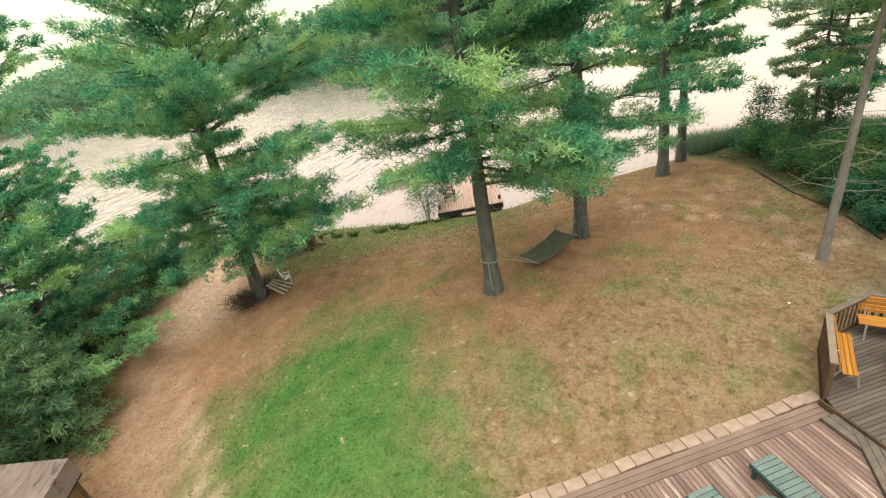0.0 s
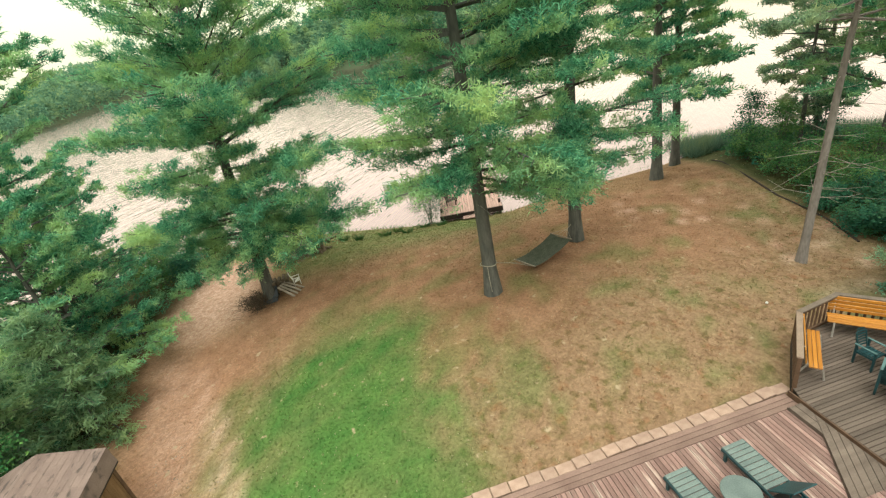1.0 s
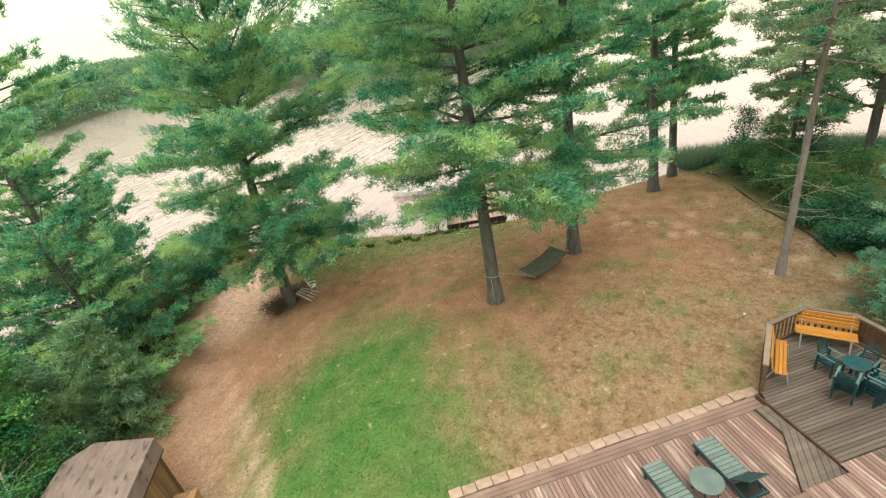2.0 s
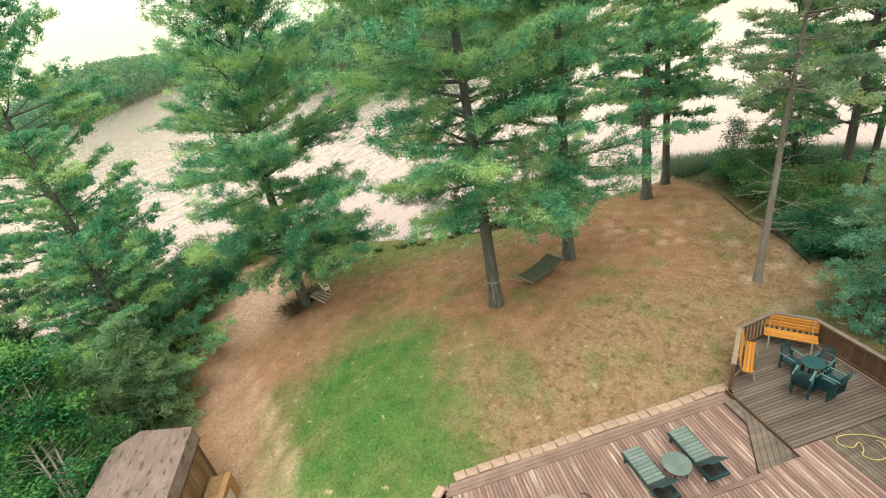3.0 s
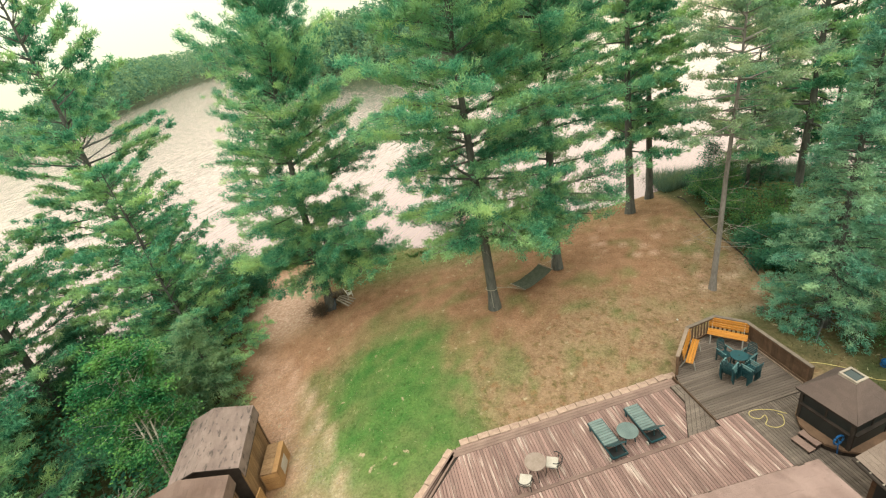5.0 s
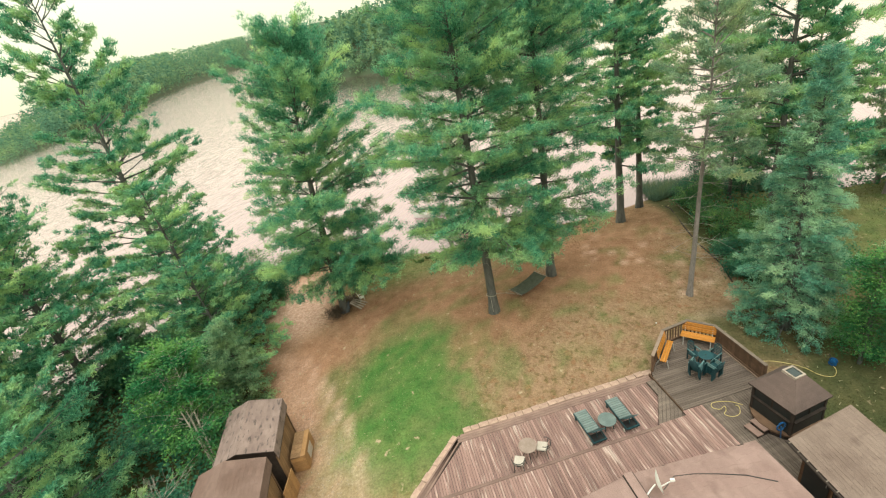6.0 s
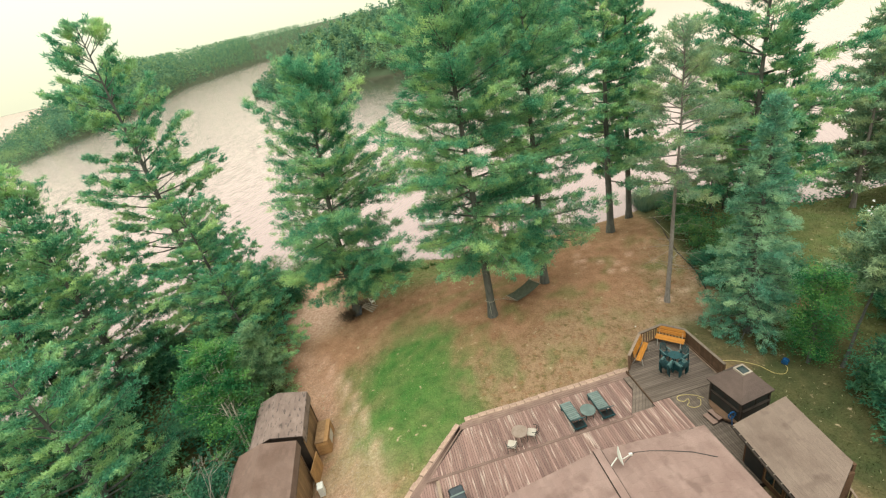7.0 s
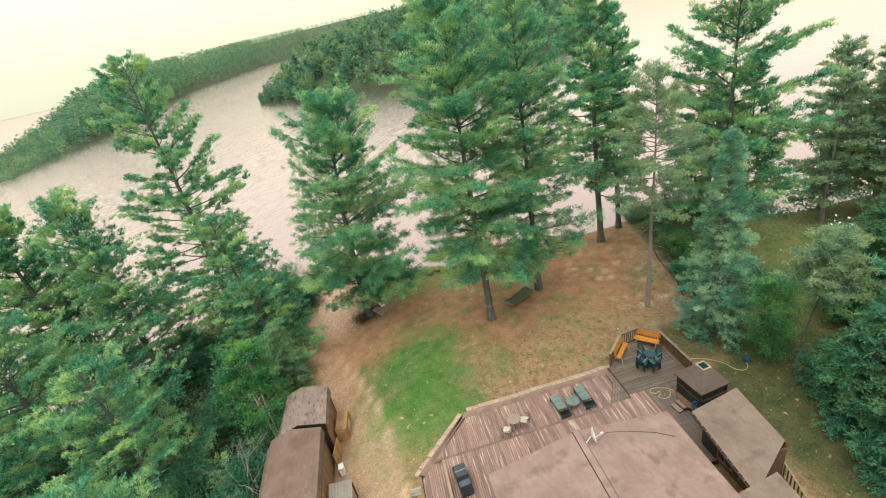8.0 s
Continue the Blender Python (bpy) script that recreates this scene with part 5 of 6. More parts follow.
# ---- roofs with shingles ----
def shingled(name, parent, a, b, c, d, mat, seed, course=0.14, tab=0.31):
    """Overlapping shingles over the plane from the eave a-b to the top d-c (a below d)."""
    rng = random.Random(seed)
    a, b, c, d = map(Vector, (a, b, c, d))
    up_n = (b - a).cross(d - a).normalized()
    if up_n.z < 0:
        up_n = -up_n
    s = Shape()
    rows = max(1, int((d - a).length / course))
    for r in range(rows):
        v0, v1 = r / rows, (r + 1.25) / rows
        l0, r0 = a + (d - a) * v0, b + (c - b) * v0
        l1, r1 = a + (d - a) * min(v1, 1), b + (c - b) * min(v1, 1)
        n = max(1, int((r0 - l0).length / tab))
        off = rng.random()
        cuts = [0.0] + [min(1.0, max(0.0, (k + off) / n)) for k in range(n)] + [1.0]
        for u0, u1 in zip(cuts, cuts[1:]):
            if u1 - u0 < 0.004:
                continue
            e, lift = 0.0015 / max(1.0, (r0 - l0).length), 0.009 + rng.uniform(0, 0.004)
            p0, p1 = l0 + (r0 - l0) * (u0 + e), l0 + (r0 - l0) * (u1 - e)
            q0, q1 = l1 + (r1 - l1) * (u0 + e), l1 + (r1 - l1) * (u1 - e)
            s.add([p0, p1, p0 + up_n * lift, p1 + up_n * lift, q0 + up_n * 0.004, q1 + up_n * 0.004], [(0, 1, 3, 2), (2, 3, 5, 4), (0, 2, 4), (1, 5, 3)])
    ob = part(name, s, mat, parent)
    tagged(ob, kind="stuff")
    return ob


def slab(s, corners, thick):
    """A roof deck under four or three corners."""
    n = len(corners)
    v = [tuple(p) for p in corners] + [(p[0], p[1], p[2] - thick) for p in corners]
    return s.add(v, [tuple(range(n)), tuple(reversed(range(n, 2 * n)))] + [((i + 1) % n, i, n + i, n + (i + 1) % n) for i in range(n)])


def log_wall(parent, x0, y0, x1, y1, z0, z1, mat, name="wall", h=0.17):
    """A wall of lapped siding between two plan points."""
    ln, turn = math.hypot(x1 - x0, y1 - y0), math.degrees(math.atan2(y1 - y0, x1 - x0))
    prof, z = [(0.08, z0)], z0
    while z < z1 - 0.01:
        t = min(h, z1 - z)
        prof += [(-0.05, z + 0.002), (-0.03, z + t - 0.002)]
        z += h
    prof.append((0.08, z1))
    n = len(prof)
    s = Shape().add([(x, y, z) for x in (0.0, ln) for y, z in prof], [tuple(range(n)), tuple(reversed(range(n, 2 * n)))] + [(i, n + i, n + (i + 1) % n, (i + 1) % n) for i in range(n)])
    return part(name, s, mat, parent, at=pose(x0, y0, 0, 0, 0, turn))


def window(parent, m, w, h, wood=None):
    """A framed window in the plane y = 0 of m, its foot at z = 0."""
    win = part("window", Shape().box(-w / 2 - 0.05, -w / 2, -0.06, 0.02, -0.05, h + 0.05).box(w / 2, w / 2 + 0.05, -0.06, 0.02, -0.05, h + 0.05).box(-w / 2, w / 2, -0.06, 0.02, h, h + 0.05).box(-w / 2, w / 2, -0.06, 0.02, -0.05, 0.0).box(-0.02, 0.02, -0.05, 0.0, 0, h), wood or RAIL, parent, at=m)
    part("pane", Shape().box(-w / 2, w / 2, -0.045, -0.035, 0, h), GLASS, win)


# the house: low gable over brown walls, its ridge running away from the lake
house = thing("house", "low brown house with a broad shingled gable roof", "house")
HN, HS, HL, HR, HX, HE, HT = -6.25, -15.0, 0.05, 8.55, 4.07, 2.66, 3.70
roof = part("roof", slab(slab(Shape(), [(HL, HN, HE), (HX, HN - 0.08, HT), (HX, HS, HT), (HL, HS, HE)], 0.14), [(HX, HN - 0.08, HT), (HR, HN + 0.30, HE), (HR, HS, HE), (HX, HS, HT)], 0.14), DARK_WOOD, house)
shingled("shingles", roof, (HL, HS, HE + 0.003), (HL, HN, HE + 0.003), (HX, HN - 0.08, HT + 0.003), (HX, HS, HT + 0.003), SHINGLE, 1)
shingled("shingles", roof, (HR, HN + 0.30, HE + 0.003), (HR, HS, HE + 0.003), (HX, HS, HT + 0.003), (HX, HN - 0.08, HT + 0.003), SHINGLE, 2)
# added strip whose dark sides draw the shadow lines beside the ridge cap
part("ridge_vent", Shape().box(HX - 0.15, HX + 0.15, HS, HN - 0.06, HT - 0.05, HT + 0.035), DARK_WOOD, roof, "dark strip for the ridge cap's shadow lines")
ridge = Shape()
y = HN - 0.05
while y > HS:
    ridge.add([(HX - 0.13, y, HT + 0.045), (HX, y, HT + 0.062), (HX + 0.13, y, HT + 0.045), (HX - 0.13, y - 0.26, HT + 0.036), (HX, y - 0.26, HT + 0.053), (HX + 0.13, y - 0.26, HT + 0.036)], [(0, 3, 4, 1), (1, 4, 5, 2), (0, 1, 2)])
    y -= 0.24
tagged(part("ridge_cap", ridge, SHINGLE, roof), kind="stuff")
part("bargeboard", Shape().tube([(HL - 0.03, HN + 0.012, HE - 0.09), (HX, HN - 0.06, HT - 0.09)], 0.05, None, 4).tube([(HX, HN - 0.06, HT - 0.09), (HR + 0.03, HN + 0.315, HE - 0.09)], 0.05, None, 4), RAIL, house)
log_wall(house, 0.55, -6.75, 8.05, -6.75, 0.17, 2.55, SIDING)
log_wall(house, 8.05, -6.75, 8.05, -14.5, 0.17, 2.55, SIDING)
log_wall(house, 0.55, -14.5, 0.55, -6.75, -0.5, 2.55, SIDING)
log_wall(house, 8.05, -14.5, 0.55, -14.5, -0.5, 2.55, SIDING)
part("gable", Shape().add([(0.4, -6.75, 2.55), (8.1, -6.75, 2.55), (HX, -6.75, 3.5), (0.4, -6.68, 2.55), (8.1, -6.68, 2.55), (HX, -6.68, 3.5)], [(0, 1, 2), (5, 4, 3), (1, 0, 3, 4), (2, 1, 4, 5), (0, 2, 5, 3)]), SIDING, house)
for wx in (2.2, 4.3, 6.4):
    window(house, pose(wx, -6.70, 0.95, 0, 0, 180), 1.2, 1.2)
for wy in (-8.6, -10.4):
    window(house, pose(8.10, wy, 0.95, 0, 0, 90), 1.0, 1.1)
cable = [(4.75, -6.95, 3.545), (5.3, -6.62, 3.42), (5.9, -6.66, 3.28), (6.6, -6.80, 3.125), (7.3, -6.98, 2.97), (8.0, -7.32, 2.81)]
single("roof_cable", Shape().tube(cable, 0.016, None, 6), BLACK_METAL, "dark cable lying across the shingles", "cable")
dish = thing("satellite_dish", "white satellite dish on a roof mount seen edge-on", "satellite dish", (4.36, -7.0, 3.60))
dish.matrix_basis = dish.matrix_basis @ Matrix.Diagonal((0.78, 0.78, 0.78, 1))
s, rim = Shape(), 16
pts = []
for k in range(5):
    r = 0.40 * k / 4
    pts += [(0.42 * (r / 0.42) ** 2 * 0.32, r * math.cos(2 * math.pi * j / rim), r * math.sin(2 * math.pi * j / rim)) for j in range(rim)]
s.add(pts, [(k * rim + j, k * rim + (j + 1) % rim, (k + 1) * rim + (j + 1) % rim, (k + 1) * rim + j) for k in range(4) for j in range(rim)])
d = part("reflector", s, WHITE_PAINT, dish, at=pose(0.15, 0.0, 0.62, 0, -12, -18), smooth=True)
part("feed_arm", Shape().tube([(0.05, 0, -0.30), (0.50, 0, -0.05)], 0.018, None, 6).box(0.46, 0.60, -0.035, 0.035, -0.07, 0.03), WHITE_PAINT, d)
part("mast", Shape().tube([(-0.28, -0.05, 0.05), (-0.05, 0.0, 0.30), (0.12, 0.0, 0.52)], 0.026, None, 8), WHITE_PAINT, dish)
part("foot_plate", Shape().box(-0.42, -0.16, -0.12, 0.04, 0.0, 0.04, pose(0, 0, 0.02, 0, 14, 0)), WHITE_PAINT, dish)

# the annex: one roof plane that falls towards the house
annex = thing("annex", "small brown annex with a tan single-pitch shingled roof", "annex")
AN, AS, AW, AE, AZ0, AZ1 = -5.85, -8.70, 9.90, 12.20, 1.98, 2.48
aroof = part("roof", slab(Shape(), [(AW, AN, AZ0 - 0.03), (AE, AN + 0.10, AZ1 - 0.03), (AE - 0.35, AS, AZ1 - 0.03), (AW - 0.40, AS - 1.3, AZ0 - 0.03)], 0.12), DARK_WOOD, annex)
shingled("shingles", aroof, (AW - 0.40, AS - 1.3, AZ0 + 0.003), (AW, AN, AZ0 + 0.003), (AE, AN + 0.10, AZ1 + 0.003), (AE - 0.35, AS, AZ1 + 0.003), SHINGLE_TAN, 3)
gutter = part("gutter", Shape().tube([(AW - 0.05, AN, AZ0 - 0.05), (AW - 0.45, AS - 1.3, AZ0 - 0.07)], 0.05, None, 8), DARK_WOOD, annex)
for k in range(13):
    part("bracket", Shape().box(-0.03, 0.03, -0.014, 0.014, 0.0, 0.02), PALE_WOOD, gutter, "pale gutter bracket", at=pose(AW - 0.055 - 0.031 * k, AN - 0.12 - 0.34 * k, AZ0 + 0.0))
log_wall(annex, 10.3, -9.0, 10.3, -6.2, 0.17, 1.98, SIDING)
log_wall(annex, 10.3, -6.2, 11.95, -6.2, 0.17, 2.0, SIDING)
log_wall(annex, 11.95, -6.2, 11.95, -8.7, -0.6, 2.3, SIDING)
log_wall(annex, 11.95, -8.7, 10.3, -8.7, -0.6, 2.0, SIDING)
for wy in (-7.62, -8.48):
    window(annex, pose(10.24, wy, 0.50, 0, 0, 270), 0.72, 1.15, SHED_WOOD)
door = part("door", Shape().box(-0.42, 0.40, -0.05, 0.0, 0, 1.72), SCREEN, annex, at=pose(10.24, -6.72, 0.18, 0, 0, 270))
part("handle", Shape().tube([(0.34, -0.08, 0.9), (0.34, -0.08, 1.1)], 0.012), ALU, door)
lean_to = thing("lean_to_roof", "low tan shingled lean-to roof beside the annex", "roof")
lr = part("roof", slab(Shape(), [(8.75, -9.75, 1.95), (10.75, -9.55, 2.15), (10.6, -12.4, 2.15), (8.6, -12.4, 1.95)], 0.1), DARK_WOOD, lean_to)
shingled("shingles", lr, (8.6, -12.4, 1.953), (8.75, -9.75, 1.953), (10.75, -9.55, 2.153), (10.6, -12.4, 2.153), SHINGLE_TAN, 4)
for px, py in ((8.8, -9.9), (10.6, -9.75), (8.75, -12.2), (10.5, -12.2)):
    part("post", Shape().box(px - 0.05, px + 0.05, py - 0.05, py + 0.05, -0.6, 1.9), RAIL, lean_to)
stair = thing("side_stair", "brown wooden stair with slatted rail beside the annex", "stair")
for k in range(5):
    part("tread", Shape().box(11.2, 11.95, -9.05 - 0.25 * k, -8.82 - 0.25 * k, 0.30 - 0.16 * k, 0.34 - 0.16 * k), DARK_WOOD, stair)
part("stringer", Shape().tube([(11.95, -8.7, 0.35), (11.95, -10.1, -0.6)], 0.06, None, 4), RAIL_CAP, stair)
part("handrail", Shape().tube([(11.98, -8.6, 1.25), (11.98, -10.15, 0.30)], 0.045, None, 4), RAIL_CAP, stair)
for k in range(9):
    t = k / 8
    part("baluster", Shape().box(11.95, 12.0, -8.65 - 1.4 * t - 0.02, -8.65 - 1.4 * t + 0.02, 0.35 - 0.9 * t, 1.22 - 0.92 * t), RAIL, stair)

# the screened hut at the end of the deck
hut = thing("screen_hut", "small screened barbecue hut with a pyramid shingle roof", "hut", (11.85, -4.01, 0.17), 7)
part("floor", Shape().prism([(1.12 * math.cos(a), 1.12 * math.sin(a)) for a in np.linspace(0.3, 2 * math.pi + 0.3, 17)[:-1]], 0.22, 0.30), RAIL, hut)
part("skirting", Shape().prism([(1.05 * math.cos(a), 1.05 * math.sin(a)) for a in np.linspace(0.3, 2 * math.pi + 0.3, 17)[:-1]], 0.0, 0.22), DARK_WOOD, hut)
for sx in (-1, 1):
    for sy in (-1, 1):
        part("post", Shape().box(sx * 0.74 - 0.05, sx * 0.74 + 0.05, sy * 0.74 - 0.05, sy * 0.74 + 0.05, 0.30, 1.55), DARK_WOOD, hut)
for k in range(4):
    m = pose(0, 0, 0.30, 0, 0, 90 * k)
    part("half_wall", Shape().box(-0.69, 0.69, -0.77, -0.72, 0.0, 0.62), SCREEN, hut, at=m)
    part("ledge", Shape().box(-0.72, 0.72, -0.86, -0.68, 0.62, 0.66), DARK_WOOD, hut, at=m)
    part("screen", Shape().box(-0.69, 0.69, -0.755, -0.745, 0.66, 1.26), SCREEN, hut, at=m)
    part("mullion", Shape().box(-0.025, 0.025, -0.775, -0.76, 0.66, 1.26), DARK_WOOD, hut, at=m)
TOP = [(-0.24, -0.26, 2.28), (0.24, -0.26, 2.28), (0.24, 0.22, 2.28), (-0.24, 0.22, 2.28)]
EAVE = [(-0.89, -0.87, 1.50), (0.84, -0.87, 1.50), (0.84, 0.89, 1.50), (-0.89, 0.89, 1.50)]
hr = part("roof", Shape().add(EAVE + TOP + [(x, y, 1.44) for x, y, z in EAVE], [(k, (k + 1) % 4, 4 + (k + 1) % 4, 4 + k) for k in range(4)] + [(4, 5, 6, 7)] + [(8 + k, 8 + (k + 1) % 4, (k + 1) % 4, k) for k in range(4)] + [(11, 10, 9, 8)]), DARK_WOOD, hut)
for k in range(4):
    e0, e1, t1, t0 = (Vector(q) + Vector((0, 0, 0.003)) for q in (EAVE[k], EAVE[(k + 1) % 4], TOP[(k + 1) % 4], TOP[k]))
    shingled("shingles", hr, e0, e1, t1, t0, SHINGLE_DARK, 10 + k, 0.13)
at_top = pose(0.0, -0.02, 2.30, 4, 3, 0)
hatch = part("skylight", Shape().box(-0.25, 0.25, -0.25, -0.19, -0.06, 0.05).box(-0.25, 0.25, 0.19, 0.25, -0.06, 0.05).box(-0.25, -0.19, -0.188, 0.188, -0.06, 0.048).box(0.19, 0.25, -0.188, 0.188, -0.06, 0.048), PALE_WOOD, hut, "pale-framed roof skylight", at=at_top)
part("pane", Shape().box(-0.189, 0.189, -0.187, 0.187, 0.0, 0.02), GLASS, hatch)
for k in range(2):
    part("step", Shape().box(-1.56 + 0.27 * k, -1.30 + 0.27 * k, -0.25, 0.33, 0.10 + 0.12 * k, 0.14 + 0.12 * k, None, 0.006), TRIM, hut)
    for side_y in (-0.23, 0.27):
        part("step_side", Shape().box(-1.54 + 0.27 * k, -1.32 + 0.27 * k, side_y, side_y + 0.04, 0.0, 0.10 + 0.12 * k), DARK_WOOD, hut)
single("hose_hanger", Shape().tube([(10.95 + 0.16 * math.cos(a), -4.70, 0.86 + 0.18 * math.sin(a)) for a in np.linspace(0, 2 * math.pi, 15)], 0.030, None, 6).tube([(10.95, -4.70, 0.86), (10.97, -4.74, 0.3)], 0.02, None, 6), BLUE, "blue hose hanger beside the hut door", "hose hanger")

hose_pts = [(11.0, -3.0, 0.2), (10.75, -2.72, 0.19), (10.4, -2.55, 0.19), (10.05, -2.5, 0.19), (9.92, -2.68, 0.19), (10.1, -2.86, 0.19), (10.35, -2.80, 0.20), (10.28, -2.98, 0.20), (10.1, -3.12, 0.19), (10.28, -3.32, 0.19), (10.6, -3.30, 0.19), (10.82, -3.02, 0.19), (10.75, -2.9, 0.20)]


def smooth_path(pts, n=6):
    out, p = [], [Vector(q) for q in pts]
    for i in range(len(p) - 1):
        a, b, c, d = p[max(i - 1, 0)], p[i], p[i + 1], p[min(i + 2, len(p) - 1)]
        for k in range(n):
            t = k / n
            out.append(0.5 * (2 * b + (c - a) * t + (2 * a - 5 * b + 4 * c - d) * t * t + (3 * b - a - 3 * c + d) * t ** 3))
    return out + [p[-1]]


single("garden_hose", Shape().tube(smooth_path(hose_pts), 0.012, None, 6), HOSE, "loosely looped yellow garden hose on the deck", "hose")
yard = [(13.6, -0.9), (14.2, -1.05), (14.75, -1.4), (15.12, -1.8), (15.33, -2.35), (15.75, -2.56), (16.15, -2.3), (16.25, -2.05)]
single("garden_hose", Shape().tube(smooth_path([(px, py, up(px, py) + 0.03) for px, py in yard]), 0.013, None, 6), HOSE, "pale garden hose trailing over the side yard", "hose")
hr2 = thing("hose_reel", "blue hose reel cart on the side yard", "hose reel", (16.3, -2.0, up(16.3, -2.0)), 30)
hr2.matrix_basis = hr2.matrix_basis @ Matrix.Diagonal((0.55, 0.55, 0.55, 1))
part("drum", Shape().tube([(-0.18, 0, 0.34), (0.18, 0, 0.34)], 0.16, None, 14), BLUE, hr2)
for s in (-1, 1):
    part("flange", Shape().tube([(s * 0.18, 0, 0.34), (s * 0.20, 0, 0.34)], 0.27, None, 16), BLUE, hr2)
    part("stand", Shape().tube([(s * 0.24, -0.25, 0.0), (s * 0.22, 0.0, 0.34), (s * 0.24, 0.30, 0.0)], 0.02, None, 6), BLACK_METAL, hr2)
part("handle", Shape().tube([(-0.24, 0.1, 0.3), (-0.24, 0.35, 0.8), (0.24, 0.35, 0.8), (0.24, 0.1, 0.3)], 0.018, None, 6), BLACK_METAL, hr2)


# ---- the sheds ----
def gambrel_shed(label, x0, x1, y0, y1, eave, knee, top, floor, mat, shaded_south=False):
    """A shed whose barn roof has two slopes on each side; its ridge runs along y."""
    s = thing("shed", label, "shed", group="sheds beside the path")
    cx = (x0 + x1) / 2
    k0, k1 = x0 + 0.14 * (x1 - x0), x1 - 0.012 * (x1 - x0)
    profile = [(x0, eave), (k0, knee), (cx, top), (k1, knee - 0.08), (x1, eave)]
    rs = Shape()
    for (ax, az), (bx, bz) in zip(profile, profile[1:]):
        slab(rs, [(ax, y1, az), (bx, y1, bz), (bx, y0, bz), (ax, y0, az)], 0.06)
    r = part("roof", rs, DARK_WOOD, s)
    for i, ((ax, az), (bx, bz)) in enumerate(zip(profile, profile[1:])):
        if i < 2:
            shingled("shingles", r, (ax, y0, az + 0.003), (ax, y1, az + 0.003), (bx, y1, bz + 0.003), (bx, y0, bz + 0.003), mat, 20 + i)
        else:
            shingled("shingles", r, (bx, y1, bz + 0.003), (bx, y0, bz + 0.003), (ax, y0, az + 0.003), (ax, y1, az + 0.003), mat, 20 + i)
    w0, w1, s0, s1 = x0 + 0.12, x1 - 0.12, y0 + 0.15, y1 - 0.12
    n = int((s1 - s0) / 0.17)
    for k in range(n):
        ya, yb = s0 + (s1 - s0) * k / n, s0 + (s1 - s0) * (k + 1) / n - 0.008
        part("wall_board", Shape().box(w1 - 0.03, w1, ya, yb, floor, eave), SHED_WOOD, s)
    part("wall", Shape().box(w0, w0 + 0.04, s0, s1, floor, eave), SHED_WOOD, s)
    # the south gable's dark wood stands for the shade within an open end
    for yy in (s0, s1 - 0.04):
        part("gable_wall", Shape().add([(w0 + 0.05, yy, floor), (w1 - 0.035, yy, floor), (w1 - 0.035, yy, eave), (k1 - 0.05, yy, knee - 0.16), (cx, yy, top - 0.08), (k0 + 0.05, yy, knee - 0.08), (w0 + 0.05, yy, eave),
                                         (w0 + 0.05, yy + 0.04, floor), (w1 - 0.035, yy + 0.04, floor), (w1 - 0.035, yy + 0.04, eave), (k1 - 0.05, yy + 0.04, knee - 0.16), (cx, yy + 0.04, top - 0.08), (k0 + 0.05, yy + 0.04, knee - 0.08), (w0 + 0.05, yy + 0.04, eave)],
                                        [(0, 1, 2, 3, 4, 5, 6), (13, 12, 11, 10, 9, 8, 7)] + [((i + 1) % 7, i, 7 + i, 7 + (i + 1) % 7) for i in range(7)]), DARK_WOOD if yy == s0 and shaded_south else SHED_WOOD, s)
    part("corner_trim", Shape().box(w1, w1 + 0.03, s1 - 0.10, s1, floor, eave - 0.02), RAIL, s)
    return s


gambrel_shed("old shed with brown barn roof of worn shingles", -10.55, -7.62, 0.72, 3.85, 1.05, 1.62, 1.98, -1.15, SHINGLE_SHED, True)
gambrel_shed("larger shed with brown barn roof near the path", -10.95, -7.78, -4.6, 0.32, 1.28, 1.85, 2.22, -1.15, SHINGLE_S2)

# a low bin of orange boards beside the shed
bin_ob = thing("firewood_bin", "open bin of weathered orange boards beside the shed", "bin", (-7.22, 2.25, up(-7.2, 2.25)), -4)
for k in range(6):
    part("side_board", Shape().box(-0.35, -0.31, -0.75 + 0.25 * k, -0.51 + 0.25 * k, 0, 0.88), SHED_WOOD, bin_ob)
    part("lid_board", Shape().box(-0.34, 0.12, -0.75 + 0.25 * k, -0.51 + 0.25 * k, 0.88, 0.92), SHED_WOOD, bin_ob)
for k in range(4):
    part("end_board", Shape().box(-0.31, 0.32, -0.755, -0.72, 0.02 + 0.21 * k, 0.21 + 0.21 * k), RAW_WOOD, bin_ob)
    part("end_board", Shape().box(-0.31, 0.32, 0.72, 0.755, 0.02 + 0.21 * k, 0.21 + 0.21 * k), RAW_WOOD, bin_ob)
part("front_panel", Shape().box(0.30, 0.34, -0.72, 0.72, 0.0, 0.86), RAW_WOOD, bin_ob, "bright orange front boards")
part("front_board", Shape().box(0.13, 0.345, -0.75, 0.75, 0.88, 0.925), RAW_WOOD, bin_ob, "bright orange top board")
part("sign", Shape().box(0.345, 0.36, -0.34, 0.30, 0.22, 0.70), CUSHION, bin_ob, "pale cream panel on the bin")

fence = thing("shed_gate", "leaning orange board gate beside the larger shed", "gate", (-7.5, 0.35, up(-7.5, 0.3)), 80)
for k in range(6):
    part("board", Shape().box(-0.70 + 0.2 * k, -0.51 + 0.2 * k, -0.02, 0.02, 0.0, 1.15), RAW_WOOD, fence)
part("brace", Shape().box(-0.70, 0.49, 0.022, 0.05, 0.3, 0.42), SHED_WOOD, fence)
part("brace", Shape().box(-0.70, 0.49, 0.022, 0.05, 0.8, 0.92), SHED_WOOD, fence)


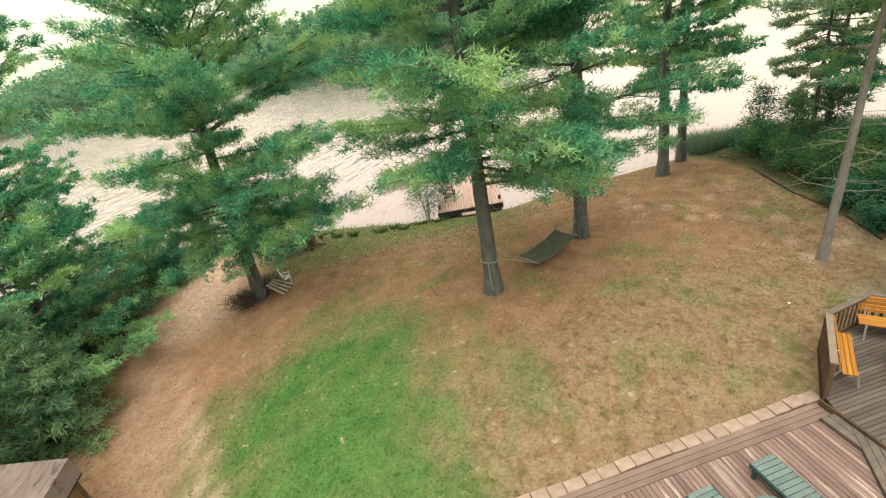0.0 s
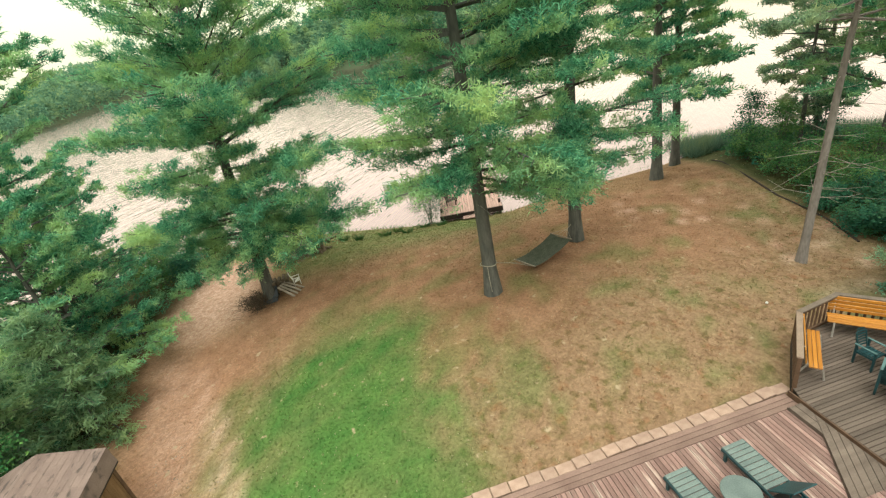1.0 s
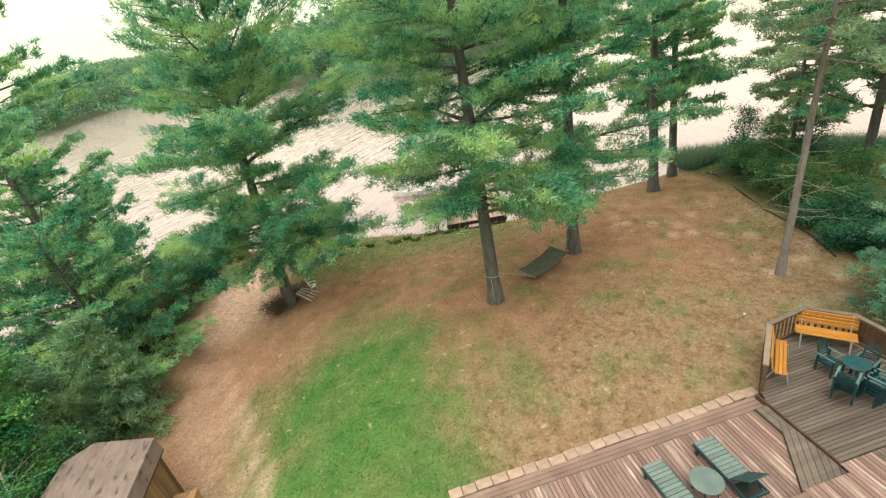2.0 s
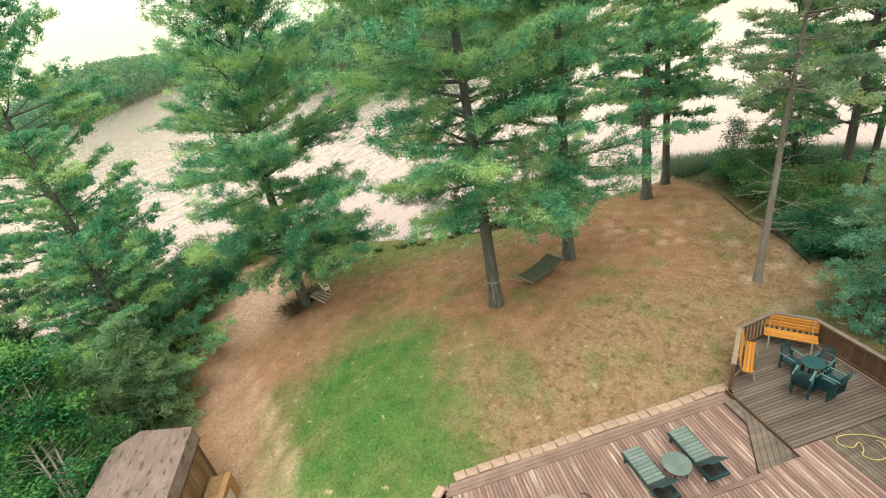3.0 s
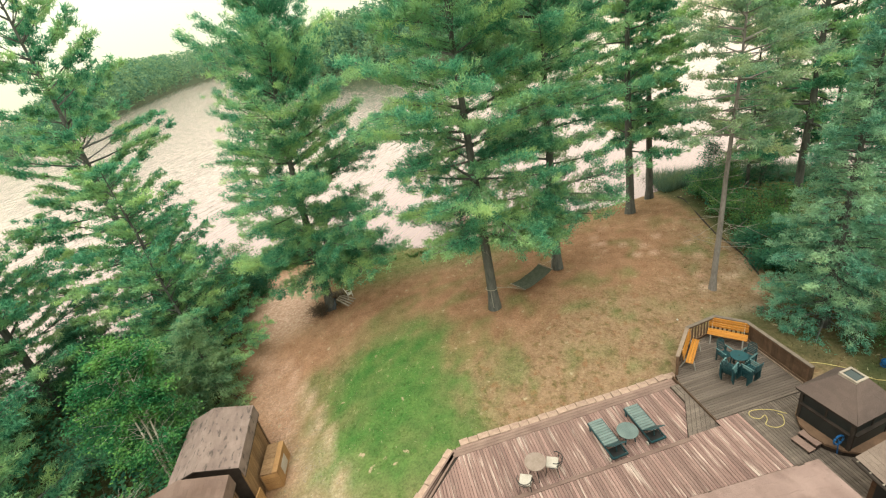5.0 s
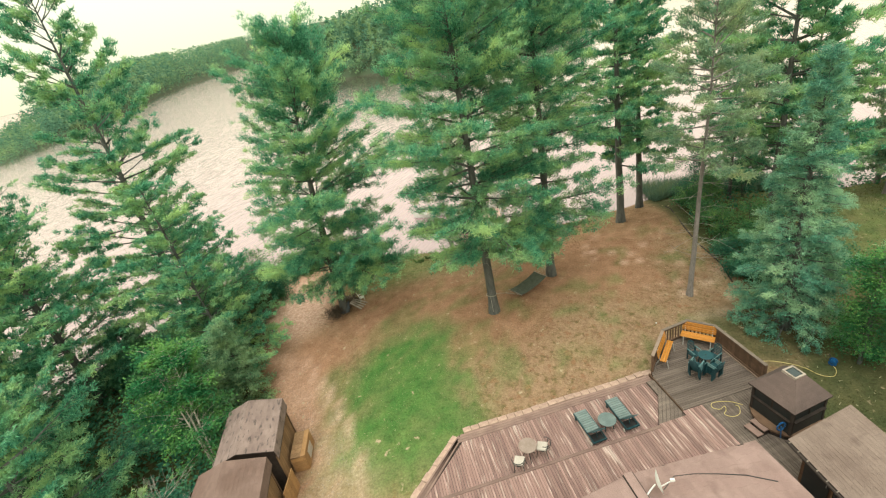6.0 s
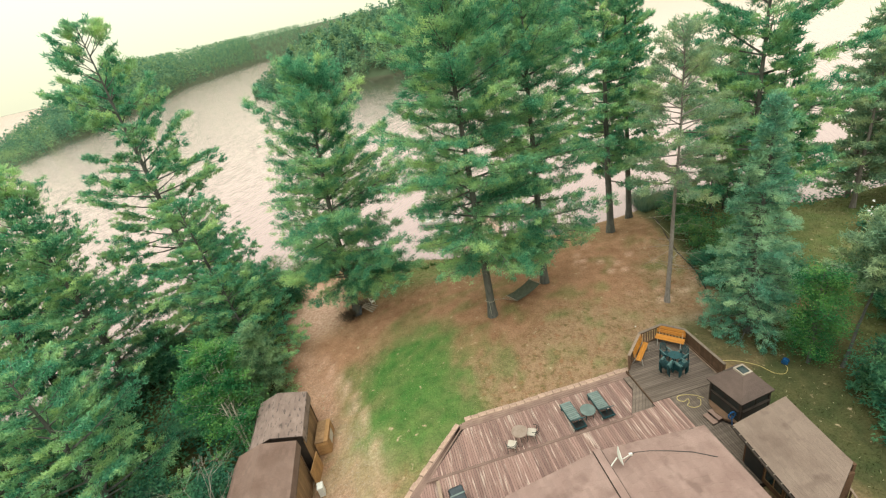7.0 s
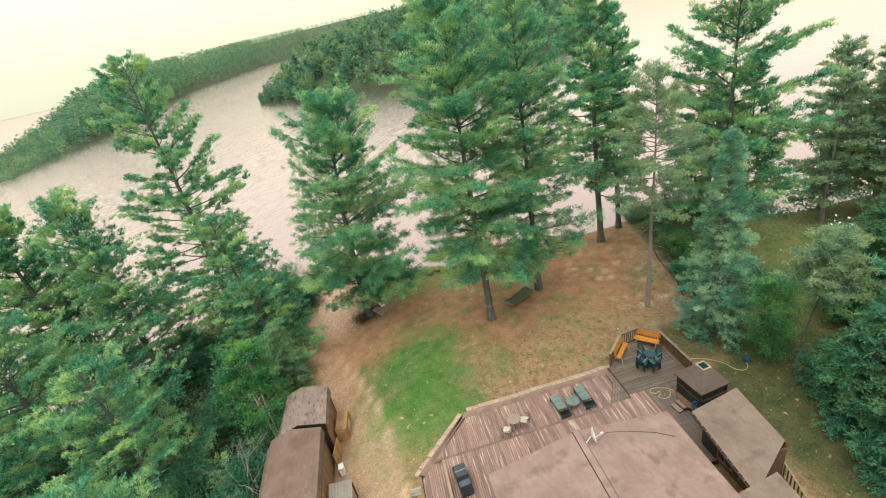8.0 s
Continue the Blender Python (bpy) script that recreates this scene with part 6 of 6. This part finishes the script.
def crate(x, y, w, d, h, turn, label):
    c = thing("storage_box", label, "box", (x, y, up(x, y)), turn, "white boxes beside the sheds")
    part("body", Shape().box(-w / 2, w / 2, -d / 2, d / 2, 0, h, None, 0.01), WHITE_PAINT, c)
    part("lid", Shape().box(-w / 2 - 0.015, w / 2 + 0.015, -d / 2 - 0.015, d / 2 + 0.015, h, h + 0.04, None, 0.01), WHITE_PAINT, c)


crate(-7.35, -0.75, 0.26, 0.36, 0.55, 5, "small white box standing by the shed")
crate(-7.15, -1.75, 0.30, 0.22, 0.25, 12, "low white box on the gravel")
tin = thing("metal_roof", "corrugated pale metal roof over a low lean-to", "roof")
s, n = Shape(), 32
top = [(-7.66 + 1.15 * k / n, 0.018 * math.cos(math.pi * k)) for k in range(n + 1)]
v = []
for yy, dz in ((-2.45, 0.05), (-5.2, -0.06)):
    v += [(px, yy, 0.50 + dz + pz - 0.10 * (px + 7.66)) for px, pz in top]
s.add(v, [(k, k + 1, n + 2 + k, n + 1 + k) for k in range(n)])
part("sheet", s, METAL_ROOF, tin)
for px, py in ((-7.6, -2.6), (-6.55, -2.6), (-7.6, -5.0), (-6.55, -5.0)):
    part("post", Shape().box(px - 0.04, px + 0.04, py - 0.04, py + 0.04, -1.2, 0.36), RAIL, tin)

# ---- on the lawn ----
hA, hB = Vector((3.91, 7.1, up(3.91, 7.1) + 1.22)), Vector((8.33, 9.23, up(8.33, 9.23) + 0.88))
ham = thing("hammock", "dark green cloth hammock slung low between two pines", "hammock")
ax = (hB - hA).normalized()
ac = Vector((-ax.y, ax.x, 0)).normalized()
s, n, m = Shape(), 14, 8
v = []
for i in range(n + 1):
    u = 0.36 + 0.45 * i / n
    sag = -0.85 * math.sin(math.pi * min(1, max(0, u * 1.02)))
    for j in range(m + 1):
        q = (j / m - 0.5)
        v.append(hA + (hB - hA) * u + ac * q * 1.0 + Vector((0, 0, sag + 0.55 * q * q * (1 - 0.6 * abs(2 * i / n - 1)))))
s.add(v, [(i * (m + 1) + j, i * (m + 1) + j + 1, (i + 1) * (m + 1) + j + 1, (i + 1) * (m + 1) + j) for i in range(n) for j in range(m)])
part("cloth", s, NET, ham, smooth=True)
for i, tree_end in ((0, hA), (n, hB)):
    row = [v[i * (m + 1) + j] for j in range(m + 1)]
    part("spreader_bar", Shape().tube([row[0] - ac * 0.04, row[-1] + ac * 0.04], 0.022, None, 6), PALE_WOOD, ham, "pale wooden spreader bar")
    mid = (row[0] + row[-1]) / 2 + (tree_end - (row[0] + row[-1]) / 2) * 0.45
    for j in range(0, m + 1, 2):
        part("cord", Shape().tube([row[j], mid], 0.006, None, 4), ROPE, ham)
    part("rope", Shape().tube([mid, tree_end], 0.012, None, 5), ROPE, ham)
loop = Shape().tube([hA + Vector((0.285 * math.cos(a), 0.285 * math.sin(a), 0.03 * math.sin(2 * a))) for a in np.linspace(0, 2 * math.pi, 17)], 0.018, None, 5)
loop.tube([hA + Vector((-0.12, -0.27, 0)), hA + Vector((-0.13, -0.30, -0.5)), hA + Vector((-0.11, -0.32, -1.0))], 0.012, None, 5)
part("tree_rope", loop, ROPE, ham, "pale rope tied round the trunk")

# wood pile, leaning planks and a broken pale chair beside the pine
pile = thing("wood_pile", "stack of split logs and brush against the pine", "wood pile", (-4.42, 13.75, up(-4.42, 13.75)))
r9 = random.Random(9)
for row in range(4):
    for k in range(5 - row // 2):
        r = r9.uniform(0.07, 0.11)
        yv = r9.uniform(-0.12, 0.12)
        part("log", Shape().tube([(-0.40 + 0.20 * k + 0.08 * (row % 2), yv - 0.28, 0.10 + 0.17 * row), (-0.40 + 0.20 * k + 0.08 * (row % 2), yv + 0.28, 0.10 + 0.17 * row)], r, r * 0.95, 8), LOG_END, pile)


def brush_heap(label, x, y, mat, wide, tall, count):
    """A heap of loose twigs."""
    heap = thing("brush_heap", label, "brush heap", (x, y, up(x, y)))
    tw = Shape()
    for k in range(count):
        a, e = r9.uniform(0, 6.28), r9.uniform(0.1, 1.2)
        p = Vector((r9.gauss(0, wide), r9.gauss(0, 0.85 * wide), r9.uniform(0.0, tall)))
        tw.tube([p, p + Vector((math.cos(a) * math.cos(e), math.sin(a) * math.cos(e), math.sin(e))) * r9.uniform(0.25, 0.6)], 0.010, 0.004, 3)
    tagged(part("brushwood", tw, mat, heap), kind="stuff")


brush_heap("heap of dry brown twigs at the foot of the pine", -5.66, 13.14, LOG_END, 0.30, 0.55, 520)
brush_heap("low heap of bleached dead branches beside the stump", -3.6, 17.2, TWIG, 0.42, 0.3, 420)
tarp = thing("tarpaulin", "dark grey sheet leaning against the pine's foot", "sheet", (-5.12, 13.05, up(-5.12, 13.05)), -14)
tv = [(0.72 * (i / 6 - 0.5), 0.50 * (j / 5), 0.62 * (j / 5) + 0.02 * math.sin(3 * i + 2 * j)) for j in range(6) for i in range(7)]
ts = Shape().add(tv + [(x, y + 0.012, z - 0.012) for x, y, z in tv], [(j * 7 + i, j * 7 + i + 1, j * 7 + i + 8, j * 7 + i + 7) for j in range(5) for i in range(6)] + [(42 + j * 7 + i + 7, 42 + j * 7 + i + 8, 42 + j * 7 + i + 1, 42 + j * 7 + i) for j in range(5) for i in range(6)])
part("sheet", ts, COVER, tarp)
for k in range(4):
    b = (-4.22 + 0.11 * k, 12.92 + 0.15 * k)
    pl = tagged(new("plank", Shape().box(-0.055, 0.055, -0.50, 0.50, -0.018, 0.018, None, 0.004).mesh("plank", PALE_WOOD)), "silvered plank leaning on the wood pile", "plank", "leaning planks")
    pl.matrix_basis = pose(b[0], b[1], up(*b) + 0.25, 27 - 2 * k, 3 * k - 4, 52 + 5 * k)
wch = thing("lawn_chair", "small white wooden lawn chair beside the wood pile", "chair", (-3.78, 13.75, up(-3.78, 13.75)), 100)
wch.matrix_basis = wch.matrix_basis @ Matrix.Diagonal((0.52, 0.52, 0.80, 1))
for k in range(4):
    part("seat_slat", Shape().box(-0.26, 0.26, -0.28 + 0.13 * k, -0.17 + 0.13 * k, 0.30 - 0.02 * k, 0.325 - 0.02 * k), WHITE_PAINT, wch)
for k in range(4):
    part("back_slat", Shape().box(-0.25 + 0.13 * k, -0.14 + 0.13 * k, -0.012, 0.012, 0.0, 0.72), WHITE_PAINT, wch, at=pose(0, 0.26, 0.24, -22, 0, 0))
for sx in (-1, 1):
    part("arm", Shape().box(sx * 0.32 - 0.05, sx * 0.32 + 0.05, -0.34, 0.36, 0.50, 0.525), WHITE_PAINT, wch)
    part("leg", Shape().box(sx * 0.30 - 0.02, sx * 0.30 + 0.02, -0.30, -0.24, 0.0, 0.50), WHITE_PAINT, wch)
    part("leg", Shape().box(sx * 0.30 - 0.02, sx * 0.30 + 0.02, 0.26, 0.32, 0.0, 0.50), WHITE_PAINT, wch)


stump = thing("tree_stump", "weathered jagged tree stump on the bank", "stump", (-2.70, 16.9, up(-2.70, 16.9)))
sv, n = [], 14
for z, q in ((-0.1, 0.42), (0.08, 0.31), (0.42, 0.26), (0.62, 0.25)):
    sv += [((q + r9.uniform(-0.03, 0.03)) * math.cos(2 * math.pi * j / n), (q + r9.uniform(-0.03, 0.03)) * math.sin(2 * math.pi * j / n), z + (r9.uniform(-0.05, 0.16) if z > 0.6 else 0)) for j in range(n)]
sv.append((0, 0, 0.52))
part("stump", Shape().add(sv, [(k * n + j, k * n + (j + 1) % n, (k + 1) * n + (j + 1) % n, (k + 1) * n + j) for k in range(3) for j in range(n)] + [(3 * n + j, 3 * n + (j + 1) % n, 4 * n) for j in range(n)]), LOG_END, stump)
for k in range(4):
    a = 1.5 * k + 0.4
    part("root", Shape().tube([(0.22 * math.cos(a), 0.22 * math.sin(a), 0.16), (0.48 * math.cos(a), 0.48 * math.sin(a), 0.02), (0.75 * math.cos(a + 0.2), 0.75 * math.sin(a + 0.2), -0.05)], 0.08, 0.03, 7), LOG_END, stump)
lbench = thing("log_bench", "low dark log bench near the water", "bench", (-2.05, 19.0, up(-2.05, 19.0)), 20)
part("seat", Shape().tube([(-0.5, 0, 0.27), (0.0, 0.01, 0.28), (0.5, 0, 0.27)], 0.10, 0.09, 9), LOG_END, lbench)
for sx in (-0.34, 0.34):
    part("leg", Shape().tube([(sx, 0, -0.1), (sx, 0, 0.20)], 0.10, 0.09, 9), LOG_END, lbench)

# green grass tufts on the bank before the water
rt, tufts_on_bank = random.Random(77), Shape()
for tx, ty, tr in ((0.9, 18.1, 0.34), (2.2, 17.9, 0.28), (3.3, 19.2, 0.42), (-0.6, 18.0, 0.22), (1.7, 18.9, 0.24), (4.4, 18.6, 0.30), (-1.4, 18.6, 0.26)):
    for k in range(70):
        a, q = rt.uniform(0, 6.28), tr * math.sqrt(rt.random())
        p = Vector((tx + q * math.cos(a), ty + q * math.sin(a), 0))
        p.z = up(p.x, p.y) - 0.02
        h = rt.uniform(0.16, 0.34)
        tufts_on_bank.tube([p, p + Vector((0.25 * h * math.cos(a), 0.25 * h * math.sin(a), 0.7 * h)), p + Vector((0.7 * h * math.cos(a), 0.7 * h * math.sin(a), h))], 0.014, 0.004, 3)
single("grass_tufts", tufts_on_bank, LEAVES, "green grass tufts on the bank before the water", "grass", "stuff")

# ---- the dock ----
dock = thing("dock", "pinkish wooden dock standing in the lake", "dock", (6.95, 21.3, 0), -13)
for k in range(24):
    part("dock_board", Shape().box(-1.95 + 0.163 * k, -1.80 + 0.163 * k, -2.2, 4.6, -1.28, -1.245, None, 0.004), DOCK, dock)
part("edge_beam", Shape().box(-1.98, 1.98, -2.26, -2.205, -1.55, -1.27), DARK_WOOD, dock)
for sx in (-1.97, 1.93):
    part("edge_beam", Shape().box(sx, sx + 0.05, -2.2, 4.6, -1.55, -1.285), DARK_WOOD, dock)
for px in (-1.85, 1.85):
    for py in (-1.6, 1.5, 4.4):
        part("pile", Shape().tube([(px, py, -2.9), (px, py, -1.0)], 0.07, None, 8), DARK_WOOD, dock)
part("step", Shape().box(-0.55, 0.75, -2.75, -2.30, -1.50, -1.45, None, 0.006), DOCK, dock, "pale step before the dock")
for sx in (-0.5, 0.66):
    part("step_side", Shape().box(sx, sx + 0.04, -2.70, -2.34, -1.95, -1.50), DARK_WOOD, dock)


def adirondack(x, y, z, turn):
    c = thing("adirondack_chair", "dark wooden adirondack chair on the dock", "chair", (x, y, z), turn, "chairs on the dock")
    for k in range(4):
        part("seat_slat", Shape().box(-0.26, 0.26, -0.30 + 0.13 * k, -0.19 + 0.13 * k, 0.34 - 0.035 * k, 0.36 - 0.035 * k), DARK_WOOD, c)
    for k in range(5):
        part("back_slat", Shape().box(-0.26 + 0.106 * k, -0.17 + 0.106 * k, -0.01, 0.01, 0.0, 0.80 - 0.05 * abs(k - 2)), DARK_WOOD, c, at=pose(0, 0.22, 0.22, -26, 0, 0))
    for sx in (-1, 1):
        part("arm", Shape().box(sx * 0.34 - 0.06, sx * 0.34 + 0.06, -0.36, 0.36, 0.54, 0.56), DARK_WOOD, c)
        part("leg", Shape().box(sx * 0.31 - 0.02, sx * 0.31 + 0.02, -0.33, -0.26, 0.0, 0.54), DARK_WOOD, c)
        part("leg", Shape().box(sx * 0.31 - 0.02, sx * 0.31 + 0.02, 0.26, 0.33, 0.0, 0.54), DARK_WOOD, c)


adirondack(5.75, 21.2, -1.245, 70)
adirondack(5.95, 22.5, -1.245, 80)
adirondack(6.3, 24.2, -1.245, 160)

boat = thing("rowing_boat", "small white boat moored beyond the dock", "boat", (3.9, 29.5, LAKE), 70)
v = []
for yy, w, z in ((-2.0, 0.50, 0.42), (-1.0, 0.72, 0.40), (0.4, 0.76, 0.42), (1.4, 0.52, 0.50), (2.0, 0.06, 0.60)):
    v += [(-w, yy, z), (-w * 0.75, yy, -0.12), (w * 0.75, yy, -0.12), (w, yy, z), (w * 0.92, yy, z), (w * 0.62, yy, -0.05), (-w * 0.62, yy, -0.05), (-w * 0.92, yy, z)]
hull = Shape().add(v, [(k * 8 + j, k * 8 + (j + 1) % 8, (k + 1) * 8 + (j + 1) % 8, (k + 1) * 8 + j) for k in range(4) for j in range(8)] + [(7, 6, 5, 4, 3, 2, 1, 0)])
part("hull", hull, WHITE_PAINT, boat)
for yy in (-1.1, 0.4):
    part("thwart", Shape().box(-0.62, 0.62, yy - 0.13, yy + 0.13, 0.24, 0.28), PALE_WOOD, boat)

flowers = thing("white_flowers", "clump of white flowers far across the side yard", "flowers", (30.6, 5.7, up(30.6, 5.7)))
rg = np.random.default_rng(77)
p = rg.normal(0, 1, (50, 3)) * (0.55, 0.45, 0.3) + (0, 0, 1.3)
tagged(part("blossoms", soup("blossoms", leaves(rg, p, 0.24), WHITE_PAINT), WHITE_PAINT, flowers), kind="stuff")
p = rg.normal(0, 1, (900, 3)) * (0.6, 0.5, 0.5) + (0, 0, 0.6)
tagged(part("foliage", soup("foliage", leaves(rg, p, 0.18), LEAVES_DARK), LEAVES_DARK, flowers), kind="stuff")

# dark edging along the lawn's border
kerb = thing("lawn_edging", "low dark timber edging along the lawn's border", "edging")
BORDER = [(21.2, 16.4), (20.98, 15.4), (19.69, 12.35), (18.76, 9.63), (18.46, 8.08), (18.15, 6.69), (17.36, 4.9)]
for (ax_, ay_), (bx_, by_) in zip(BORDER, BORDER[1:]):
    part("timber", Shape().tube([(ax_, ay_, up(ax_, ay_) + 0.02), (bx_, by_, up(bx_, by_) + 0.02)], 0.045, None, 6), DARK_WOOD, kerb)

# pebbles on the path
rg = np.random.default_rng(78)
q = np.c_[rg.uniform(-8.5, -3.6, 2600), rg.uniform(-7, 6, 2600)]
dd, _ = line_dist(q[:, 0], q[:, 1], PATH_LINE)
q = q[(dd < rg.uniform(0.2, 1.6, len(q))) & (rg.random(len(q)) < 0.6)]
peb = Shape()
for (px, py), r, a in zip(q, rg.uniform(0.018, 0.05, len(q)), rg.uniform(0, 6.28, len(q))):
    z = up(px, py)
    v = [(px + r * math.cos(a + k * 1.257), py + r * 0.8 * math.sin(a + k * 1.257), z - 0.01) for k in range(5)] + [(px + 0.2 * r, py, z + r * 0.6)]
    peb.add(v, [(k, (k + 1) % 5, 5) for k in range(5)])
tagged(new("pebbles", peb.mesh("pebbles", STONE)), "scattered pale pebbles along the sandy path", "pebbles", kind="stuff")

bx, by = 11.18, 2.8
ball = Shape()
rows, cols, r = 7, 12, 0.04
ball.add([(r * math.sin(math.pi * i / rows) * math.cos(2 * math.pi * j / cols), r * math.sin(math.pi * i / rows) * math.sin(2 * math.pi * j / cols), r * math.cos(math.pi * i / rows)) for i in range(rows + 1) for j in range(cols)],
         [(i * cols + j, i * cols + (j + 1) % cols, (i + 1) * cols + (j + 1) % cols, (i + 1) * cols + j) for i in range(rows) for j in range(cols)])
ob = single("ball", ball, WHITE_PAINT, "small white ball lying on the lawn", "ball", smooth=True)
ob.location = (bx, by, up(bx, by) + 0.045)
